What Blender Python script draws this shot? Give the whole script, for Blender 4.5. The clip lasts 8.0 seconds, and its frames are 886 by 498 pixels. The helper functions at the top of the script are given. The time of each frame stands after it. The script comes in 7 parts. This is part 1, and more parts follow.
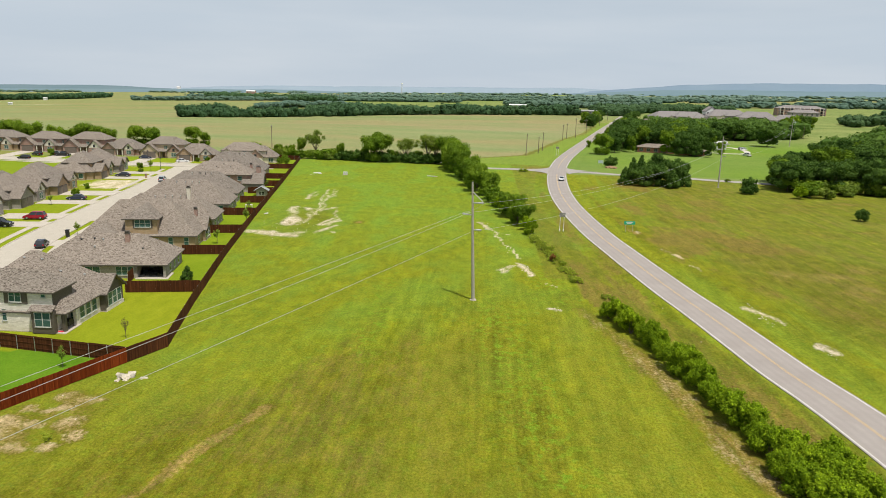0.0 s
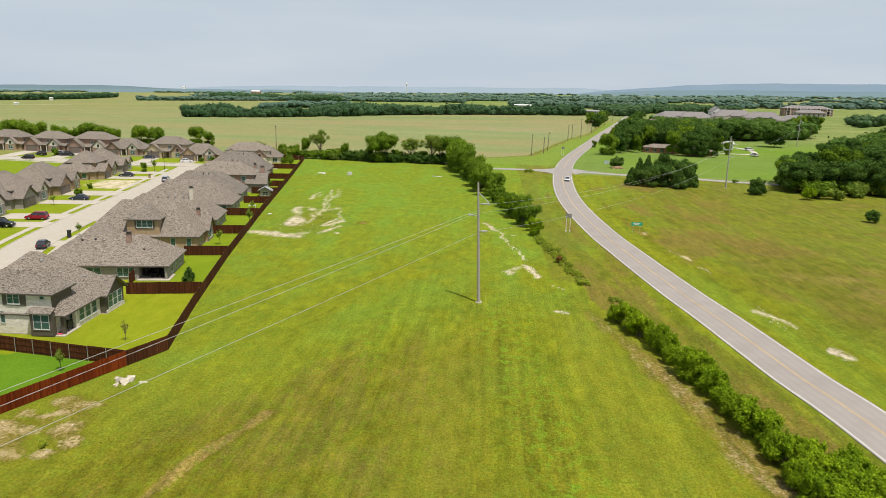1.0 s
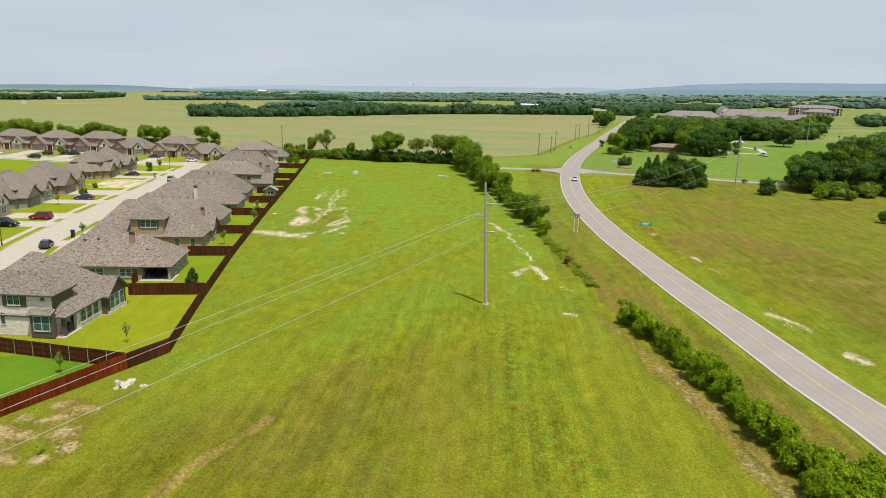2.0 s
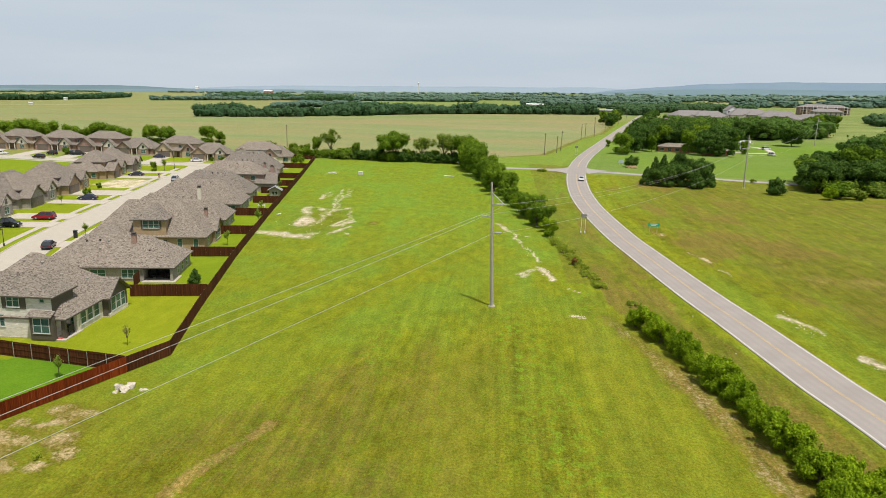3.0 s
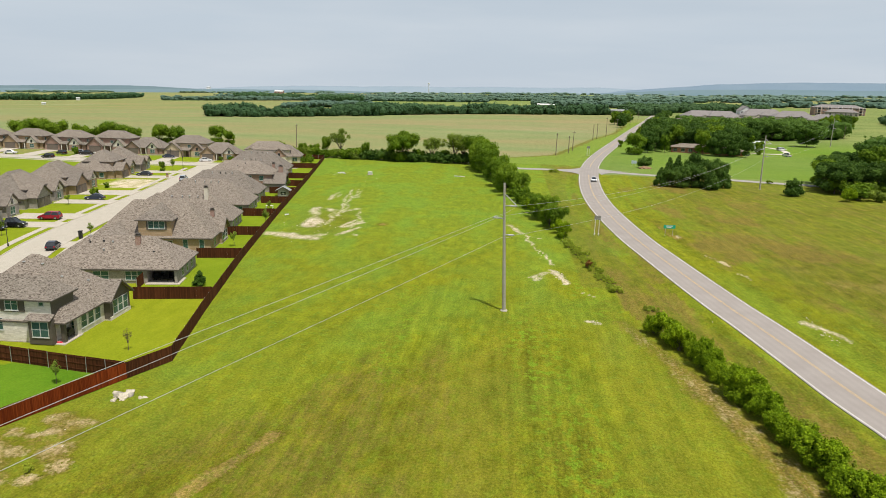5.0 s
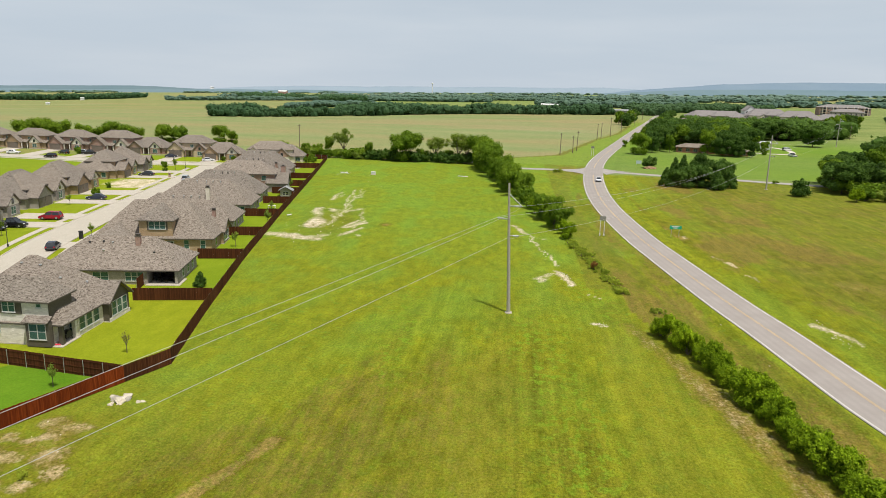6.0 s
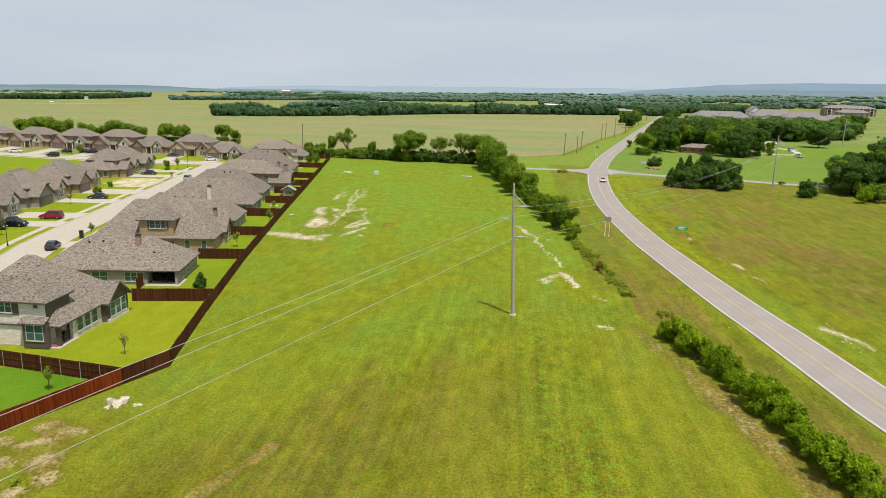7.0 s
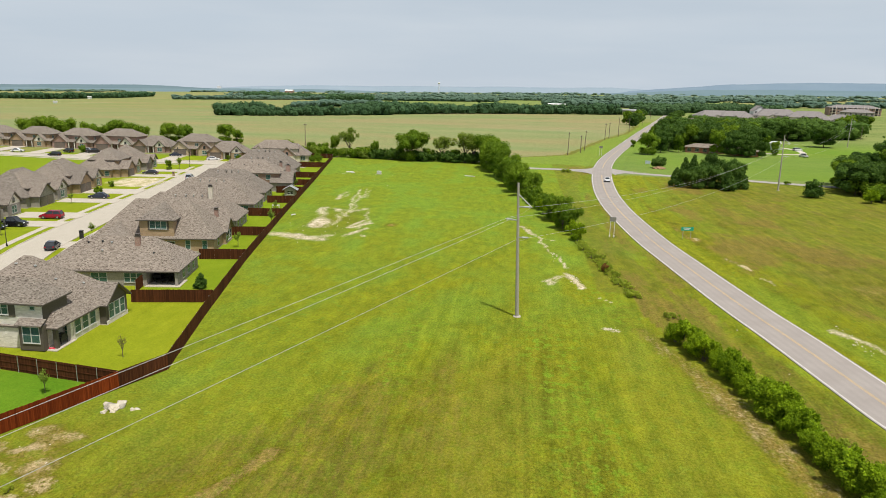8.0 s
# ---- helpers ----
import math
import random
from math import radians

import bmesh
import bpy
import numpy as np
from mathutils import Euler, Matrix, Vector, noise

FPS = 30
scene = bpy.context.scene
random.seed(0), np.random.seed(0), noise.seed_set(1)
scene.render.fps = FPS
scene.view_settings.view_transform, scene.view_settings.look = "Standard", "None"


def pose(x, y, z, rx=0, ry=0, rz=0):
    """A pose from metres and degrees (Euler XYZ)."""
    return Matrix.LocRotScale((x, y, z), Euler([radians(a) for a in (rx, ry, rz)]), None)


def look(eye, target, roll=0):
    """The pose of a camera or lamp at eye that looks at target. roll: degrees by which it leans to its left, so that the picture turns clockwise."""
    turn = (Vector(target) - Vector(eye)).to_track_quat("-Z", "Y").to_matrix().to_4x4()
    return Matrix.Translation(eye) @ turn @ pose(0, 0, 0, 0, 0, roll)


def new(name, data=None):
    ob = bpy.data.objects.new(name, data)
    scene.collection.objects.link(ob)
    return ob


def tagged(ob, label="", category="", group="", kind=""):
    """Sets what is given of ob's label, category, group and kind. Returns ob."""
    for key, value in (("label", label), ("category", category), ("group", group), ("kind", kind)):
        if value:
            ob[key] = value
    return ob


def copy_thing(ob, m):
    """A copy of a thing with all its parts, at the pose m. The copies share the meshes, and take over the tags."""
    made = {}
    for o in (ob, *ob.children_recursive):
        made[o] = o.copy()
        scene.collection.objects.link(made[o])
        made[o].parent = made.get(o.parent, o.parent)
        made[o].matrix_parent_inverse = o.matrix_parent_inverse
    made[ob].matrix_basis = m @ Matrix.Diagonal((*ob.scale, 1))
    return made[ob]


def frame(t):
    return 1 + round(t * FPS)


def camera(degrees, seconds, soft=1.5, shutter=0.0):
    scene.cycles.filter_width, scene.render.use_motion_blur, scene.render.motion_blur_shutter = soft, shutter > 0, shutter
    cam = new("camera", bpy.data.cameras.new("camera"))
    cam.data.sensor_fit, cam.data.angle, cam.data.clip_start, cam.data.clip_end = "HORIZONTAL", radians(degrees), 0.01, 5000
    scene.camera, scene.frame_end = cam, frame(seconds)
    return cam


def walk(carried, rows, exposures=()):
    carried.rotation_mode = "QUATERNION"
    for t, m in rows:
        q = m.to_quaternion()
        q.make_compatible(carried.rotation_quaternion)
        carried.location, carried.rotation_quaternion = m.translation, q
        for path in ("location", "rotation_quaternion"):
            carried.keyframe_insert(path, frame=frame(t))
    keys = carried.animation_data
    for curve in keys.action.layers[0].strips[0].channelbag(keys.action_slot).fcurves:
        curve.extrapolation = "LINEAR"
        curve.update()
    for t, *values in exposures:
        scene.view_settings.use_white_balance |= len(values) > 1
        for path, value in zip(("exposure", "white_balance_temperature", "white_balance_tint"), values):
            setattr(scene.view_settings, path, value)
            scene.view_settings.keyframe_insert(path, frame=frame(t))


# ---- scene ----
cam = camera(65.3, 8.0, soft=0.9)
PATH = [
    (0, (0.705, -3.131, 31.538), (0.599, -1.187, 31.082), 1.7),
    (0.5, (0.565, -2.318, 31.446), (0.452, -0.374, 30.991), 1.7),
    (1, (0.516, -1.481, 31.352), (0.397, 0.463, 30.896), 1.7),
    (1.5, (0.456, -0.644, 31.258), (0.328, 1.299, 30.801), 1.7),
    (3, (0.201, 1.785, 30.922), (0.049, 3.726, 30.464), 1.6),
    (3.5, (0.144, 2.502, 30.83), (-0.015, 4.443, 30.373), 1.6),
    (4, (0.038, 3.224, 30.736), (-0.128, 5.163, 30.278), 1.6),
    (4.5, (-0.063, 3.975, 30.645), (-0.237, 5.914, 30.187), 1.6),
    (6, (-0.35, 6.173, 30.339), (-0.54, 8.111, 29.881), 1.6),
    (6.5, (-0.426, 6.849, 30.233), (-0.621, 8.786, 29.775), 1.6),
    (7, (-0.515, 7.555, 30.129), (-0.714, 9.491, 29.671), 1.7),
    (7.5, (-0.596, 8.258, 30.026), (-0.8, 10.194, 29.568), 1.6),
    (8, (-0.736, 8.961, 29.952), (-0.943, 10.896, 29.493), 1.7),
]
walk(cam, [(t, look(e, g, r)) for t, e, g, r in PATH])

# ---- light ----
SUN_ELEV = radians(68)
SUN_FROM = Vector((3.8, -4.9, 0)).normalized()
world = bpy.data.worlds.new("world")
scene.world = world
world.use_nodes = True
wn = world.node_tree
sky = wn.nodes.new("ShaderNodeTexSky")
sky.sky_type = "NISHITA"
sky.sun_disc = False
sky.sun_elevation = SUN_ELEV
sky.sun_rotation = math.atan2(SUN_FROM.x, SUN_FROM.y)
sky.air_density, sky.dust_density, sky.ozone_density = 1.0, 4.0, 1.0
haze = wn.nodes.new("ShaderNodeMix")
haze.data_type = "RGBA"
rise_z = wn.nodes.new("ShaderNodeSeparateXYZ")
low_sky = wn.nodes.new("ShaderNodeMapRange")
low_sky.inputs[1].default_value, low_sky.inputs[2].default_value = 0.08, 0.65
low_sky.inputs[3].default_value, low_sky.inputs[4].default_value = 0.9, 0.15
wn.links.new(rise_z.outputs[2], low_sky.inputs[0])
wn.links.new(low_sky.outputs[0], haze.inputs[0])
haze.inputs[7].default_value = (7.75, 8.85, 10.0, 1)
wn.links.new(sky.outputs[0], haze.inputs[6])
coord = wn.nodes.new("ShaderNodeTexCoord")
stretch = wn.nodes.new("ShaderNodeMapping")
stretch.inputs["Scale"].default_value = (1.2, 1.2, 9.0)
cloud = wn.nodes.new("ShaderNodeTexNoise")
cloud.inputs["Scale"].default_value = 2.2
cloud.inputs["Detail"].default_value = 5
ramp = wn.nodes.new("ShaderNodeMapRange")
ramp.inputs[1].default_value, ramp.inputs[2].default_value = 0.42, 0.75
ramp.inputs[3].default_value, ramp.inputs[4].default_value = 0.0, 0.5
thin = wn.nodes.new("ShaderNodeMix")
thin.data_type = "RGBA"
thin.inputs[7].default_value = (8.9, 9.5, 10.1, 1)
wn.links.new(coord.outputs["Generated"], stretch.inputs[0])
wn.links.new(coord.outputs["Generated"], rise_z.inputs[0])
wn.links.new(stretch.outputs[0], cloud.inputs[0])
wn.links.new(cloud.outputs[0], ramp.inputs[0])
wn.links.new(ramp.outputs[0], thin.inputs[0])
wn.links.new(haze.outputs[2], thin.inputs[6])
back = wn.nodes["Background"]
back.inputs[1].default_value = 0.075
wn.links.new(thin.outputs[2], back.inputs[0])

sun = new("sun", bpy.data.lights.new("sun", "SUN"))
sun.data.energy, sun.data.angle, sun.data.color = 4.3, radians(1.2), (1.0, 0.95, 0.86)
sun.matrix_world = look((0, 0, 0), -(SUN_FROM * math.cos(SUN_ELEV) + Vector((0, 0, math.sin(SUN_ELEV)))))
scene.view_settings.exposure = 0.0

# ---- materials ----


def shader(name, rough=0.8, metal=0.0, spec=0.3):
    m = bpy.data.materials.new(name)
    m.use_nodes = True
    b = m.node_tree.nodes["Principled BSDF"]
    b.inputs["Roughness"].default_value = rough
    b.inputs["Metallic"].default_value = metal
    b.inputs["Specular IOR Level"].default_value = spec
    return m, m.node_tree, b


def rgb(c):
    return (c[0], c[1], c[2], 1.0)


def noise_node(nt, scale, detail=4, vec=None, rough=0.6):
    n = nt.nodes.new("ShaderNodeTexNoise")
    n.inputs["Scale"].default_value = scale
    n.inputs["Detail"].default_value = detail
    n.inputs["Roughness"].default_value = rough
    if vec:
        nt.links.new(vec, n.inputs["Vector"])
    return n.outputs[0]


def mixer(nt, fac, a, b, how="MIX"):
    """Mixes two colours; each of fac, a, b may be a value or a socket."""
    n = nt.nodes.new("ShaderNodeMix")
    n.data_type, n.blend_type = "RGBA", how
    for v, k in ((fac, 0), (a, 6), (b, 7)):
        if isinstance(v, bpy.types.NodeSocket):
            nt.links.new(v, n.inputs[k])
        else:
            n.inputs[k].default_value = v if k == 0 else rgb(v)
    return n.outputs[2]


def ranged(nt, v, lo, hi, to_lo=0.0, to_hi=1.0):
    n = nt.nodes.new("ShaderNodeMapRange")
    n.inputs[1].default_value, n.inputs[2].default_value = lo, hi
    n.inputs[3].default_value, n.inputs[4].default_value = to_lo, to_hi
    nt.links.new(v, n.inputs[0])
    return n.outputs[0]


def maths(nt, op, a, b=0.5):
    n = nt.nodes.new("ShaderNodeMath")
    n.operation = op
    for v, k in ((a, 0), (b, 1)):
        if isinstance(v, bpy.types.NodeSocket):
            nt.links.new(v, n.inputs[k])
        else:
            n.inputs[k].default_value = v
    return n.outputs[0]


def bump(nt, b, height, strength=0.5, dist=0.05):
    n = nt.nodes.new("ShaderNodeBump")
    n.inputs["Strength"].default_value = strength
    n.inputs["Distance"].default_value = dist
    nt.links.new(height, n.inputs["Height"])
    nt.links.new(n.outputs[0], b.inputs["Normal"])


def place(nt, kind="Object", scale=None):
    c = nt.nodes.new("ShaderNodeTexCoord").outputs[kind]
    if scale:
        n = nt.nodes.new("ShaderNodeMapping")
        n.inputs["Scale"].default_value = scale
        nt.links.new(c, n.inputs[0])
        c = n.outputs[0]
    return c


def mottled(name, a, b, scale=3.0, rough=0.8, metal=0.0, relief=0.3, spec=0.3, fine=14.0, per_object=0.0, stretch=None):
    """A surface of two close colours with blotches, grain and fine relief."""
    m, nt, bs = shader(name, rough, metal, spec)
    v = place(nt, "Object", stretch)
    big = noise_node(nt, scale, 4, v)
    small = noise_node(nt, scale * fine, 3, v)
    col = mixer(nt, ranged(nt, big, 0.3, 0.7), a, b)
    col = mixer(nt, 0.35, col, mixer(nt, ranged(nt, small, 0.35, 0.65), [x * 0.6 for x in a], [min(1, x * 1.3) for x in b]))
    if per_object:
        info = nt.nodes.new("ShaderNodeObjectInfo").outputs["Random"]
        col = mixer(nt, 1.0, col, mixer(nt, info, [1 - per_object] * 3, [1 + per_object] * 3), "MULTIPLY")
    nt.links.new(col, bs.inputs["Base Color"])
    bump(nt, bs, small, relief, 0.03)
    return m


def leafy(name, a, b, through_leaf=0.35, grain=3.0, relief=0.25):
    """Leaves: colour by leaf and by plant, some light through them."""
    m, nt, bs = shader(name, 0.7, 0, 0.06)
    isl = nt.nodes.new("ShaderNodeNewGeometry").outputs["Random Per Island"]
    info = nt.nodes.new("ShaderNodeObjectInfo").outputs["Random"]
    v = place(nt)
    fine = noise_node(nt, grain, 4, v, 0.75)
    col = mixer(nt, maths(nt, "MULTIPLY", maths(nt, "ADD", isl, ranged(nt, fine, 0.36, 0.64)), 0.5), a, b)
    col = mixer(nt, ranged(nt, noise_node(nt, 0.5, 2, v), 0.35, 0.65, 0, 0.6), col, [x * 0.6 for x in a])
    col = mixer(nt, 1.0, col, mixer(nt, info, (0.8, 0.84, 0.8), (1.15, 1.1, 1.0)), "MULTIPLY")
    nt.links.new(col, bs.inputs["Base Color"])
    bump(nt, bs, fine, 0.8, relief)
    tr = nt.nodes.new("ShaderNodeBsdfTranslucent")
    nt.links.new(mixer(nt, 1.0, col, (1.25, 1.3, 0.7), "MULTIPLY"), tr.inputs[0])
    mx = nt.nodes.new("ShaderNodeMixShader")
    mx.inputs[0].default_value = through_leaf
    nt.links.new(bs.outputs[0], mx.inputs[1])
    nt.links.new(tr.outputs[0], mx.inputs[2])
    nt.links.new(mx.outputs[0], nt.nodes["Material Output"].inputs[0])
    return m


LEAF = leafy("leaf", (0.085, 0.168, 0.013), (0.29, 0.415, 0.036), 0.34)
LEAF_LIGHT = leafy("leaf_light", (0.145, 0.22, 0.032), (0.34, 0.43, 0.08), 0.4)
LEAF_DARK = leafy("leaf_dark", (0.045, 0.105, 0.020), (0.145, 0.24, 0.044), 0.25)
LEAF_HEDGE = leafy("leaf_hedge", (0.035, 0.10, 0.003), (0.44, 0.60, 0.022), 0.28, 4.0, 0.04)
LEAF_WEED = leafy("leaf_weed", (0.28, 0.36, 0.035), (0.50, 0.56, 0.09), 0.5, 6.0, 0.02)
WOODS = leafy("leaf_woods", (0.045, 0.10, 0.046), (0.10, 0.178, 0.078), 0.15, 0.5, 1.0)
# Leaf colours grow paler, then bluer, with distance: haze put into them.
WOODS_MID = leafy("leaf_woods_mid", (0.058, 0.118, 0.052), (0.125, 0.205, 0.085), 0.2, 0.5, 1.0)
WOODS_HAZE_DEEP = leafy("leaf_woods_haze_deep", (0.14, 0.222, 0.18), (0.195, 0.28, 0.22), 0.15, 0.15, 2.0)
WOODS_HAZE = leafy("leaf_woods_haze", (0.10, 0.172, 0.135), (0.165, 0.245, 0.178), 0.15, 0.25, 2.0)
GRASS_BLADE = leafy("grass_blade", (0.17, 0.20, 0.012), (0.31, 0.33, 0.03), 0.25, 3.0, 0.02)
BARK = mottled("bark", (0.10, 0.075, 0.055), (0.17, 0.13, 0.10), 4, 0.95)
BROWN_LEAF = leafy("leaf_brown", (0.15, 0.12, 0.06), (0.24, 0.20, 0.10), 0.2)
DRY_LEAF = leafy("leaf_dry", (0.27, 0.115, 0.03), (0.42, 0.22, 0.07), 0.25)


def ground_material():
    m, nt, bs = shader("grass_ground", 0.95, 0, 0.03)
    v = place(nt)

    def mask(name):
        n = nt.nodes.new("ShaderNodeAttribute")
        n.attribute_name = name
        return n.outputs["Fac"]

    fine = noise_node(nt, 2.2, 6, v, 0.8)
    mid = noise_node(nt, 0.5, 6, place(nt, "Object", (1.0, 0.5, 1.0)), 0.75)
    streak = noise_node(nt, 0.75, 5, place(nt, "Object", (1.0, 0.06, 1.0)), 0.7)
    big = noise_node(nt, 0.06, 4, v)
    blade = noise_node(nt, 4.2, 6, place(nt, "Object", (1.0, 0.75, 1.0)), 0.85)
    green = mixer(nt, ranged(nt, mid, 0.34, 0.66), (0.128, 0.156, 0.011), (0.243, 0.270, 0.018))
    green = mixer(nt, ranged(nt, big, 0.4, 0.65, 0, 0.6), green, (0.212, 0.224, 0.014))
    lush = mixer(nt, ranged(nt, fine, 0.3, 0.7), (0.108, 0.198, 0.021), (0.215, 0.315, 0.036))
    green = mixer(nt, ranged(nt, noise_node(nt, 0.7, 4, v, 0.7), 0.56, 0.66, 0, 0.7), green, lush)
    clump = maths(nt, "MULTIPLY", ranged(nt, noise_node(nt, 1.0, 3, place(nt, "Object", (1.0, 0.8, 1.0)), 0.55), 0.50, 0.60), maths(nt, "MULTIPLY", mask("clumps"), ranged(nt, noise_node(nt, 0.3, 3, place(nt, "Object", (1.0, 0.5, 1.0))), 0.35, 0.6, 0.35, 1.0)))
    dry = mixer(nt, ranged(nt, mid, 0.34, 0.66), (0.09, 0.09, 0.006), (0.202, 0.184, 0.022))
    dry = mixer(nt, ranged(nt, fine, 0.48, 0.70, 0, 0.55), dry, (0.16, 0.118, 0.022))
    lawn = mixer(nt, ranged(nt, mid, 0.3, 0.7), (0.228, 0.262, 0.010), (0.31, 0.335, 0.018))
    crop_and_haze = mixer(nt, ranged(nt, noise_node(nt, 0.02, 5, place(nt, "Object", (0.35, 1.6, 1.0))), 0.36, 0.62), (0.192, 0.25, 0.096), (0.25, 0.268, 0.118))
    crop_and_haze = mixer(nt, ranged(nt, noise_node(nt, 0.0075, 6, place(nt, "Object", (0.7, 1.5, 1.0)), 0.65), 0.44, 0.60, 0, 0.75), crop_and_haze, (0.305, 0.248, 0.125))
    dirt = mixer(nt, ranged(nt, mid, 0.35, 0.65), (0.47, 0.37, 0.25), (0.72, 0.63, 0.48))
    col = mixer(nt, mask("lush"), green, lush)
    col = mixer(nt, mask("lawn"), col, mixer(nt, mask("lush"), lawn, mixer(nt, ranged(nt, noise_node(nt, 0.16, 6, v, 0.7), 0.35, 0.65), (0.06, 0.185, 0.010), (0.115, 0.24, 0.016))))
    # each mask is broken up by the grass that grows through it
    edge = maths(nt, "MULTIPLY", maths(nt, "SUBTRACT", fine, 0.5), 1.9)
    d = ranged(nt, maths(nt, "ADD", mask("dry"), edge), 0.15, 0.95)
    col = mixer(nt, d, col, dry)
    straw = ranged(nt, maths(nt, "ADD", mask("dry"), maths(nt, "MULTIPLY", edge, 0.6)), 0.80, 1.15, 0, 0.9)
    col = mixer(nt, straw, col, mixer(nt, ranged(nt, mid, 0.35, 0.65), (0.27, 0.185, 0.055), (0.46, 0.325, 0.135)))
    tall = mixer(nt, ranged(nt, mid, 0.34, 0.66), (0.098, 0.116, 0.013), (0.182, 0.192, 0.028))
    tall = mixer(nt, ranged(nt, fine, 0.45, 0.7, 0, 0.6), tall, (0.15, 0.125, 0.035))
    tall = mixer(nt, ranged(nt, noise_node(nt, 0.3, 6, place(nt, "Object", (1.1, 0.16, 1.0)), 0.7), 0.48, 0.62, 0, 0.6), tall, mixer(nt, ranged(nt, fine, 0.35, 0.65), (0.145, 0.10, 0.034), (0.25, 0.185, 0.07)))
    col = mixer(nt, maths(nt, "MULTIPLY", mask("rough"), ranged(nt, noise_node(nt, 0.12, 5, v, 0.7), 0.3, 0.62, 0.35, 1.0)), col, tall)
    thin = ranged(nt, maths(nt, "ADD", mask("earth"), maths(nt, "MULTIPLY", maths(nt, "SUBTRACT", noise_node(nt, 1.4, 5, place(nt, "Object", (1.0, 0.28, 1.0)), 0.7), 0.5), 1.6)), 0.30, 0.85, 0, 0.85)
    col = mixer(nt, maths(nt, "MULTIPLY", thin, maths(nt, "MINIMUM", maths(nt, "MULTIPLY", mask("earth"), 3.0), 1.0)), col, mixer(nt, ranged(nt, fine, 0.35, 0.65), (0.126, 0.098, 0.016), (0.252, 0.198, 0.056)))
    sunny = ranged(nt, noise_node(nt, 0.35, 5, place(nt, "Object", (1.0, 0.45, 1.0)), 0.7), 0.50, 0.62, 0, 0.45)
    col = mixer(nt, maths(nt, "MULTIPLY", sunny, maths(nt, "SUBTRACT", 1.0, mask("lawn"))), col, mixer(nt, 1.0, col, (1.30, 1.28, 0.95), "MULTIPLY"))
    blotch = noise_node(nt, 0.8, 4, place(nt, "Object", (1.0, 0.42, 1.0)), 0.65)
    col = mixer(nt, maths(nt, "SUBTRACT", 0.9, mask("lawn")), col, mixer(nt, 1.0, col, mixer(nt, ranged(nt, blotch, 0.36, 0.64), (0.87, 0.89, 0.86), (1.12, 1.10, 1.06)), "MULTIPLY"))
    lanes = mixer(nt, ranged(nt, streak, 0.34, 0.66), (0.72, 0.75, 0.72), (1.24, 1.2, 1.12))
    col = mixer(nt, mask("combed"), col, mixer(nt, 1.0, col, lanes, "MULTIPLY"))
    col = mixer(nt, maths(nt, "MULTIPLY", mask("pale"), ranged(nt, mid, 0.3, 0.6, 0.25, 0.75)), col, mixer(nt, ranged(nt, fine, 0.35, 0.65), (0.17, 0.175, 0.013), (0.285, 0.28, 0.035)))
    col = mixer(nt, clump, col, mixer(nt, ranged(nt, fine, 0.35, 0.65), (0.125, 0.225, 0.012), (0.235, 0.35, 0.025)))
    col = mixer(nt, mask("crop_and_haze"), col, crop_and_haze)
    # cool green of the far meadows, with haze in the colour
    col = mixer(nt, mask("hazed_meadow"), col, mixer(nt, ranged(nt, noise_node(nt, 0.03, 5, place(nt, "Object", (0.6, 1.0, 1.0)), 0.65), 0.36, 0.64), (0.145, 0.205, 0.055), (0.24, 0.27, 0.088)))
    ragged = maths(nt, "ADD", maths(nt, "MULTIPLY", edge, 1.2), maths(nt, "MULTIPLY", maths(nt, "SUBTRACT", mid, 0.5), 2.0))
    s = ranged(nt, maths(nt, "ADD", mask("dirt"), maths(nt, "MULTIPLY", ragged, maths(nt, "MINIMUM", maths(nt, "MULTIPLY", mask("dirt"), 4.0), 1.0))), 0.22, 1.2)
    dirt = mixer(nt, mask("earth"), dirt, mixer(nt, ranged(nt, mid, 0.35, 0.65), (0.42, 0.31, 0.16), (0.66, 0.51, 0.30)))
    col = mixer(nt, s, col, dirt)
    grain = mixer(nt, ranged(nt, blade, 0.38, 0.62), (0.575, 0.59, 0.56), (1.335, 1.315, 1.40))
    col = mixer(nt, maths(nt, "SUBTRACT", 0.85, maths(nt, "MULTIPLY", mask("lawn"), 0.5)), col, mixer(nt, 1.0, col, grain, "MULTIPLY"))
    tuft = ranged(nt, noise_node(nt, 1.3, 4, v, 0.75), 0.58, 0.69, 0, 0.42)
    col = mixer(nt, maths(nt, "MULTIPLY", tuft, maths(nt, "SUBTRACT", 1.0, mask("lawn"))), col, (0.085, 0.11, 0.014))
    nt.links.new(col, bs.inputs["Base Color"])
    bump(nt, bs, maths(nt, "ADD", fine, blade), 0.7, 0.15)
    return m


GROUND = ground_material()


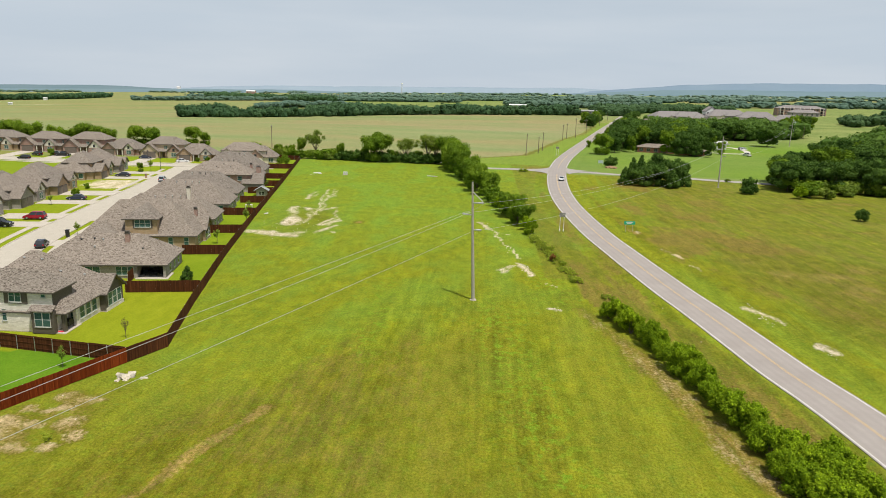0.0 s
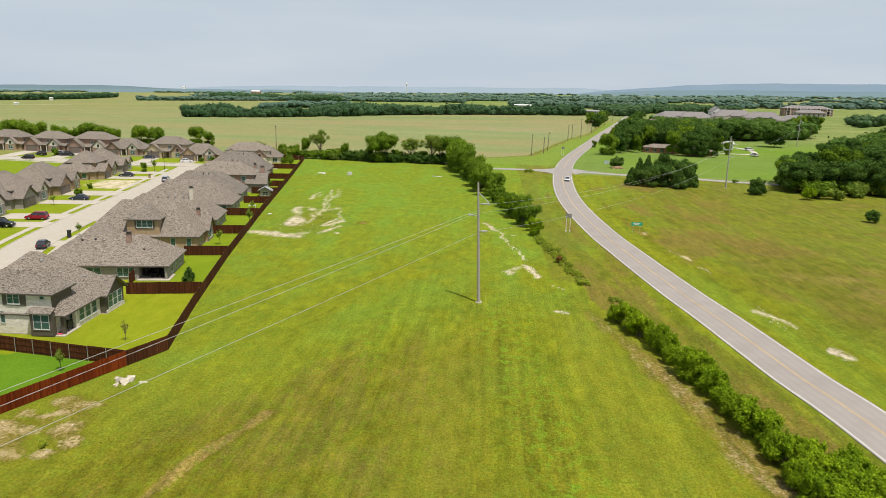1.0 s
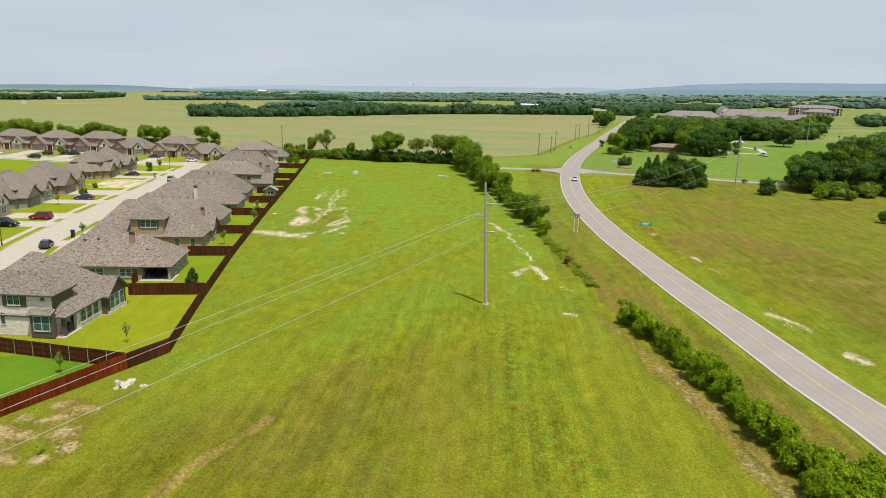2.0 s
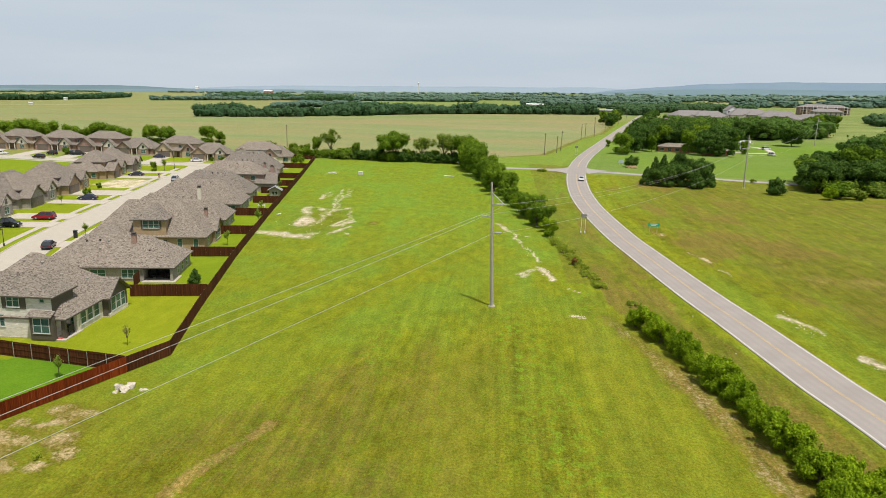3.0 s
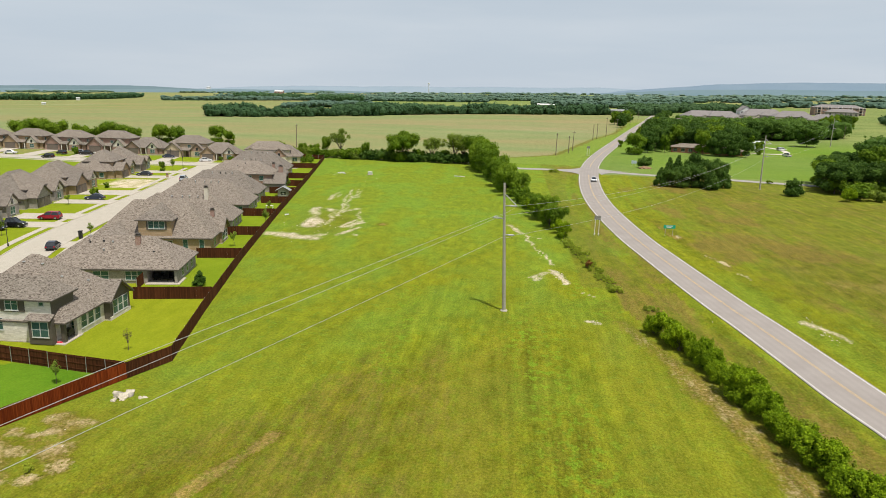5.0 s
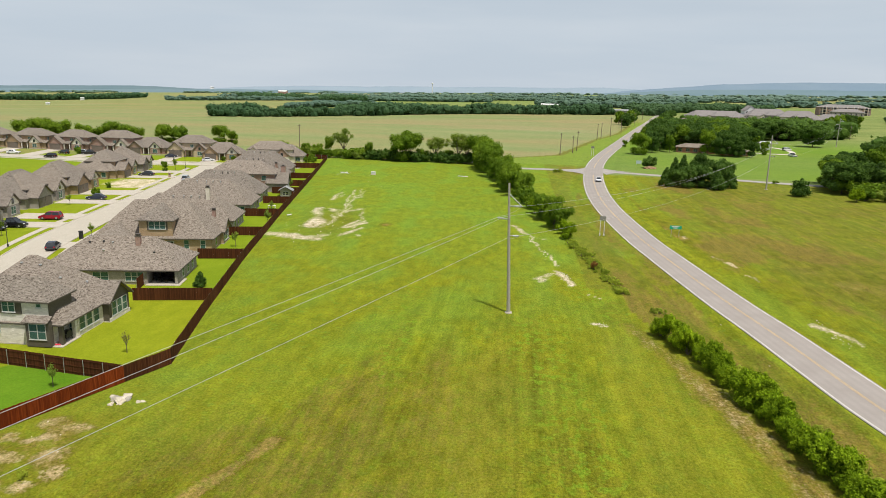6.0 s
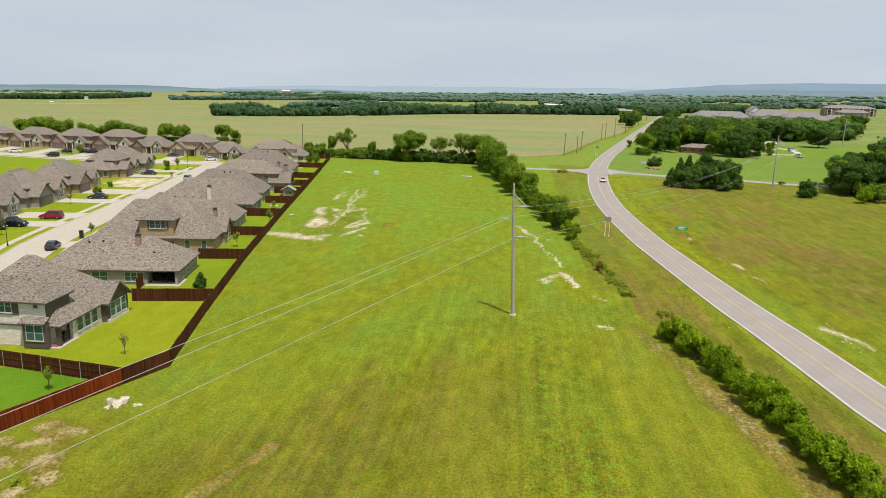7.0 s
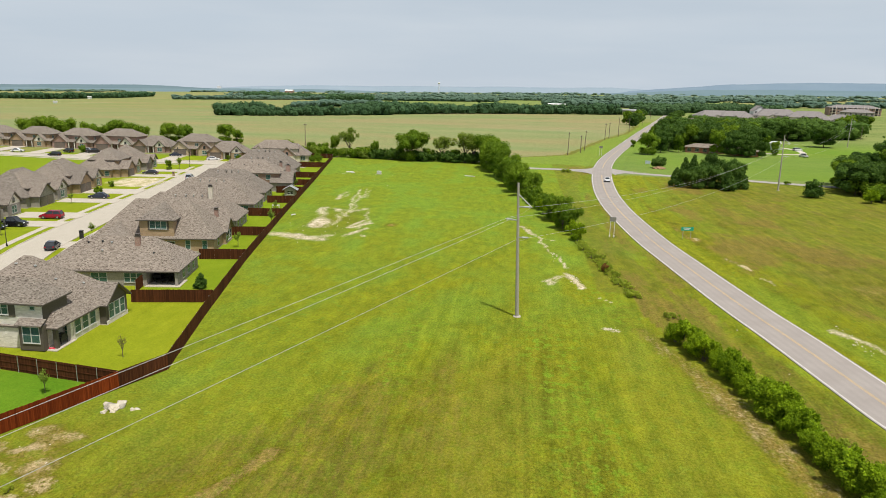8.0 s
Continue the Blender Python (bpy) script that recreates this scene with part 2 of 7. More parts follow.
def asphalt_material():
    m, nt, bs = shader("asphalt", 0.9, 0, 0.2)
    v = place(nt)
    col = mixer(nt, ranged(nt, noise_node(nt, 0.25, 4, v), 0.3, 0.7), (0.30, 0.272, 0.245), (0.36, 0.33, 0.30))
    col = mixer(nt, ranged(nt, noise_node(nt, 9, 4, v, 0.8), 0.35, 0.7, 0, 0.5), col, (0.24, 0.21, 0.20))
    u = nt.nodes.new("ShaderNodeUVMap").outputs[0]
    n = nt.nodes.new("ShaderNodeTexWave")
    n.bands_direction = "X"
    n.inputs["Scale"].default_value = 0.285
    n.inputs["Distortion"].default_value = 1.0
    n.inputs["Detail"].default_value = 3
    nt.links.new(u, n.inputs[0])
    col = mixer(nt, ranged(nt, n.outputs["Fac"], 0.2, 0.9, 0, 0.22), col, (0.245, 0.215, 0.205))
    nt.links.new(col, bs.inputs["Base Color"])
    bump(nt, bs, noise_node(nt, 25, 3, v), 0.3, 0.01)
    return m


ASPHALT = asphalt_material()
SIDE_ROAD = mottled("side_road", (0.30, 0.275, 0.255), (0.36, 0.335, 0.31), 0.6, 0.9)
CONCRETE = mottled("concrete", (0.42, 0.375, 0.31), (0.50, 0.455, 0.385), 0.5, 0.85, fine=20)
STREET_CONCRETE = mottled("street_concrete", (0.405, 0.368, 0.298), (0.47, 0.43, 0.36), 0.5, 0.88, fine=20)
GRAVEL_DRIVE = mottled("gravel_drive", (0.5, 0.46, 0.40), (0.62, 0.58, 0.52), 0.5, 0.9)
WHITE_LINE = mottled("white_line", (0.52, 0.51, 0.48), (0.74, 0.73, 0.70), 1.6, 0.7)
YELLOW_LINE = mottled("yellow_line", (0.50, 0.34, 0.14), (0.58, 0.42, 0.22), 1.2, 0.7)


def shingle_material():
    m, nt, bs = shader("shingles", 0.95, 0, 0.15)
    v = place(nt)
    br = nt.nodes.new("ShaderNodeTexVoronoi")
    br.inputs["Scale"].default_value = 1.0
    nt.links.new(place(nt, "Object", (4.6, 4.6, 15.0)), br.inputs["Vector"])
    sep = nt.nodes.new("ShaderNodeSeparateColor")
    nt.links.new(br.outputs["Color"], sep.inputs[0])
    col = mixer(nt, sep.outputs[0], (0.172, 0.149, 0.127), (0.30, 0.263, 0.224))
    col = mixer(nt, ranged(nt, sep.outputs[1], 0.66, 0.92, 0, 0.85), col, (0.062, 0.046, 0.036))
    streak = noise_node(nt, 1.0, 4, place(nt, "Object", (1.1, 1.1, 7.0)), 0.7)
    col = mixer(nt, ranged(nt, streak, 0.52, 0.68, 0, 0.6), col, (0.085, 0.064, 0.050))
    col = mixer(nt, ranged(nt, noise_node(nt, 0.35, 3, v), 0.35, 0.7, 0, 0.35), col, (0.235, 0.206, 0.178))
    info = nt.nodes.new("ShaderNodeObjectInfo").outputs["Random"]
    col = mixer(nt, 1.0, col, mixer(nt, info, (0.87, 0.88, 0.88), (1.08, 1.06, 1.03)), "MULTIPLY")
    nt.links.new(col, bs.inputs["Base Color"])
    bump(nt, bs, noise_node(nt, 5, 3, place(nt, "Object", (1, 1, 4))), 0.5, 0.04)
    return m


SHINGLE = shingle_material()


def brick_material(name, a, b, mortar, size=1.0):
    m, nt, bs = shader(name, 0.9, 0, 0.2)
    g = nt.nodes.new("ShaderNodeTexCoord")
    sep = nt.nodes.new("ShaderNodeSeparateXYZ")
    nt.links.new(g.outputs["Object"], sep.inputs[0])
    comb = nt.nodes.new("ShaderNodeCombineXYZ")
    nt.links.new(maths(nt, "ADD", sep.outputs[0], sep.outputs[1]), comb.inputs[0])
    nt.links.new(sep.outputs[2], comb.inputs[1])
    br = nt.nodes.new("ShaderNodeTexBrick")
    br.inputs["Color1"].default_value, br.inputs["Color2"].default_value = rgb(a), rgb(b)
    br.inputs["Mortar"].default_value = rgb(mortar)
    br.inputs["Scale"].default_value = 1.0
    br.inputs["Brick Width"].default_value, br.inputs["Row Height"].default_value = 0.24 * size, 0.08 * size
    br.inputs["Mortar Size"].default_value = 0.012 * size
    nt.links.new(comb.outputs[0], br.inputs[0])
    col = mixer(nt, ranged(nt, noise_node(nt, 1.2, 4, g.outputs["Object"]), 0.3, 0.7, 0, 0.45), br.outputs[0], [x * 0.75 for x in a])
    nt.links.new(col, bs.inputs["Base Color"])
    bump(nt, bs, br.outputs["Fac"], -0.3, 0.02)
    return m


BRICK_TAN = brick_material("brick_tan", (0.34, 0.225, 0.125), (0.44, 0.30, 0.175), (0.42, 0.34, 0.26))
BRICK_BUFF = brick_material("brick_buff", (0.46, 0.35, 0.22), (0.56, 0.44, 0.29), (0.52, 0.45, 0.36))
BRICK_GREY = brick_material("brick_grey", (0.26, 0.23, 0.21), (0.34, 0.30, 0.27), (0.42, 0.39, 0.36))
BRICK_ROSE = brick_material("brick_rose", (0.29, 0.165, 0.125), (0.38, 0.23, 0.175), (0.40, 0.33, 0.29))
BRICK_RED = brick_material("brick_red", (0.36, 0.10, 0.06), (0.42, 0.15, 0.09), (0.4, 0.3, 0.26))
STONE_WHITE = brick_material("stone_white", (0.60, 0.55, 0.475), (0.86, 0.81, 0.735), (0.74, 0.69, 0.61), 2.2)
BRICK_CREAM = brick_material("brick_cream", (0.62, 0.55, 0.44), (0.72, 0.66, 0.55), (0.66, 0.62, 0.55))
SIDING = mottled("dark_siding", (0.088, 0.074, 0.058), (0.112, 0.096, 0.076), 0.7, 0.7, stretch=(0.3, 0.3, 6))
TRIM = mottled("trim", (0.085, 0.072, 0.06), (0.11, 0.095, 0.08), 1.0, 0.6)
WHITE_TRIM = mottled("white_trim", (0.44, 0.45, 0.42), (0.52, 0.53, 0.50), 1.0, 0.5)
PANE = mottled("window_pane", (0.035, 0.085, 0.075), (0.07, 0.14, 0.12), 0.8, 0.08, spec=0.3, relief=0.0)
PANE_DARK = mottled("dark_pane", (0.02, 0.025, 0.03), (0.04, 0.045, 0.05), 0.8, 0.06, spec=0.6, relief=0.0)
GARAGE = mottled("garage_door", (0.13, 0.105, 0.085), (0.18, 0.15, 0.12), 0.5, 0.6)
DOOR = mottled("door_wood", (0.10, 0.06, 0.035), (0.14, 0.085, 0.05), 1.0, 0.6)
PATIO_DARK = mottled("black_metal", (0.02, 0.02, 0.02), (0.035, 0.035, 0.035), 2, 0.5)
CUSHION_RED = mottled("red_cushion", (0.5, 0.03, 0.05), (0.6, 0.05, 0.08), 3, 0.9)


def fence_material(name, a, b):
    """Stained boards: each board its own shade, with weathering down the grain."""
    m, nt, bs = shader(name, 0.85, 0, 0.08)
    sep = nt.nodes.new("ShaderNodeSeparateXYZ")
    nt.links.new(place(nt), sep.inputs[0])
    board = maths(nt, "FLOOR", maths(nt, "DIVIDE", sep.outputs[0], 0.15))
    wn_node = nt.nodes.new("ShaderNodeTexWhiteNoise")
    wn_node.noise_dimensions = "2D"
    comb = nt.nodes.new("ShaderNodeCombineXYZ")
    info = nt.nodes.new("ShaderNodeObjectInfo").outputs["Random"]
    nt.links.new(board, comb.inputs[0])
    nt.links.new(maths(nt, "MULTIPLY", info, 37.0), comb.inputs[1])
    nt.links.new(comb.outputs[0], wn_node.inputs["Vector"])
    v = place(nt, "Object", (6, 6, 0.8))
    col = mixer(nt, wn_node.outputs["Value"], a, b)
    col = mixer(nt, ranged(nt, noise_node(nt, 1.0, 4, v), 0.35, 0.7, 0, 0.6), col, [x * 0.65 for x in a])
    col = mixer(nt, 1.0, col, mixer(nt, info, (0.8, 0.78, 0.78), (1.15, 1.12, 1.12)), "MULTIPLY")
    nt.links.new(col, bs.inputs["Base Color"])
    bump(nt, bs, noise_node(nt, 4, 3, v), 0.3, 0.01)
    return m


# Shade darkens the first stain, sunlight brightens the second; both are painted in.
FENCE_SHADED = fence_material("shaded_stained_fence", (0.056, 0.021, 0.009), (0.12, 0.043, 0.017))
FENCE_LIT = fence_material("lit_stained_fence", (0.12, 0.022, 0.005), (0.22, 0.045, 0.009))
GALV = mottled("galvanised", (0.42, 0.42, 0.41), (0.52, 0.52, 0.50), 2, 0.45, 0.6)
POLE_STEEL = mottled("pole_steel", (0.34, 0.31, 0.265), (0.43, 0.40, 0.35), 1.2, 0.7, 0.2, stretch=(3, 3, 0.4))
POLE_WOOD = mottled("pole_wood", (0.12, 0.09, 0.07), (0.18, 0.14, 0.11), 1.5, 0.9, stretch=(5, 5, 0.5))
CABLE = mottled("cable", (0.5, 0.5, 0.48), (0.6, 0.6, 0.58), 1, 0.5, 0.5)
CERAMIC = mottled("insulator", (0.45, 0.46, 0.47), (0.55, 0.56, 0.57), 3, 0.3)
SIGN_GREEN = mottled("sign_green", (0.01, 0.30, 0.17), (0.02, 0.34, 0.20), 1, 0.4)
SIGN_BACK = mottled("sign_back", (0.20, 0.19, 0.17), (0.25, 0.24, 0.22), 1, 0.6)
SIGN_PALE = mottled("sign_pale", (0.36, 0.44, 0.48), (0.46, 0.53, 0.57), 1, 0.5)
PAINT_WHITE = mottled("white_paint", (0.62, 0.62, 0.60), (0.7, 0.7, 0.68), 1, 0.5)
ROCK = mottled("limestone", (0.40, 0.35, 0.26), (0.66, 0.59, 0.47), 1.5, 0.95, relief=0.6)
ROCK_GREY = mottled("weathered_limestone", (0.22, 0.20, 0.16), (0.46, 0.42, 0.34), 1.2, 0.95, relief=0.6)
TYRE = mottled("tyre", (0.015, 0.015, 0.015), (0.025, 0.025, 0.025), 5, 0.9)
RIM = mottled("rim", (0.45, 0.45, 0.46), (0.55, 0.55, 0.56), 4, 0.35, 0.8)
LAMP_RED = mottled("tail_light", (0.35, 0.01, 0.01), (0.45, 0.02, 0.02), 5, 0.2)
LAMP_CLEAR = mottled("head_light", (0.6, 0.62, 0.65), (0.75, 0.77, 0.8), 5, 0.15)


def car_paint(name, c):
    return mottled(name, c, [min(1, x * 1.1) for x in c], 0.5, 0.22, 0.15, 0.0, 0.6)


PAINT = {
    "red": car_paint("red_car_paint", (0.30, 0.003, 0.02)),
    "black": car_paint("black_car_paint", (0.012, 0.012, 0.014)),
    "blue": car_paint("blue_car_paint", (0.02, 0.03, 0.06)),
    "white": car_paint("white_car_paint", (0.75, 0.76, 0.77)),
    "silver": car_paint("silver_car_paint", (0.42, 0.46, 0.5)),
    "grey": car_paint("grey_car_paint", (0.03, 0.032, 0.045)),
}


def hazed_hill(name, a, b):
    """Wooded ridges miles away: two close colours in long soft bands, with haze put into both."""
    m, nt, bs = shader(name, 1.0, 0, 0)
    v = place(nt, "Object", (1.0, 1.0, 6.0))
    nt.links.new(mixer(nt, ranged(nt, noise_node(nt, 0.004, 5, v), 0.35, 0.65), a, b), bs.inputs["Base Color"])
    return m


# the blues and pale tones are distance haze held in the base colour
HILL = hazed_hill("hill_haze_blue", (0.168, 0.232, 0.295), (0.185, 0.248, 0.305))
HILL_HAZE_PALE = hazed_hill("hill_haze_pale", (0.235, 0.298, 0.352), (0.25, 0.31, 0.362))
HILL_WEST = hazed_hill("hill_haze_teal", (0.115, 0.175, 0.198), (0.135, 0.192, 0.212))
HILL_NEAR = hazed_hill("hill_haze_blue_green", (0.14, 0.205, 0.232), (0.158, 0.222, 0.246))

# ---- mesh helpers ----


def part(name, bm, material, parent=None, label=""):
    """Links a bmesh as one mesh object, under parent where given."""
    me = bpy.data.meshes.new(name)
    bm.to_mesh(me)
    bm.free()
    me.materials.append(material)
    ob = new(name, me)
    ob.parent = parent
    if label:
        ob["label"] = label
    return ob


def part_data(name, verts, faces, material, parent=None, label=""):
    me = bpy.data.meshes.new(name)
    me.from_pydata([tuple(p) for p in verts], [], [tuple(p) for p in faces])
    me.materials.append(material)
    ob = new(name, me)
    ob.parent = parent
    if label:
        ob["label"] = label
    return ob


def base(name, m, label, category, group="", kind=""):
    """The empty at a thing's foot."""
    ob = new(name)
    ob.empty_display_size = 0.3
    ob.matrix_world = m
    return tagged(ob, label, category, group, kind)


def box(bm, x0, y0, z0, x1, y1, z1, bevel=0.0):
    v = [bm.verts.new((x, y, z)) for z in (z0, z1) for x, y in ((x0, y0), (x1, y0), (x1, y1), (x0, y1))]
    fs = [bm.faces.new([v[i] for i in q]) for q in ((3, 2, 1, 0), (4, 5, 6, 7), (0, 1, 5, 4), (1, 2, 6, 5), (2, 3, 7, 6), (3, 0, 4, 7))]
    if bevel:
        bmesh.ops.bevel(bm, geom=list({e for f in fs for e in f.edges}), offset=bevel, segments=1, affect="EDGES")
    return v


def boxed(x0, y0, z0, x1, y1, z1, bevel=0.0):
    bm = bmesh.new()
    box(bm, x0, y0, z0, x1, y1, z1, bevel)
    return bm


def tube(bm, a, b, r0, r1, n=8, caps=True):
    a, b = Vector(a), Vector(b)
    d = (b - a).normalized()
    s = d.orthogonal().normalized()
    w = d.cross(s)
    rings = []
    for c, r in ((a, r0), (b, r1)):
        rings.append([bm.verts.new(c + (s * math.cos(k * math.tau / n) + w * math.sin(k * math.tau / n)) * r) for k in range(n)])
    for k in range(n):
        bm.faces.new((rings[0][k], rings[0][(k + 1) % n], rings[1][(k + 1) % n], rings[1][k]))
    if caps:
        bm.faces.new(rings[0][::-1])
        bm.faces.new(rings[1])


def sweep(bm, pts, r, n=5):
    """One connected round strand along points."""
    rings = []
    for i, p in enumerate(pts):
        d = (pts[min(i + 1, len(pts) - 1)] - pts[max(i - 1, 0)]).normalized()
        s = d.cross(Vector((0, 0, 1))).normalized()
        w = s.cross(d)
        rings.append([bm.verts.new(p + (s * math.cos(k * math.tau / n) + w * math.sin(k * math.tau / n)) * r) for k in range(n)])
    for a, b in zip(rings, rings[1:]):
        for k in range(n):
            bm.faces.new((a[k], a[(k + 1) % n], b[(k + 1) % n], b[k]))
    bm.faces.new(rings[0][::-1])
    bm.faces.new(rings[-1])


def hull_prism(bm, outline, y0, y1, inset=0.0):
    """A profile in x and z, drawn out along y; the ends may be drawn in."""
    a = [bm.verts.new((x, y0, z)) for x, z in outline]
    b = [bm.verts.new((x, y1, z)) for x, z in outline]
    n = len(outline)
    bm.faces.new(a)
    bm.faces.new(b[::-1])
    for i in range(n):
        bm.faces.new((a[(i + 1) % n], a[i], b[i], b[(i + 1) % n]))
    return a, b


def smooth_step(a, b, x):
    t = np.clip((x - a) / (b - a), 0, 1)
    return t * t * (3 - 2 * t)


def value_noise(x, y, size, seed=0):
    """Smooth noise from 0 to 1 over the plan, with features of that size."""
    x, y = np.asarray(x, float) / size, np.asarray(y, float) / size
    xi, yi = np.floor(x), np.floor(y)
    fx, fy = x - xi, y - yi
    fx, fy = fx * fx * (3 - 2 * fx), fy * fy * (3 - 2 * fy)

    def at(i, j):
        h = np.sin(i * 127.1 + j * 311.7 + seed * 74.7) * 43758.5453
        return h - np.floor(h)

    top = at(xi, yi) * (1 - fx) + at(xi + 1, yi) * fx
    low = at(xi, yi + 1) * (1 - fx) + at(xi + 1, yi + 1) * fx
    return top * (1 - fy) + low * fy


def rise(x, y):
    """The height of the land: level near by, climbing to the east far off."""
    return 0.021 * x * smooth_step(280, 950, np.hypot(x, y))


def land(x, y):
    return float(rise(np.float64(x), np.float64(y)))


# the housing estate has its own axes: x to the east across the lots, y along the back fence
ESTATE = pose(-35.1, 74.3, 0, 0, 0, 10.2)


def est(x, y, z=0.0):
    return ESTATE @ Vector((x, y, z))


def near_line(x, y, pts):
    """The distance of plan points from a polyline."""
    best = np.full(np.shape(x), 1e9)
    for (ax, ay), (bx, by) in zip(pts, pts[1:]):
        dx, dy = bx - ax, by - ay
        t = np.clip(((x - ax) * dx + (y - ay) * dy) / (dx * dx + dy * dy), 0, 1)
        best = np.minimum(best, np.hypot(x - ax - t * dx, y - ay - t * dy))
    return best


def spline(pts, step=2.0):
    """A smooth line through plan points, as evenly spaced points."""
    p = [np.array(q, float) for q in pts]
    p = [2 * p[0] - p[1]] + p + [2 * p[-1] - p[-2]]
    out = []
    for a, b, c, d in zip(p, p[1:], p[2:], p[3:]):
        n = max(2, int(np.linalg.norm(c - b) / step))
        for k in range(n):
            t = k / n
            out.append(0.5 * (2 * b + (c - a) * t + (2 * a - 5 * b + 4 * c - d) * t * t + (3 * b - a - 3 * c + d) * t ** 3))
    out.append(p[-2])
    return np.array(out)


def ribbon(name, line, lo, hi, z, material, parent=None, thick=0.0, drape=True):
    """A strip along a line, from lo to hi metres to its right."""
    line = np.asarray(line, float)
    d = np.gradient(line, axis=0)
    d /= np.linalg.norm(d, axis=1)[:, None]
    side = np.stack([d[:, 1], -d[:, 0]], 1)
    s = np.concatenate([[0], np.cumsum(np.linalg.norm(np.diff(line, axis=0), axis=1))])
    cols = [lo] if abs(hi - lo) < 1e-6 else list(np.linspace(lo, hi, 2 if hi - lo < 3 else 6))
    verts, uv, faces = [], [], []
    for i in range(len(line)):
        for c in cols:
            p = line[i] + side[i] * c
            verts.append((p[0], p[1], (land(p[0], p[1]) if drape else 0) + z))
            uv.append((c, s[i]))
    w = len(cols)
    for i in range(len(line) - 1):
        for k in range(w - 1):
            faces.append((i * w + k, i * w + k + 1, (i + 1) * w + k + 1, (i + 1) * w + k))
    if thick:
        n = len(verts)
        verts += [(x, y, h - thick) for x, y, h in verts]
        uv += uv
        for i in range(len(line) - 1):
            for k, flip in ((0, False), (w - 1, True)):
                q = (i * w + k, (i + 1) * w + k, n + (i + 1) * w + k, n + i * w + k)
                faces.append(q[::-1] if flip else q)
    ob = part_data(name, verts, faces, material, parent)
    layer = ob.data.uv_layers.new(name="UVMap")
    idx = np.empty(len(ob.data.loops), int)
    ob.data.loops.foreach_get("vertex_index", idx)
    layer.data.foreach_set("uv", np.array(uv)[idx].ravel())
    return ob


# ---- land ----
ROAD_PLAN = [(52, -110), (47.5, -30), (43.5, 20), (41.4, 46), (39.4, 64.5), (37.5, 74.5), (36.6, 81), (34.5, 96.3), (32.9, 106), (31.1, 119.5), (29.1, 136), (27.3, 152), (25.7, 177), (25.15, 200), (26.0, 227), (28.9, 262.5), (34.2, 303), (43.4, 350), (62, 430), (93, 560), (133, 720), (163, 842), (205, 1010)]
ROAD = spline(ROAD_PLAN, 3.0)
HEDGE = [(17.2, 102), (19.8, 92.4), (21.9, 85.5), (23.6, 78.6), (25.0, 71.6), (26.2, 64.2), (27.5, 57.4), (28.8, 51.6), (31.0, 42)]
FENCE_FOOT = [(-49.5, 45.5), (-44.6, 55.4), (-36.4, 73.4), (-40.4, 91.0), (-46.3, 119.2), (-53.9, 160.0), (-65.1, 223.6), (-76.1, 283.4)]
STREET = [(-33, 18), (-37.5, 34), (-40.3, 48), (-41.6, 62), (-42.0, 90), (-41.6, 130), (-42.0, 160), (-42.5, 186)]
CROSS = [(-150, 211), (-116, 203), (-93, 196.5), (-62, 189.5), (-42, 187), (-10, 184)]


def east_of(x, y, pts):
    """1 where a plan point lies east of a line that runs north."""
    py = np.array([p[1] for p in pts], float)
    px = np.array([p[0] for p in pts], float)
    return x - np.interp(y, py, px)


def blob(x, y, cx, cy, rx, ry, turn=0.0):
    c, s = math.cos(radians(turn)), math.sin(radians(turn))
    u, v = (x - cx) * c + (y - cy) * s, -(x - cx) * s + (y - cy) * c
    return np.clip(1.35 - np.sqrt((u / rx) ** 2 + (v / ry) ** 2), 0, 1)


def axis(dense, step, far, grow):
    """Plan lines: close together in the dense stretch and ever wider beyond."""
    mid = list(np.arange(dense[0], dense[1] + 1e-6, step))
    out, w = mid[:], step
    while out[-1] < far:
        w *= grow
        out.append(out[-1] + w)
    w = step
    while out[0] > -far:
        w *= grow
        out.insert(0, out[0] - w)
    return np.array(out)


gx = axis((-66, 66), 0.5, 5200, 1.07)
ga = axis((34, 170), 0.75, 200, 1.05)
ga = ga[(ga > 20) & (ga <= 170)]
gb = np.arange(171, 305, 1.4)
gy, w = list(ga) + list(gb), 1.4
while gy[-1] < 5000:
    w *= 1.05
    gy.append(gy[-1] + w)
w = 0.8
while gy[0] > -5000:
    w *= 1.12
    gy.insert(0, gy[0] - w)
gy = np.array(gy)
GX, GY = np.meshgrid(gx, gy)
GZ = rise(GX, GY)
road_gap = near_line(GX, GY, ROAD_PLAN)
# shallow ditches and swells
near_in = 1 - smooth_step(250, 420, np.hypot(GX, GY - 60))
side_gap = near_line(GX, GY, [(-60, 284), (-25, 279), (14, 278), (31, 278.5), (54, 271), (95, 261.5), (130, 254), (330, 240)])
GZ += near_in * 0.10 * (value_noise(GX, GY, 7, 3) - 0.5) * smooth_step(4, 9, road_gap) * smooth_step(3, 6, side_gap)
GZ -= near_in * 0.35 * np.exp(-((road_gap - 7.0) / 1.6) ** 2) * smooth_step(3, 12, side_gap)
ex = (GX + 35.1) * math.cos(radians(10.2)) + (GY - 74.3) * math.sin(radians(10.2))
ey = -(GX + 35.1) * math.sin(radians(10.2)) + (GY - 74.3) * math.cos(radians(10.2))
in_estate = (east_of(GX, GY, FENCE_FOOT) < 0) & (ey < 214) & (ex > -190) & (ey > -60)
GZ = np.where(in_estate, np.minimum(GZ, 0.0) * 0.2, GZ)

n1, n2, n3 = value_noise(GX - 0.03 * GY, GY * 0.4, 6, 1), value_noise(GX, GY * 0.7, 2.6, 2), value_noise(GX, GY * 0.55, 22, 5)
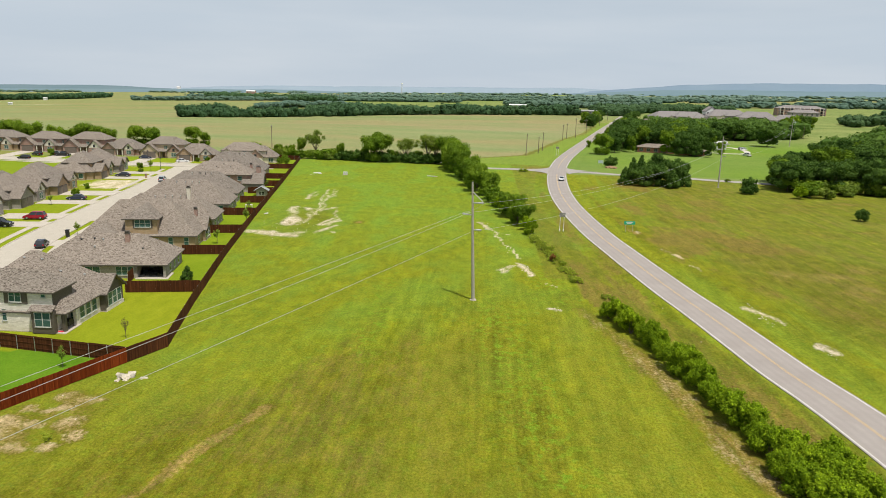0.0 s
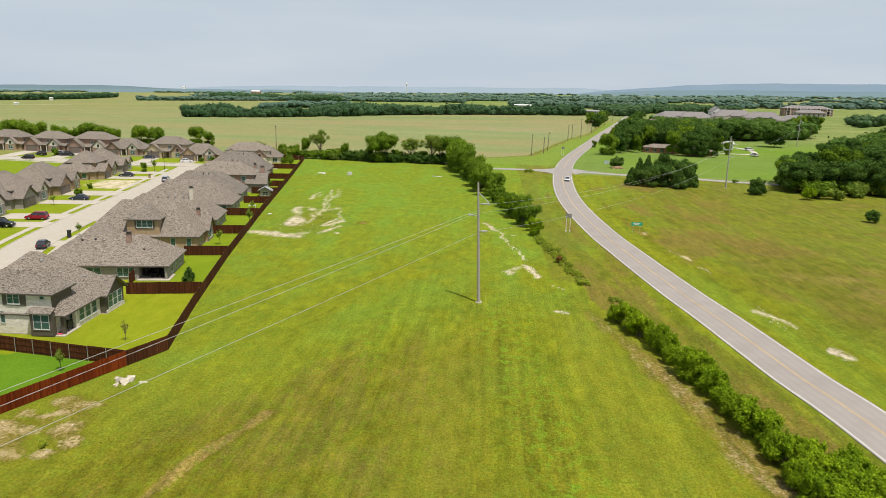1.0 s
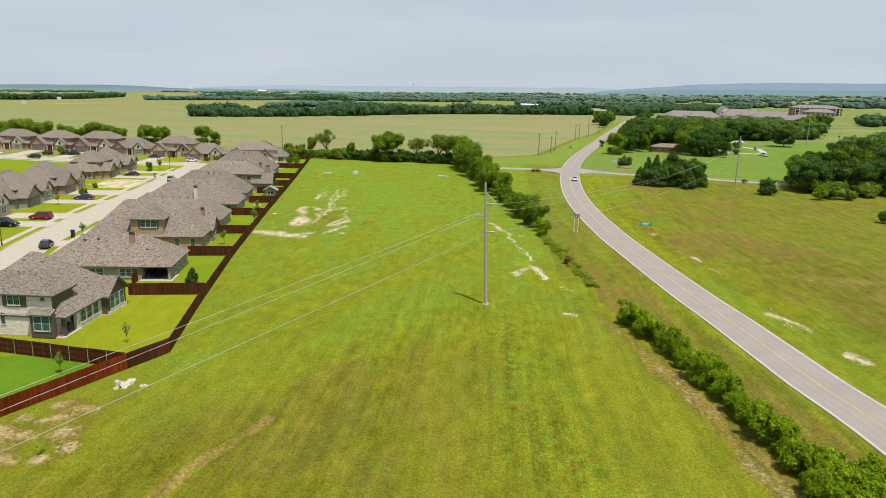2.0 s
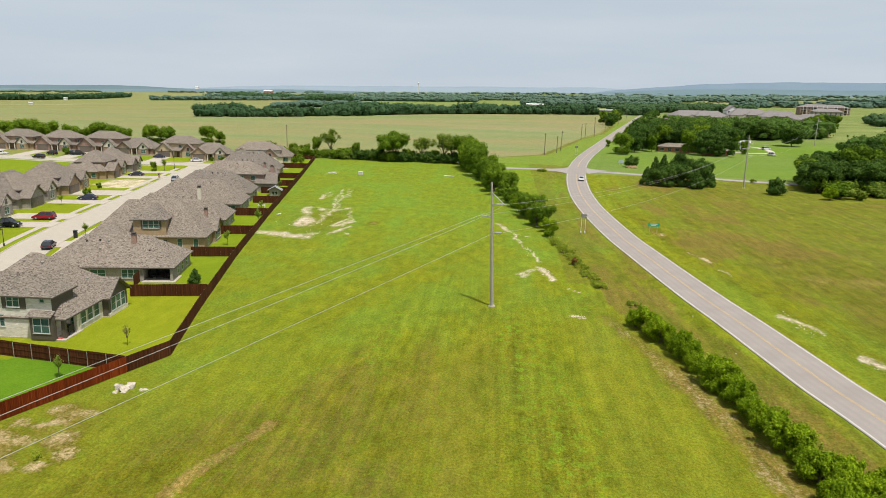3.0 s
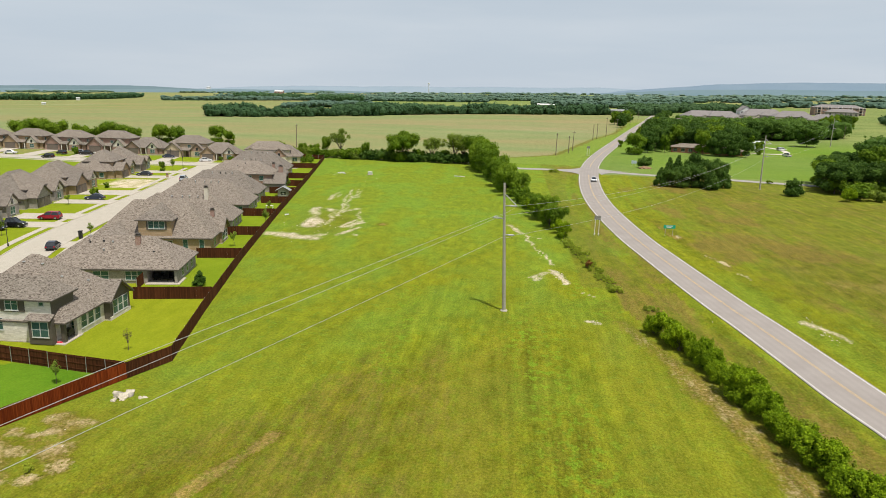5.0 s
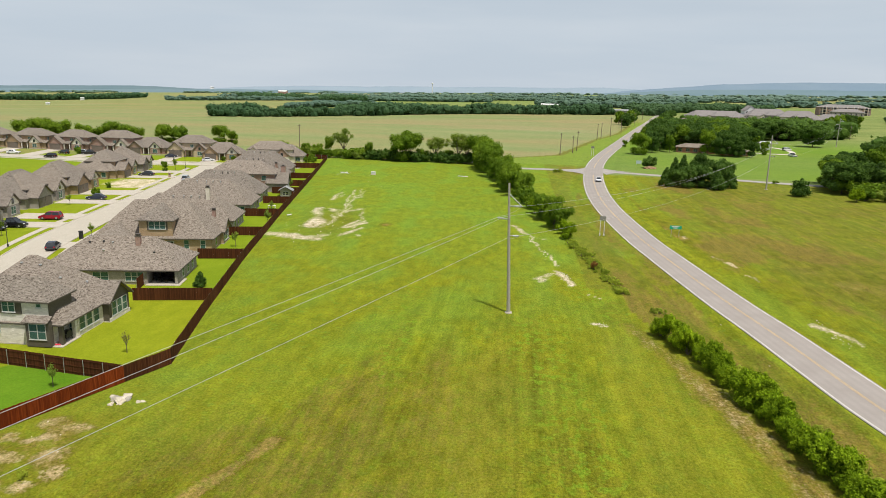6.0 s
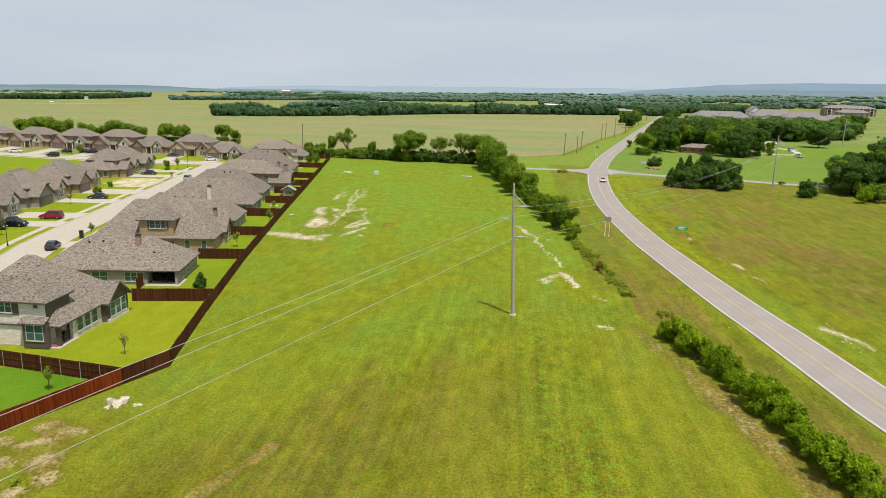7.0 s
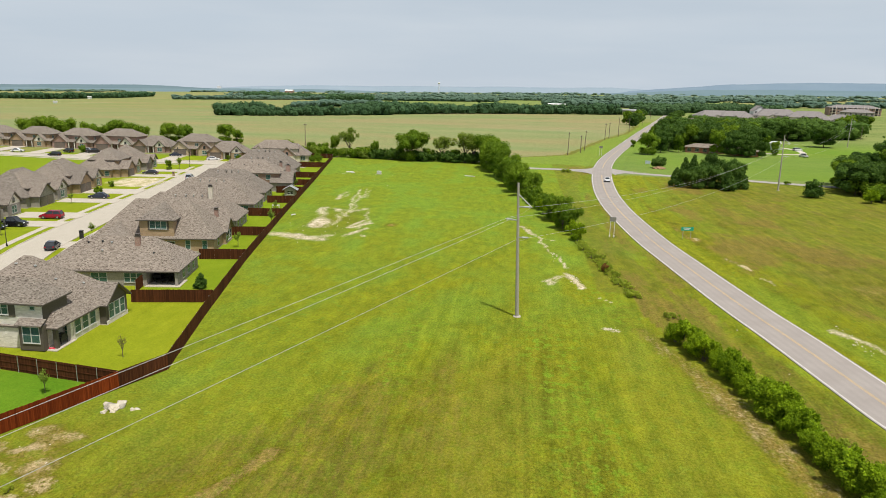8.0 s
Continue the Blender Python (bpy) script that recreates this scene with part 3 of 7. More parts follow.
east = east_of(GX, GY, [(p[0], p[1]) for p in ROAD_PLAN])
lot = (east_of(GX, GY, FENCE_FOOT) >= 0) & (east < 0) & (GY < 296)
right = (east > 0) & (GY < 268 - 0.1 * (GX - 40))
yard = (east > 0) & ~right & (GX < 420) & (GY < 640)

# the mower's lanes follow the slanting fence and swing north past its corner
swing = np.interp(GY, [20, 45, 59.8, 64.8, 73.3, 84, 95, 110, 300], [-44, -34, -25.8, -22.4, -19.2, -16.4, -13.6, -12, -20])
past = GX - swing + 1.5 * (n3 - 0.5)
lane = GX - (swing + 11.6) * np.exp(-np.clip(past, 0, 99) / 9.0) + 1.2 * (n3 - 0.5)
stripes = 0.45 * value_noise(lane, GY * 0.02, 1.0, 41) + 0.55 * value_noise(lane, GY * 0.03, 2.6, 42)
lawn = np.where(in_estate, 0.75 + 0.25 * n1, 0.0)
lawn = np.where(yard & (GY < 560), 0.75, lawn)
lush = np.where(in_estate, np.where(ey < -1, 0.75, np.where((ex < -66) & (ey > 120), 0.4, np.where((ex > -14) & (ey > 24), 0.35, np.where(ex < -36, 0.22, 0.06)))) + 0.15 * n1, 0.0)
lush = np.where(lot, np.clip(0.52 * smooth_step(90, 170, GY) - 0.15 * (1 - smooth_step(45, 75, GY)) + 1.1 * (value_noise(lane, GY * 0.35, 5, 21) - 0.5) + 0.7 * (n2 - 0.5), 0, 0.95), lush)
lush = np.where(yard, 0.75 + 0.25 * n3, lush)
rough = np.where(right, 0.8 * smooth_step(10, 28, road_gap), 0.0)
rough = np.where(lot & (near_line(GX, GY, HEDGE) < 9) & (east_of(GX, GY, sorted(HEDGE, key=lambda p: p[1])) > 0) & (GY < 112), 0.6, rough)
rough = np.where((GX > 12) & (GY > 112) & lot & (road_gap > 8), 0.5, rough)
hedge_gap = near_line(GX, GY, HEDGE)
combed = np.where(lot, (1 - 0.75 * smooth_step(75, 130, GY)) * (0.35 + 0.65 * smooth_step(-3, 3, past)), np.where(right, 0.55, 0.12))
inner = smooth_step(-1.5, 4.0, past)
brown = inner * (1 - smooth_step(-9, 4, GX + 3 * (n1 - 0.5))) * (1 - smooth_step(64, 92, GY))
dry = np.where(lot, 0.10 + 0.42 * brown + 0.18 * (1 - smooth_step(46, 90, GY)) - 0.20 * smooth_step(95, 160, GY) + (0.35 * (n1 - 0.5) + 0.35 * (n3 - 0.5) + 0.25 * (n2 - 0.5)) * (1 - 0.6 * smooth_step(95, 150, GY)) + 0.9 * (stripes - 0.5) * inner * (1 - 0.7 * smooth_step(75, 130, GY)), 0.0)
dry = np.where(lot, np.minimum(dry, 0.68), dry)
side = np.exp(-np.clip(east_of(GX, GY, FENCE_FOOT), 0, 99) / 9.0) * smooth_step(50, 62, GY)
dry = np.where(lot, dry - 0.35 * side, dry)
lush = np.where(lot, np.clip(lush + 0.35 * side * (0.3 + n2), 0.42 * smooth_step(110, 170, GY), 0.9), lush)
# rank green clumps in two lanes, and a paler mown band between them
east_lane = np.interp(GY, [40, 55, 65, 73.3, 86, 105, 130], [8.2, 7.6, 7.0, 6.0, 4.7, 4.0, 6])
clumps = np.exp(-((GX - east_lane + 3 * (n3 - 0.5)) / 4.0) ** 2) * (1 - smooth_step(88, 112, GY))
west_lane = np.interp(GY, [60, 71, 84, 96, 110], [-14.5, -12.6, -12.8, -13.3, -14])
clumps = np.maximum(clumps, 0.8 * np.exp(-((GX - west_lane + 2 * (n3 - 0.5)) / 2.6) ** 2) * smooth_step(66, 76, GY) * (1 - smooth_step(98, 125, GY)))
clumps = np.maximum(clumps, 0.75 * np.exp(-((GX - 12.5) / 4.0) ** 2) * smooth_step(92, 100, GY) * (1 - smooth_step(112, 120, GY)))
clumps = np.where(lot, np.maximum(clumps, 0.25 * (1 - smooth_step(80, 130, GY))), 0.0)
pale = np.where(lot, 0.85 * np.exp(-((GX + 2.5 + 3 * (n3 - 0.5)) / 4.0) ** 2) * (1 - smooth_step(70, 92, GY)) * (0.35 + 0.9 * stripes) + 0.6 * smooth_step(8, 13, GX) * (1 - smooth_step(88, 100, GY)) + 0.35 * (1 - inner) * (1 - smooth_step(60, 90, GY)), 0.0)
old_row = east_of(GX, GY, sorted(HEDGE, key=lambda p: p[1])) > 0
dry = np.where(lot, np.maximum(dry, 0.5 * np.exp(-((hedge_gap - 3.2) / 2.2) ** 2) * (GY < 112)), dry)
dry = np.where(lot & (hedge_gap < 9) & old_row & (GY < 112), 0.58 + 0.6 * (n2 - 0.5) + 0.5 * (value_noise(road_gap, GY * 0.04, 1.3, 64) - 0.5), dry)
worn = np.exp(-(near_line(GX + 0.8 * (n2 - 0.5), GY, [(-25.7, 42.6), (-24.3, 46.0), (-23.0, 50.6), (-21.7, 54.3), (-20.5, 57.0), (-19.6, 59.2)]) / 1.5) ** 2) * (0.5 + 0.6 * n2)
dry = np.where(lot, np.maximum(dry, 1.3 * worn), dry)
dry = np.where(lot, np.maximum(dry, 0.9 * blob(GX, GY, -38.0, 56, 4, 8, -25) * (0.3 + 0.9 * n2)), dry)
strip_gap = np.exp(-((near_line(GX + 2.9 + 1.2 * (n2 - 0.5), GY + 0.5, HEDGE)) / 2.0) ** 2) * (GY < 97) * lot
strip_gap = strip_gap * (1 - 0.4 * smooth_step(74, 90, GY))
dry = np.maximum(dry, strip_gap * (0.82 + 0.5 * n2))
pale = pale * (1 - np.clip(1.2 * strip_gap, 0, 1)) * np.where(old_row & (GY < 112), 0.15, 1.0)
dry = np.where(lot & (GX > 12) & (GY > 112), 0.30 + 0.5 * (n1 - 0.4), dry)
dry = np.where(right, 0.17 + 0.4 * (n3 - 0.45) + 0.5 * (n1 - 0.5) + 0.4 * (n2 - 0.5), dry)
bands = value_noise(road_gap + 1.5 * n3, GY * 0.03, 2.2, 61) * (1 - 0.6 * smooth_step(18, 60, road_gap))
dry = np.where(right, dry + 0.75 * (bands - 0.3) + 0.7 * (value_noise(GX * 0.45, GY, 11, 62) - 0.55), dry)
dry = np.where(right, np.maximum(dry, 0.9 * blob(GX, GY, 62, 118, 16, 30, 20) * (0.5 + n2 * 0.8)), dry)
dry = np.where(right & (road_gap < 8.5), 0.02 + 0.2 * n2, dry)
lush = np.where(right, np.clip(0.26 + 0.8 * (n1 - 0.5) + 1.1 * (value_noise(road_gap + n3, GY * 0.02, 1.7, 63) - 0.5) * (1 - smooth_step(22, 60, road_gap)) - 0.1 * (road_gap < 7), 0, 0.45), lush)
dry = np.where(yard, 0.02 + 0.2 * n3, dry)
crop_edge = east_of(GX, GY, [(-8, 296), (-3, 318), (21, 340), (52, 459), (77, 533), (125, 760), (180, 1000)])
crop_and_haze = np.where((GY > 296) & (crop_edge < 0) & (ey > 232), 1.0, 0.0)
far_green = smooth_step(900, 1000, GY) * (value_noise(GX * 0.6, GY, 260, 11) > 0.42)
crop_and_haze = crop_and_haze * (0.85 + 0.15 * value_noise(GX + 0.4 * GY, 3.2 * GY, 260, 4)) * (1 - 0.75 * far_green) * (1 - 0.6 * smooth_step(880, 960, GY))
crop_and_haze = np.where((GY > 760) & (crop_edge >= 0) & (GX < 130), 0.5, crop_and_haze)
dry = np.where((GY > 640) & (crop_and_haze < 0.05), 0.12, dry)
lush = np.where((GY > 560) & (crop_and_haze < 0.05), 0.55, lush)

slope = (east > 8) & (GY > 400) & (GY < 1250)
crop_and_haze = np.where(yard & (GY > 272), 0.12 + 0.25 * smooth_step(420, 640, GY), crop_and_haze)
lush = np.where(slope, 0.85, lush)
dry = np.where(slope, 0.0, dry)
verge = (east < 0) & (crop_edge > 0) & (GY > 283) & (GY < 700)
lush = np.where(verge, 0.85, lush)
# far grass takes part of the crop colour as well: haze painted in
crop_and_haze = np.where((crop_and_haze < 0.05) & ~in_estate & ~lot & ~right, np.where(verge, 0.15, 0.5), crop_and_haze)
crop_and_haze = np.where((crop_and_haze < 0.8) & (GY > 760), np.where(slope, 0.42, 0.8), crop_and_haze)
far_meadow = (GY > 1250) & (GX > -350) & (GX < 500)
crop_and_haze = np.where(far_meadow, 0.45, crop_and_haze)
lush = np.where(far_meadow, 1.0, lush)
dry = np.where(far_meadow, 0.0, dry)
edge_row = (np.abs(crop_edge + 1.5 * (n2 - 0.5)) < 1.6) & (GY > 300) & (GY < 640) & (GX < 110)
crop_and_haze = np.where(edge_row, 0.1, crop_and_haze)
rough = np.where(edge_row, 1.0, rough)
dry = np.where(edge_row, 0.7, dry)
# where the far grass gets its haze-cooled green
hazed_meadow = np.where(slope, smooth_step(400, 520, GY), 0.0)
hazed_meadow = np.where(yard & ~slope, 0.18 + 0.5 * (n3 - 0.3), hazed_meadow)
hazed_meadow = np.where(far_meadow | ((GY > 860) & (GX > -330) & (crop_edge < 0)), np.maximum(hazed_meadow, 0.75), hazed_meadow)
dirt = np.zeros_like(GX)
DX = GX + 2.6 * (value_noise(GX, GY * 0.6, 3.2, 51) - 0.5) + 1.2 * (value_noise(GX, GY, 1.5, 52) - 0.5)
DY = GY + 5.0 * (value_noise(GX, GY * 0.6, 3.6, 53) - 0.5)
# strokes of bare soil: a line of plan points, half width, strength
WX = GX * 0.55 + DX * 0.45
WY = GY * 0.6 + DY * 0.4
for pts, width, much in (
        ([(-48.5, 141.4), (-46.0, 141.0), (-42.4, 139.4), (-39.4, 138.4)], 1.9, 1.15), ([(-46.6, 140.2), (-43, 138.2)], 1.6, 1.0), ([(-40, 138.8), (-37.4, 142.6)], 0.9, 0.75),
        ([(-43.2, 150.5), (-44.0, 157)], 2.1, 1.2), ([(-44.4, 157), (-46.6, 166), (-47.8, 173)], 1.1, 0.8), ([(-41.4, 150), (-40.2, 158)], 0.9, 0.6),
        ([(-45.0, 172), (-42.4, 166.5), (-39.9, 163)], 1.0, 0.8), ([(-43.4, 170), (-39.7, 170.5), (-37.6, 174)], 1.2, 0.75), ([(-42.6, 164.0), (-41.0, 160)], 0.9, 0.6),
        ([(-45.8, 204), (-44.3, 189.6), (-42, 174), (-40.2, 163.4)], 0.42, 0.85), ([(-43.6, 194), (-41.5, 179), (-39.9, 168)], 0.4, 0.85), ([(-44.4, 206), (-42.0, 190)], 0.4, 0.6), ([(-42.9, 204), (-41.4, 192)], 0.35, 0.55),
        ([(-36.8, 174), (-34.9, 162.6), (-32.6, 155)], 0.5, 0.75), ([(-32.6, 155.5), (-35.0, 152.4), (-36.3, 151)], 0.8, 0.9), ([(-32.8, 150.5), (-34.4, 146), (-35.0, 142.6)], 0.7, 0.85), ([(-35.1, 158.4), (-36.3, 152)], 0.6, 0.8), ([(-33.6, 157.5), (-34.8, 150)], 0.7, 0.7), ([(-31.0, 142.2), (-32.4, 144.4)], 0.45, 0.7),
        ([(-48.7, 199.5), (-48.9, 193.3), (-47.8, 186)], 0.8, 0.75), ([(-47.4, 196), (-46.8, 190)], 0.5, 0.6), ([(-60, 238), (-57, 246)], 0.8, 0.45)):
    dirt = np.maximum(dirt, much * np.clip(1.35 - near_line(WX, WY, pts) / width, 0, 1) * (0.6 + 0.6 * n2))
dry = np.where(lot, np.maximum(dry, 0.62 * blob(GX, GY, -41, 158, 9.5, 24, 8) * (0.35 + 0.8 * n2)), dry)
for pts, width, much in (
        ([(0.4, 160.5), (1.6, 157.5), (3.2, 152.8)], 0.75, 1.2), ([(3.2, 152.8), (4.6, 146), (6.0, 138.2), (7.3, 131), (8.2, 126)], 0.32, 1.0), ([(4.0, 149.8), (7.4, 148.6)], 0.35, 0.7),
        ([(8.2, 122.4), (9.2, 118.8), (10.1, 113.6)], 0.6, 1.1), ([(5.0, 117.4), (7.4, 120.5)], 0.9, 0.8), ([(5.4, 115.6), (6.6, 117.6)], 0.7, 0.7), ([(11.4, 96.0), (12.9, 95.4)], 0.5, 1.0), ([(12.0, 108.6), (13.6, 107.6)], 0.25, 0.7),
        ([(42.0, 101.5), (43.6, 96.5), (44.6, 93.2)], 0.5, 1.0), ([(45.5, 84.6), (46.7, 81.8)], 0.6, 1.15), ([(40.0, 134.6), (40.6, 131.8)], 0.6, 1.0), ([(41.1, 125.6), (41.5, 122.6)], 0.4, 0.9), ([(37.2, 158), (37.2, 156)], 0.5, 0.8), ([(38.6, 140), (39.6, 136)], 0.3, 0.7)):
    dirt = np.maximum(dirt, much * np.clip(1.35 - near_line(WX, WY, pts) / width, 0, 1) * (0.7 + 0.6 * n2))
# worn tan patches by the corner of the red-brown fence
tan = np.zeros_like(GX)
for cx, cy, rx, ry, turn in [(-40.3, 59.5, 1.5, 1.0, 20), (-38.2, 58.9, 1.7, 0.9, 0), (-38.7, 57.1, 1.2, 0.7, 0), (-36.6, 53.6, 0.9, 1.4, 0), (-35.2, 51.9, 1.0, 1.0, 0), (-40.4, 53.0, 2.2, 0.9, 10), (-42.4, 52.4, 1.8, 1.5, 0), (-41.1, 50.8, 1.9, 1.3, 20), (-39.3, 49.2, 1.5, 0.8, 0), (-42.2, 55.7, 1.0, 0.6, 0), (-36.4, 49.8, 0.9, 0.6, 0), (-40.2, 56.0, 0.8, 0.5, 0), (52.5, 76, 0.9, 2.2, 15)]:
    patch = blob(DX * 0.5 + GX * 0.5, DY * 0.4 + GY * 0.6, cx, cy, rx, ry, turn)
    dirt = np.maximum(dirt, patch * (0.62 + 0.55 * n2))
    tan = np.maximum(tan, np.minimum(1, patch * 3))
    dry = np.where(lot, np.maximum(dry, 1.5 * blob(DX * 0.5 + GX * 0.5, DY * 0.4 + GY * 0.6, cx, cy, rx * 1.3, ry * 1.5, turn)), dry)
for cx, cy, rx, ry in ((95.5, 168, 6, 2.6), (97, 207, 9, 3.5), (113, 214, 9, 3), (62, 150, 5, 4), (74, 128, 6, 5)):
    dry = np.where(right, np.maximum(dry, 1.15 * blob(DX, DY, cx, cy, rx, ry) * (0.55 + 0.6 * n2)), dry)
dry = np.where(lot, np.maximum(dry, 1.0 * blob(GX, GY, -28, 155.5, 1.6, 2.4, 0)), dry)
dirt = np.maximum(dirt, 0.42 * strip_gap * (0.3 + 0.8 * n2))
# building plot still bare beside the street
dirt = np.maximum(dirt, np.where((ex > -59) & (ex < -46.8) & (ey > 127) & (ey < 145), 1.0, 0.0))
# worn wheel tracks and bands in the far field
dirt = np.maximum(dirt, 0.75 * np.exp(-(near_line(GX, GY, [(-820, 1060), (-760, 1080), (-690, 1180), (-640, 1190)]) / 11) ** 2))
field_band = crop_and_haze * value_noise(GX * 0.5 + GY * 0.2, GY * 1.6, 60, 9)
dirt = np.maximum(dirt, np.where((GX > -140) & (GX < 60), 0.2 * field_band * smooth_step(300, 380, GY) * (1 - smooth_step(520, 700, GY)), 0))

# thin brown growth over the soil: bands along the road, the old fence row, the rough half of the lot
earth = np.where(right, np.clip(0.14 + 1.5 * (value_noise(road_gap * 0.8, GY * 0.28, 4.5, 71) - 0.50) + 1.1 * (value_noise(GX * 0.5, GY, 13, 72) - 0.5) + 0.6 * (n2 - 0.5), 0, 1) * smooth_step(6.5, 10, road_gap) * (1 - 0.55 * smooth_step(26, 60, road_gap)), 0.0)
earth = np.where(lot & old_row & (road_gap > 5.5) & (GY < 118), np.clip(0.32 + 1.3 * (value_noise(road_gap, GY * 0.12, 1.6, 73) - 0.35), 0, 0.85), earth)
earth = np.where(lot & (GY >= 118) & (GX > 14), np.clip(0.1 + 1.5 * (value_noise(road_gap, GY * 0.2, 3, 74) - 0.4), 0, 0.8), earth)
earth = np.where(lot & ~old_row, np.maximum(np.clip(brown * (0.1 + 1.3 * (value_noise(lane, GY * 0.12, 2.4, 75) - 0.35) + 0.8 * (n2 - 0.5)), 0, 0.5), 0.95 * strip_gap), earth)
earth = np.where(lot, earth * (1 - 0.8 * np.clip(worn, 0, 1)), earth)
earth = np.maximum(earth, tan)
nx, ny = len(gx), len(gy)
gme = bpy.data.meshes.new("ground")
ids = np.arange(nx * ny).reshape(ny, nx)
quads = np.stack([ids[:-1, :-1], ids[:-1, 1:], ids[1:, 1:], ids[1:, :-1]], -1).reshape(-1, 4)
gme.vertices.add(nx * ny)
gme.vertices.foreach_set("co", np.stack([GX, GY, GZ], -1).ravel().astype(np.float32))
gme.loops.add(quads.size)
gme.loops.foreach_set("vertex_index", quads.ravel().astype(np.int32))
gme.polygons.add(len(quads))
gme.polygons.foreach_set("loop_start", np.arange(0, quads.size, 4, dtype=np.int32))
gme.polygons.foreach_set("use_smooth", np.ones(len(quads), bool))
gme.update(calc_edges=True)
for key, val in (("lawn", lawn), ("lush", lush), ("dry", dry), ("crop_and_haze", crop_and_haze), ("dirt", dirt), ("rough", rough), ("combed", combed), ("clumps", clumps), ("pale", pale), ("earth", earth), ("hazed_meadow", hazed_meadow)):
    gme.attributes.new(key, "FLOAT", "POINT").data.foreach_set("value", np.clip(val, 0, 1).ravel().astype(np.float32))
gme.materials.append(GROUND)
ground = tagged(new("ground", gme), "mown green grass land with dry and bare patches", "ground", kind="structure")

# loose tufts that stand out of the mown and rough grass near by
grng = np.random.default_rng(12)
tn = 130000
tx, ty = grng.uniform(-48, 75, tn), 34 + 110 * grng.random(tn) ** 1.3
te = tx - np.interp(ty, [p[1] for p in ROAD_PLAN], [p[0] for p in ROAD_PLAN])
th_gap = tx - np.interp(ty, [p[1] for p in sorted(HEDGE, key=lambda p: p[1])], [p[0] for p in sorted(HEDGE, key=lambda p: p[1])])
rough = np.where((te > 9) | ((th_gap > 1.0) & (te < -8)), 1.0, 0.55)
clump = value_noise(tx, ty, 2.2, 31) * 0.6 + value_noise(tx, ty, 7, 32) * 0.4
keep = (np.abs(te) > 4.2) & (east_of(tx, ty, FENCE_FOOT) > 0.4) & (grng.random(tn) < rough * (0.35 + 1.6 * np.clip(clump - 0.4, 0, 1) * 2))
tx, ty, rough = tx[keep], ty[keep], rough[keep]
tk = len(tx)
tw = grng.uniform(0.03, 0.085, tk) * (0.7 + 0.6 * rough)
tv = np.empty((tk, 6, 3))
for q in (0, 3):
    ta = grng.uniform(0, math.tau, tk)
    for e in range(3):
        tv[:, q + e] = np.stack([tx + np.cos(ta + e * 2.1) * tw * (1.5 if e == 0 else 0.9), ty + np.sin(ta + e * 2.1) * tw * (1.5 if e == 0 else 0.9), grng.uniform(0.005, 0.04, tk)], 1)
tme = bpy.data.meshes.new("grass_tufts")
tme.from_pydata(tv.reshape(-1, 3).tolist(), [], np.arange(tk * 6).reshape(-1, 3).tolist())
tme.materials.append(GRASS_BLADE)
tagged(new("grass_tufts", tme), "short olive green grass tufts in the field", "grass", kind="stuff")

# ---- roads ----
road = ribbon("road", ROAD, -3.6, 3.6, 0.07, ASPHALT, thick=0.3)
tagged(road, "worn grey asphalt two-lane country road", "road", kind="structure")


def clip_line(line, lo, hi):
    return line[(line[:, 1] > lo) & (line[:, 1] < hi)]


for lo, hi, west in ((-200, 268, 1), (288, 1100, 1), (-200, 264, 0), (289, 1100, 0)):
    c = -3.32 if west else 3.32
    seg = clip_line(ROAD, lo, hi)
    if len(seg) > 2:
        tagged(ribbon("edge_line", seg, c - 0.065, c + 0.065, 0.078, WHITE_LINE), "solid white painted road edge line", "road marking", kind="structure")
for lo, hi in ((-200, 268), (288, 1100)):
    for c in (-0.11, 0.11):
        tagged(ribbon("centre_line", clip_line(ROAD, lo, hi), c - 0.045, c + 0.045, 0.078, YELLOW_LINE), "faded yellow painted centre line", "road marking", kind="structure")
side_west = ribbon("side_road_west", spline([(29.0, 277.5), (14, 278), (2, 278), (-8, 283), (-18, 296), (-40, 306)], 3), -2.6, 2.6, 0.06, SIDE_ROAD, thick=0.2)
tagged(side_west, "narrow pale asphalt side road", "road", kind="structure")
side_east = ribbon("side_road_east", spline([(31, 277.5), (42, 275.5), (54, 271.5), (77, 267), (95, 261.5), (130, 254), (200, 246), (330, 240)], 3), -2.6, 2.6, 0.06, SIDE_ROAD, thick=0.2)
tagged(side_east, "narrow pale asphalt side road", "road", kind="structure")
bm = bmesh.new()
for sx, sy, ex0, ey0, rad in ((-1, -1, 25.9, 274.8, 11), (-1, 1, 28.6, 280.6, 11), (1, -1, 34.2, 275.2, 10), (1, 1, 34.8, 279.6, 13)):
    pts = [(ex0 - sx * 0.8, ey0 - sy * 0.8)]
    for k in range(9):
        a = radians(90 * k / 8)
        pts.append((ex0 + sx * rad * (1 - math.sin(a)), ey0 + sy * rad * (1 - math.cos(a))))
    vs = [bm.verts.new((x, y, 0.064)) for x, y in pts]
    bm.faces.new(vs)
bmesh.ops.recalc_face_normals(bm, faces=bm.faces)
tagged(part("junction_flare", bm, SIDE_ROAD), "pale asphalt flare where the roads meet", "road", kind="structure")

# estate street, pavements, drives
street_line = spline([tuple(est(*p).to_2d()) for p in STREET], 2.5)
tagged(ribbon("street", street_line, -3.8, 3.8, 0.04, STREET_CONCRETE, thick=0.1), "pale concrete residential street", "road", kind="structure")
cross_line = spline([tuple(est(*p).to_2d()) for p in CROSS], 2.5)
tagged(ribbon("cross_street", cross_line, -4.2, 4.2, 0.046, STREET_CONCRETE, thick=0.1), "pale concrete residential street", "road", kind="structure")
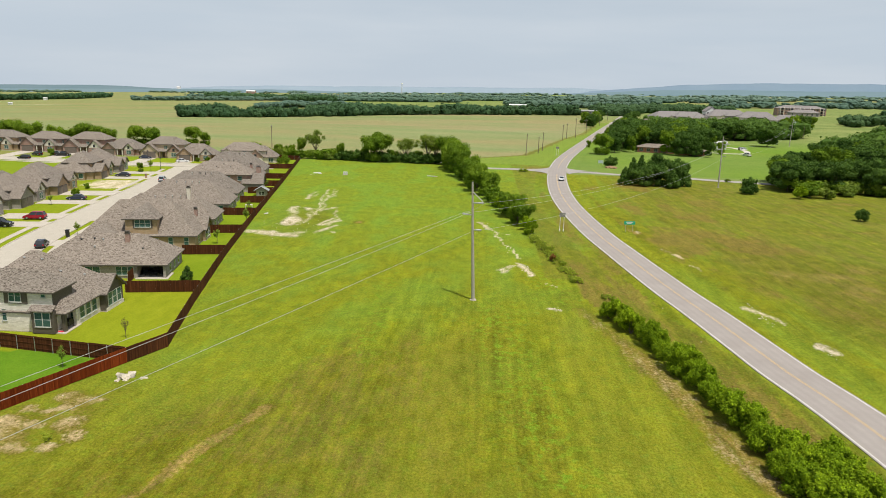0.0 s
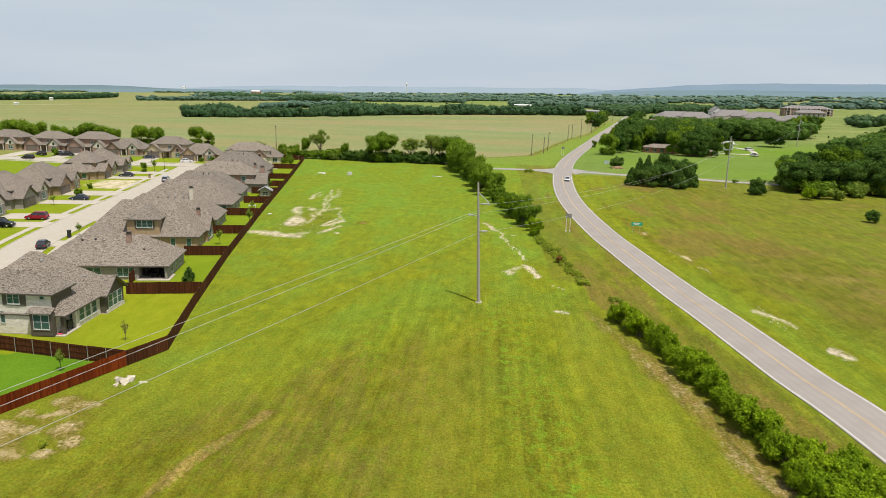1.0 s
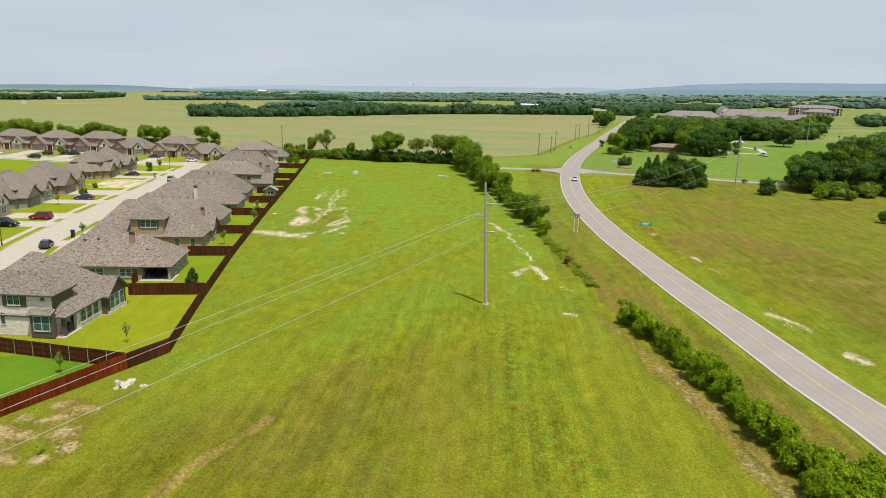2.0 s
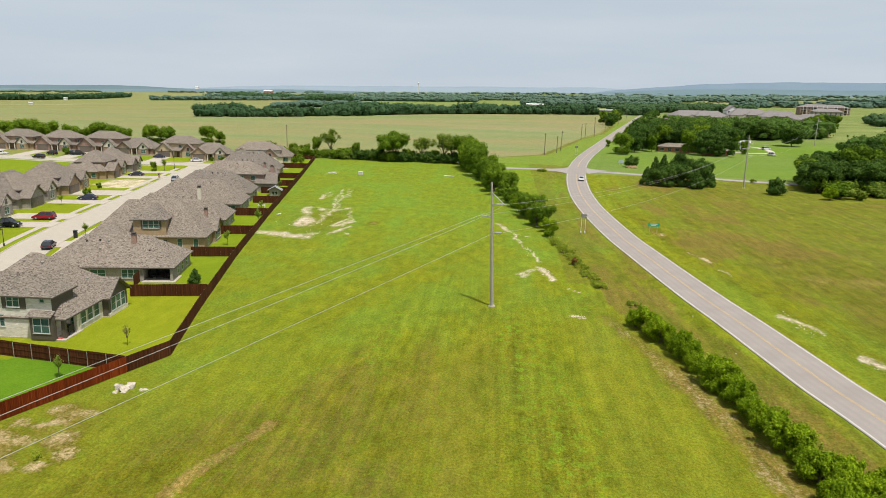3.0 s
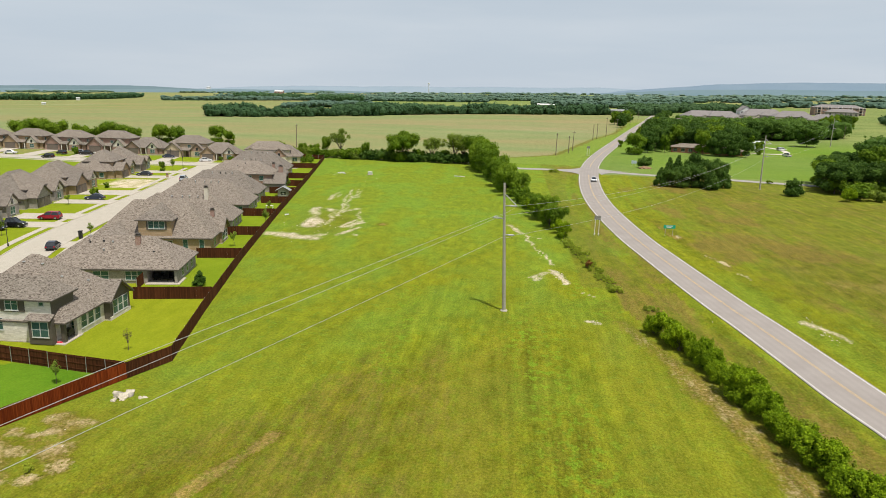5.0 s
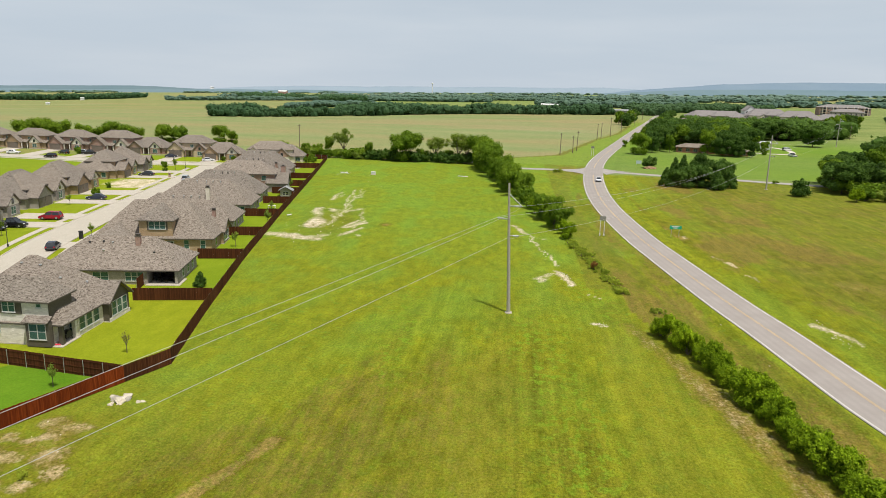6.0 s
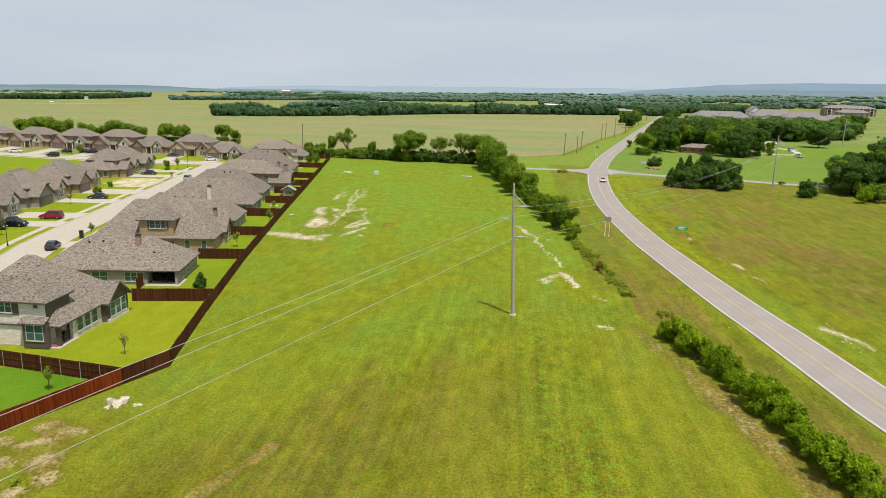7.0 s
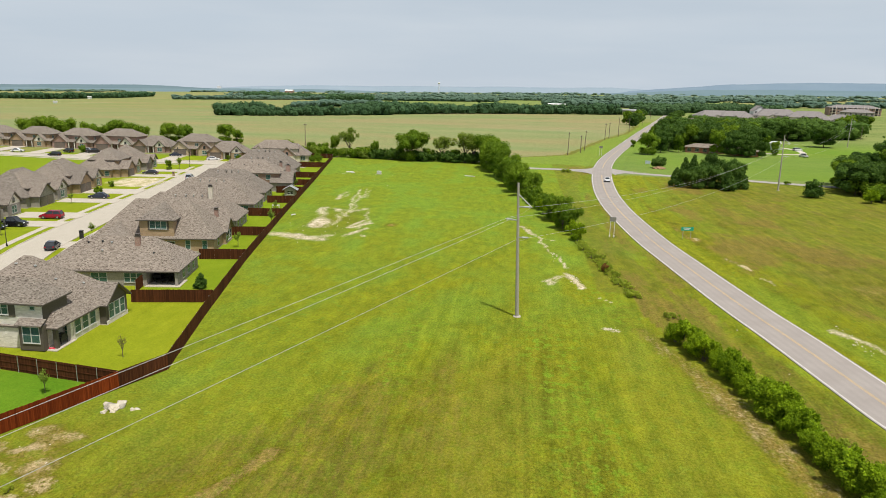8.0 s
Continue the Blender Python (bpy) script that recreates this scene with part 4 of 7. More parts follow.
for line, lo, hi in ((street_line[:-4], -6.6, -5.3), (street_line[:-4], 5.1, 6.4), (cross_line[6:38], 5.6, 6.9), (cross_line[6:-4], -6.9, -5.6)):
    tagged(ribbon("pavement", line, lo, hi, 0.07, CONCRETE, thick=0.1), "pale concrete pavement between lawns", "pavement", kind="structure")
for line, c in ((street_line[:-4], -3.8), (street_line[:-4], 3.8), (cross_line, 4.2), (cross_line, -4.2)):
    tagged(ribbon("kerb", line, c - 0.09, c + 0.09, 0.13, CONCRETE, thick=0.15), "low concrete kerb", "kerb", kind="structure")


def drive(x0, y0, x1, y1):
    """A concrete drive in estate axes, laid as two slabs with a joint."""
    ob = base("driveway", ESTATE, "pale concrete driveway", "driveway", kind="structure")
    ym = (y0 + y1) / 2
    for a, b in ((y0, ym - 0.015), (ym + 0.015, y1)):
        part("slab", boxed(x0, a, -0.05, x1, b, 0.09, 0.01), CONCRETE, ob)


for a, b in ((71, 76.5), (80, 86.5), (100, 105.5), (114, 122), (148, 154), (161, 167)):
    drive(-59.5, a, -45.5, b)
for a, b in ((32, 37), (53, 58), (78, 83)):
    drive(-38.5, a, -29.5, b)
for a, b, d0, d1 in ((-139, -133, 212, 240), (-121, -115, 207, 236), (-101.5, -95.5, 202, 230), (-66, -60.5, 193, 215), (-49.5, -44, 191, 204)):
    drive(a, d0, b, d1)

# ---- distance ----


def ridge(name, dist, lo, hi, top, seed, z0, material, label):
    """A long far-off hill: a strip with an uneven crest and a back slope."""
    verts, faces = [], []
    n = 160
    for i in range(n + 1):
        a = radians(lo + (hi - lo) * i / n)
        fade = min(1.0, 5 * i / n, 5 * (n - i) / n)
        u = i / n * 40
        h = top * (0.60 + 0.22 * float(value_noise(u, seed, 6)) + 0.13 * float(value_noise(u, seed + 3, 2.2)) + 0.05 * float(value_noise(u, seed + 5, 0.6)))
        for d, z in ((dist, z0), (dist * 1.05, z0 + h * fade), (dist * 1.09, z0)):
            x, y = math.sin(a) * d, math.cos(a) * d
            verts.append((x, y, z + 0.021 * x))
    for i in range(n):
        for k in range(2):
            faces.append((i * 3 + k, (i + 1) * 3 + k, (i + 1) * 3 + k + 1, i * 3 + k + 1))
    return tagged(part_data(name, verts, faces, material), label, "hill", kind="structure")


ridge("backdrop_hill_near", 3700, 2, 60, 42, 14, -6, HILL_NEAR, "low wooded ridge before the horizon tinted blue-green with haze")
ridge("backdrop_hill_near_west", 3700, -70, -4, 30, 17, -6, HILL_NEAR, "low wooded ridge before the horizon tinted blue-green with haze")
ridge("backdrop_hill_east", 4400, 4, 62, 88, 2, -6, HILL, "long wooded ridge on the horizon tinted blue with haze")
ridge("backdrop_hill_middle", 4480, -30, 16, 52, 7, -6, HILL_HAZE_PALE, "low wooded ridge on the horizon tinted blue with haze")
ridge("backdrop_hill_west", 4300, -75, -18, 44, 9, -6, HILL_WEST, "low wooded ridge on the horizon tinted blue with haze")

# ---- houses ----


def roof_parts(root, x0, y0, x1, y1, h, kind, pitch, over=0.45, z_add=0.0, mat=None):
    """A hip or gable roof over a rectangle: shingled planes with a fascia board round the eaves."""
    a0, b0, a1, b1 = x0 - over, y0 - over, x1 + over, y1 + over
    ze = h - over * pitch * 0.6 + z_add
    w, d = a1 - a0, b1 - b0
    bm = bmesh.new()
    if kind == "hip":
        r = min(w, d) / 2
        zr = ze + r * pitch
        if w >= d:
            ra, rb = (a0 + r, (b0 + b1) / 2), (a1 - r, (b0 + b1) / 2)
        else:
            ra, rb = ((a0 + a1) / 2, b0 + r), ((a0 + a1) / 2, b1 - r)
    elif kind == "gx":
        zr = ze + d / 2 * pitch
        ra, rb = (a0, (b0 + b1) / 2), (a1, (b0 + b1) / 2)
    else:
        zr = ze + w / 2 * pitch
        ra, rb = ((a0 + a1) / 2, b0), ((a0 + a1) / 2, b1)
    t = 0.14
    for lift in (0.0, -t):
        c = [bm.verts.new((x, y, ze + lift)) for x, y in ((a0, b0), (a1, b0), (a1, b1), (a0, b1))]
        p, q = bm.verts.new((*ra, zr + lift)), bm.verts.new((*rb, zr + lift))
        along_x = kind == "gx" or (kind == "hip" and w >= d)
        if along_x:
            fs = [(c[0], c[1], q, p), (c[2], c[3], p, q)] + ([(c[1], c[2], q), (c[3], c[0], p)] if kind == "hip" else [])
        else:
            fs = [(c[1], c[2], q, p), (c[3], c[0], p, q)] + ([(c[0], c[1], p), (c[2], c[3], q)] if kind == "hip" else [])
        for f in fs:
            bm.faces.new(f if lift == 0 else f[::-1])
    bmesh.ops.remove_doubles(bm, verts=bm.verts, dist=0.001)
    roof = part("roof", bm, mat or SHINGLE, root, "")
    if kind == "hip":
        bm = bmesh.new()
        ring = []
        for k, z in ((-0.03, ze - 0.17), (-0.03, ze + 0.01), (0.1, ze + 0.01), (0.1, ze - 0.17)):
            ring.append([bm.verts.new((x, y, z)) for x, y in ((a0 + k, b0 + k), (a1 - k, b0 + k), (a1 - k, b1 - k), (a0 + k, b1 - k))])
        for p, q in zip(ring, ring[1:] + ring[:1]):
            for k in range(4):
                bm.faces.new((p[k], p[(k + 1) % 4], q[(k + 1) % 4], q[k]))
        bmesh.ops.recalc_face_normals(bm, faces=bm.faces)
        part("fascia", bm, TRIM, root, "brown painted eaves board")
        return zr
    ends = []
    if kind == "gx":
        for y0_, y1_ in ((b0 - 0.03, b0 + 0.1), (b1 - 0.1, b1 + 0.03)):
            part("fascia", boxed(a0, y0_, ze - 0.17, a1, y1_, ze + 0.01), TRIM, root, "brown painted eaves board")
        for x in (a0, a1):
            ends.append([(x, b0, ze), (x, ra[1], zr), (x, b1, ze)])
    else:
        for x0_, x1_ in ((a0 - 0.03, a0 + 0.1), (a1 - 0.1, a1 + 0.03)):
            part("fascia", boxed(x0_, b0, ze - 0.17, x1_, b1, ze + 0.01), TRIM, root, "brown painted eaves board")
        for y in (b0, b1):
            ends.append([(a0, y, ze), (ra[0], y, zr), (a1, y, ze)])
    for three in ends:
        bm = bmesh.new()
        rows = [[bm.verts.new(Vector(p) + Vector(o)) for p in three] for o in ((0, 0, 0.02), (0, 0, -0.18))]
        other = [[bm.verts.new(Vector(p) + Vector(o)) for p in three] for o in (((0.06, 0, 0.02), (0.06, 0, -0.18)) if kind == "gx" else ((0, 0.06, 0.02), (0, 0.06, -0.18)))]
        for k in range(2):
            for p, q in ((rows[0], rows[1]), (rows[1], other[1]), (other[1], other[0]), (other[0], rows[0])):
                bm.faces.new((p[k], p[k + 1], q[k + 1], q[k]))
        bmesh.ops.recalc_face_normals(bm, faces=bm.faces)
        part("barge_board", bm, TRIM, root, "brown painted gable board")
    return zr


def wall_part(root, x0, y0, x1, y1, z0, h, kind, pitch, mat, label=""):
    """Outer walls of one block, with gable ends where the roof has them."""
    bm = bmesh.new()
    c = [(x0, y0), (x1, y0), (x1, y1), (x0, y1)]
    lo = [bm.verts.new((x, y, z0)) for x, y in c]
    hi = [bm.verts.new((x, y, h)) for x, y in c]
    for i in range(4):
        bm.faces.new((lo[i], lo[(i + 1) % 4], hi[(i + 1) % 4], hi[i]))
    bm.faces.new(hi)
    if kind == "gx":
        zt = h + (y1 - y0) / 2 * pitch - 0.05
        for i, j, x in ((0, 3, x0), (1, 2, x1)):
            p = bm.verts.new((x, (y0 + y1) / 2, zt))
            bm.faces.new((hi[i], hi[j], p))
    if kind == "gy":
        zt = h + (x1 - x0) / 2 * pitch - 0.05
        for i, j, y in ((0, 1, y0), (3, 2, y1)):
            p = bm.verts.new(((x0 + x1) / 2, y, zt))
            bm.faces.new((hi[i], hi[j], p))
    bmesh.ops.recalc_face_normals(bm, faces=bm.faces)
    return part("wall", bm, mat, root, label)


def window(root, x, y, z, turn, w, h, lights=1, mat=None, trim=None):
    """A window whose outer face looks to -y before the turn: frame, sill, mullions, panes set back."""
    trim = trim or WHITE_TRIM
    t = 0.07
    bm = bmesh.new()
    rings = []
    for g, d in ((t, -0.05), (0.0, -0.05), (0.0, 0.04), (t, 0.04)):
        rings.append([bm.verts.new(p) for p in ((-w / 2 - g, d, -g), (w / 2 + g, d, -g), (w / 2 + g, d, h + g), (-w / 2 - g, d, h + g))])
    for p, q in zip(rings, rings[1:] + rings[:1]):
        for k in range(4):
            bm.faces.new((p[k], p[(k + 1) % 4], q[(k + 1) % 4], q[k]))
    bmesh.ops.recalc_face_normals(bm, faces=bm.faces)
    ob = part("window", bm, trim, root, "light-framed sash window")
    ob.matrix_basis = pose(x, y, z, 0, 0, turn)
    part("sill", boxed(-w / 2 - t - 0.04, -0.1, -t - 0.06, w / 2 + t + 0.04, 0.03, -t - 0.003), trim, ob)
    for k in range(1, lights):
        cx = -w / 2 + w * k / lights
        part("mullion", boxed(cx - 0.05, -0.045, 0.003, cx + 0.05, 0.03, h - 0.003), trim, ob)
    part("meeting_rail", boxed(-w / 2 + 0.003, -0.04, h * 0.5 - 0.025, w / 2 - 0.003, 0.028, h * 0.5 + 0.025), trim, ob)
    for k in range(lights):
        a = -w / 2 + w * k / lights
        part("pane", boxed(a + 0.02, -0.025, 0.01, a + w / lights - 0.02, -0.012, h - 0.01), mat or PANE, ob)
    return ob


def garage_door(root, x, y, turn, w, h=2.1):
    ob = part("garage_door", boxed(-w / 2 - 0.1, -0.03, 0, w / 2 + 0.1, 0.02, h + 0.1), TRIM, root, "dark sectional garage door")
    ob.matrix_basis = pose(x, y, 0.05, 0, 0, turn)
    n = 4
    for k in range(n):
        part("panel", boxed(-w / 2, -0.07, h * k / n + 0.015, w / 2, -0.03, h * (k + 1) / n - 0.015, 0.01), GARAGE, ob)


def front_door(root, x, y, turn):
    ob = part("door", boxed(-0.6, -0.03, 0, 0.6, 0.02, 2.2), TRIM, root, "dark wooden front door")
    ob.matrix_basis = pose(x, y, 0.05, 0, 0, turn)
    part("leaf", boxed(-0.48, -0.06, 0.02, 0.48, -0.03, 2.1, 0.01), DOOR, ob)


def chimney(root, x, y, z0, z1, mat, w=0.9):
    bm = boxed(x - w / 2, y - w / 2, z0, x + w / 2, y + w / 2, z1)
    ob = part("chimney", bm, mat, root, "square chimney with a metal cap")
    bm = boxed(x - w / 2 - 0.06, y - w / 2 - 0.06, z1, x + w / 2 + 0.06, y + w / 2 + 0.06, z1 + 0.1)
    box(bm, x - 0.28, y - 0.28, z1 + 0.12, x + 0.28, y + 0.28, z1 + 0.36)
    box(bm, x - 0.36, y - 0.36, z1 + 0.36, x + 0.36, y + 0.36, z1 + 0.42)
    part("chimney_cap", bm, TRIM, ob)


def vents(root, spots):
    """Roof vents and flues: short pipes with a flat cowl."""
    for x, y, z in spots:
        bm = bmesh.new()
        tube(bm, (x, y, z - 0.9), (x, y, z + 0.12), 0.09, 0.09, 8)
        tube(bm, (x, y, z + 0.12), (x, y, z + 0.22), 0.19, 0.15, 8)
        part("roof_vent", bm, GALV if (x * 7) % 2 > 0.3 else PATIO_DARK, root)


def house(m, label, blocks, group="", name="house"):
    """Blocks: x0, y0, x1, y1, wall foot, wall top, roof kind, pitch, wall material."""
    root = base(name, m, label, "house", group)
    for x0, y0, x1, y1, z0, h, kind, pitch, mat in blocks:
        if mat:
            wall_part(root, x0, y0, x1, y1, z0, h, kind, pitch, mat)
        roof_parts(root, x0, y0, x1, y1, h, kind, pitch)
    for x0, y0, x1, y1, z0, h, kind, pitch, mat in blocks:
        if mat:
            part("footing", boxed(x0 - 0.06, y0 - 0.06, -0.1, x1 + 0.06, y1 + 0.06, 0.12), CONCRETE, root)
    return root


# the two-storey house at the corner of the fence
def corner_house():
    r = house(pose(-50.2, 76.2, 0, 0, 0, 1.5), "two-storey white stone and grey brick house with brown shingle roof", [
        (-15.5, 0.3, -0.75, 14.0, 0, 2.85, "hip", 0.85, None),
        (-15.5, 0.0, -1.95, 4.4, 0, 5.6, "hip", 0.85, STONE_WHITE),
        (-3.0, 8.6, 0.15, 13.4, 0, 2.85, "gx", 0.78, SIDING),
        (-17.5, 4.0, -9.0, 15.5, 0, 2.85, "hip", 0.72, BRICK_GREY),
    ], "houses along the back fence")
    # dark panelled parts of the upper floor and of the ground-floor bay
    part("panel", boxed(-8.05, -0.06, 3.7, -5.1, 0.02, 5.55), SIDING, r, "dark panel for siding and painted porch shade")
    part("panel", boxed(-4.4, -0.7, 0.1, -1.6, 0.02, 3.0), SIDING, r, "dark panel for siding and painted porch shade")
    part("panel", boxed(-1.96, 0.02, 3.0, -1.9, 4.38, 5.5), SIDING, r, "dark panel for siding and painted porch shade")
    bm = bmesh.new()
    a, b = hull_prism(bm, [(-4.65, 3.02), (-1.55, 3.02), (-1.55, 3.12), (-4.65, 3.12)], -1.05, -0.65)
    for v in [q for q in bm.verts if q.co.y > -0.9]:
        v.co.y = 0.0
        v.co.z += 0.5
    bmesh.ops.recalc_face_normals(bm, faces=bm.faces)
    part("bay_roof", bm, SHINGLE, r)
    window(r, -3.0, -0.7, 1.05, 0, 1.9, 1.75, 2)
    window(r, -6.65, -0.07, 3.97, 0, 1.45, 1.45, 2)
    window(r, -3.07, 0.0, 4.62, 0, 0.5, 0.8, 1)
    window(r, -8.25, 0.0, 1.45, 0, 0.5, 1.4, 1)
    # covered patio at the corner: the wall is set back behind posts
    wall_part(r, -12.0, 3.3, -0.7, 14.0, 0, 2.8, "hip", 0, STONE_WHITE)
    part("patio_ceiling", boxed(-1.9, 0.3, 2.62, -0.6, 3.3, 2.7), TRIM, r)
    window(r, -1.3, 3.28, 0.12, 0, 0.9, 2.0, 1, PANE)
    for px, py in ((-0.95, 0.45), (-0.95, 3.0)):
        part("patio_post", boxed(px - 0.22, py - 0.22, 0, px + 0.25, py + 0.22, 2.7, 0.02), SIDING if py < 1 else STONE_WHITE, r)
    part("patio_slab", boxed(-2.2, -0.35, -0.05, -0.45, 3.4, 0.1, 0.02), CONCRETE, r)
    for k in range(3):
        window(r, -0.68, 4.1 + 1.5 * k, 0.75, 90, 1.05, 1.5, 1)
    for k in range(3):
        window(r, 0.17, 9.75 + 1.25 * k, 0.7, 90, 1.0, 1.75, 1)
    part("gable_base", boxed(0.0, 8.6, 0, 0.22, 13.4, 0.5), STONE_WHITE, r, "pale stone base course")
    vents(r, [(-6.5, 6.0, 7.8), (-9.0, 6.2, 7.9), (-4.5, 6.5, 6.15), (-3.0, 9.5, 4.9), (-7.5, 9.6, 6.7)])
    # grill and cushion on the patio
    g = base("barbecue_grill", pose(-51.5, 78.1, 0.1, 0, 0, 90), "black covered barbecue grill on a patio", "grill")
    bm = boxed(-0.6, -0.3, 0.35, 0.6, 0.3, 0.85, 0.03)
    part("body", bm, PATIO_DARK, g)
    bm = bmesh.new()
    hull_prism(bm, [(-0.45, 0.85), (0.45, 0.85), (0.4, 1.08), (0.2, 1.2), (-0.2, 1.2), (-0.4, 1.08)], -0.28, 0.28)
    part("lid", bm, PATIO_DARK, g)
    for sx in (-0.5, 0.5):
        for sy in (-0.22, 0.22):
            part("leg", boxed(sx - 0.03, sy - 0.03, 0, sx + 0.03, sy + 0.03, 0.36), PATIO_DARK, g)
    c = base("cushion", pose(-51.6, 76.35, 0.1, 0, 0, 10), "red outdoor cushion lying on a patio", "cushion")
    part("cover", boxed(-0.4, -0.16, 0, 0.4, 0.16, 0.1, 0.04), CUSHION_RED, c)


corner_house()


def at_estate(x, y, turn=0.0):
    return ESTATE @ pose(x, y, 0, 0, 0, turn)


def patio_house():
    """One storey with a wide hip roof and a dark covered patio."""
    r = house(at_estate(-9.7, 30.2), "single-storey grey brick house with a covered patio", [
        (-19.0, 0.0, 0.0, 10.6, 0, 2.5, "hip", 0.70, None),
        (-20.2, 3.0, -12.0, 13.0, 0, 2.5, "hip", 0.68, BRICK_GREY),
        (-16.0, 0.01, -8.5, 6.0, 0, 2.5, "hip", 0.62, BRICK_GREY),
    ], "houses along the back fence")
    wall_part(r, -19.0, 0.0, -4.4, 10.6, 0, 2.45, "hip", 0, BRICK_GREY)
    wall_part(r, -4.38, 3.2, 0.0, 10.6, 0, 2.45, "hip", 0, BRICK_GREY)
    # added dark panel and dark glass: the porch's shade painted on its back wall
    part("panel", boxed(-4.37, 3.1, 0.1, -0.2, 3.17, 2.3), SIDING, r, "dark panel for siding and painted porch shade")
    part("patio_ceiling", boxed(-4.38, 0.0, 2.3, 0.2, 3.2, 2.38), TRIM, r)
    part("patio_beam", boxed(-4.38, 0.0, 2.1, 0.0, 0.2, 2.3), TRIM, r)
    window(r, -2.2, 3.09, 0.12, 0, 2.4, 2.0, 2, PANE_DARK, TRIM)
    part("side_wall", boxed(-0.2, 0.3, 0.1, 0.0, 3.2, 2.3), BRICK_GREY, r)
    part("patio_slab", boxed(-4.6, -0.7, -0.05, 0.5, 3.15, 0.1, 0.02), CONCRETE, r)
    part("patio_post", boxed(-0.35, -0.12, 0, 0.06, 0.3, 2.4, 0.02), BRICK_GREY, r)
    window(r, -6.3, -0.02, 0.6, 0, 2.6, 1.3, 3)
    window(r, -11.2, -0.02, 0.6, 0, 2.2, 1.3, 2)
    for k in range(3):
        window(r, 0.02, 3.0 + 2.6 * k, 0.6, 90, 0.9, 1.4, 1)
    chimney(r, -6.7, 3.9, 3.6, 6.6, BRICK_ROSE, 0.7)
    vents(r, [(-12, 4.2, 5.6), (-14, 4.0, 5.5), (-10.6, 4.0, 5.5), (-6.5, 4.2, 5.5), (-11.5, 2.6, 4.6), (-4, 2.5, 4.3)])


patio_house()


def patio_chair(x, y, turn):
    """A deep black patio armchair."""
    root = base("patio_chair", at_estate(-9.7 + x, 30.2 + y, turn) @ pose(0, 0, 0.1), "black outdoor armchair on a covered patio", "chair", "patio chairs")
    part("seat", boxed(-0.38, -0.38, 0.2, 0.38, 0.36, 0.45, 0.04), PATIO_DARK, root)
    part("backrest", boxed(-0.38, 0.3, 0.45, 0.38, 0.46, 1.0, 0.04), PATIO_DARK, root)
    for s in (-0.44, 0.44):
        part("armrest", boxed(s - 0.06, -0.36, 0.2, s + 0.06, 0.4, 0.66, 0.02), PATIO_DARK, root)
    for sx in (-0.33, 0.33):
        for sy in (-0.3, 0.3):
            part("leg", boxed(sx - 0.03, sy - 0.03, 0, sx + 0.03, sy + 0.03, 0.2), PATIO_DARK, root)


for px, py, turn in ((-3.5, 1.9, 40), (-2.3, 2.3, 0), (-1.0, 1.8, -50)):
    patio_chair(px, py, turn)
pt = base("patio_table", at_estate(-11.9, 31.3) @ pose(0, 0, 0.1), "low black table on a covered patio", "table")
part("top", boxed(-0.55, -0.35, 0.4, 0.55, 0.35, 0.46, 0.01), PATIO_DARK, pt)
for sx in (-0.48, 0.48):
    for sy in (-0.28, 0.28):
        part("leg", boxed(sx - 0.03, sy - 0.03, 0, sx + 0.03, sy + 0.03, 0.4), PATIO_DARK, pt)


def tall_house():
    """Two storeys part of the way, tan brick, with a bay of windows."""
    r = house(at_estate(-9.8, 51.6), "two-storey tan brick house with steep brown roof", [
        (-20.6, 0.0, 0.0, 11.2, 0, 2.7, "hip", 1.0, BRICK_TAN),
        (-12.6, -0.1, -6.8, 8.5, 0, 5.9, "hip", 0.72, BRICK_TAN),
        (-2.5, 6.2, 0.6, 11.0, 0, 2.6, "gx", 0.8, BRICK_TAN),
        (-19.6, -2.0, -13.5, 9.5, 0, 2.6, "hip", 0.72, BRICK_TAN),
    ], "houses along the back fence")
    part("panel", boxed(-11.2, -0.16, 3.9, -7.6, -0.08, 5.7), TRIM, r, "brown panel round the upper windows")
    window(r, -9.4, -0.17, 4.15, 0, 2.8, 1.3, 3, PANE)
    window(r, -4.5, -0.02, 0.55, 0, 0.8, 1.5, 1)
    window(r, -1.6, -0.02, 0.55, 0, 0.8, 1.5, 1)
    window(r, -7.4, -0.12, 0.55, 0, 1.3, 1.3, 1, PANE_DARK)
    for k in range(3):
        window(r, 0.62, 7.1 + 1.3 * k, 0.6, 90, 1.0, 1.6, 1)
    window(r, 0.02, 3.0, 0.6, 90, 1.0, 1.4, 1)
    chimney(r, -1.8, 9.6, 2.8, 5.9, BRICK_ROSE, 0.66)
    vents(r, [(-9, 6.0, 7.2), (-11, 4.0, 7.0), (-4, 4.5, 4.9), (-8.3, 3.4, 6.6), (-15, 4, 5.6)])


tall_house()


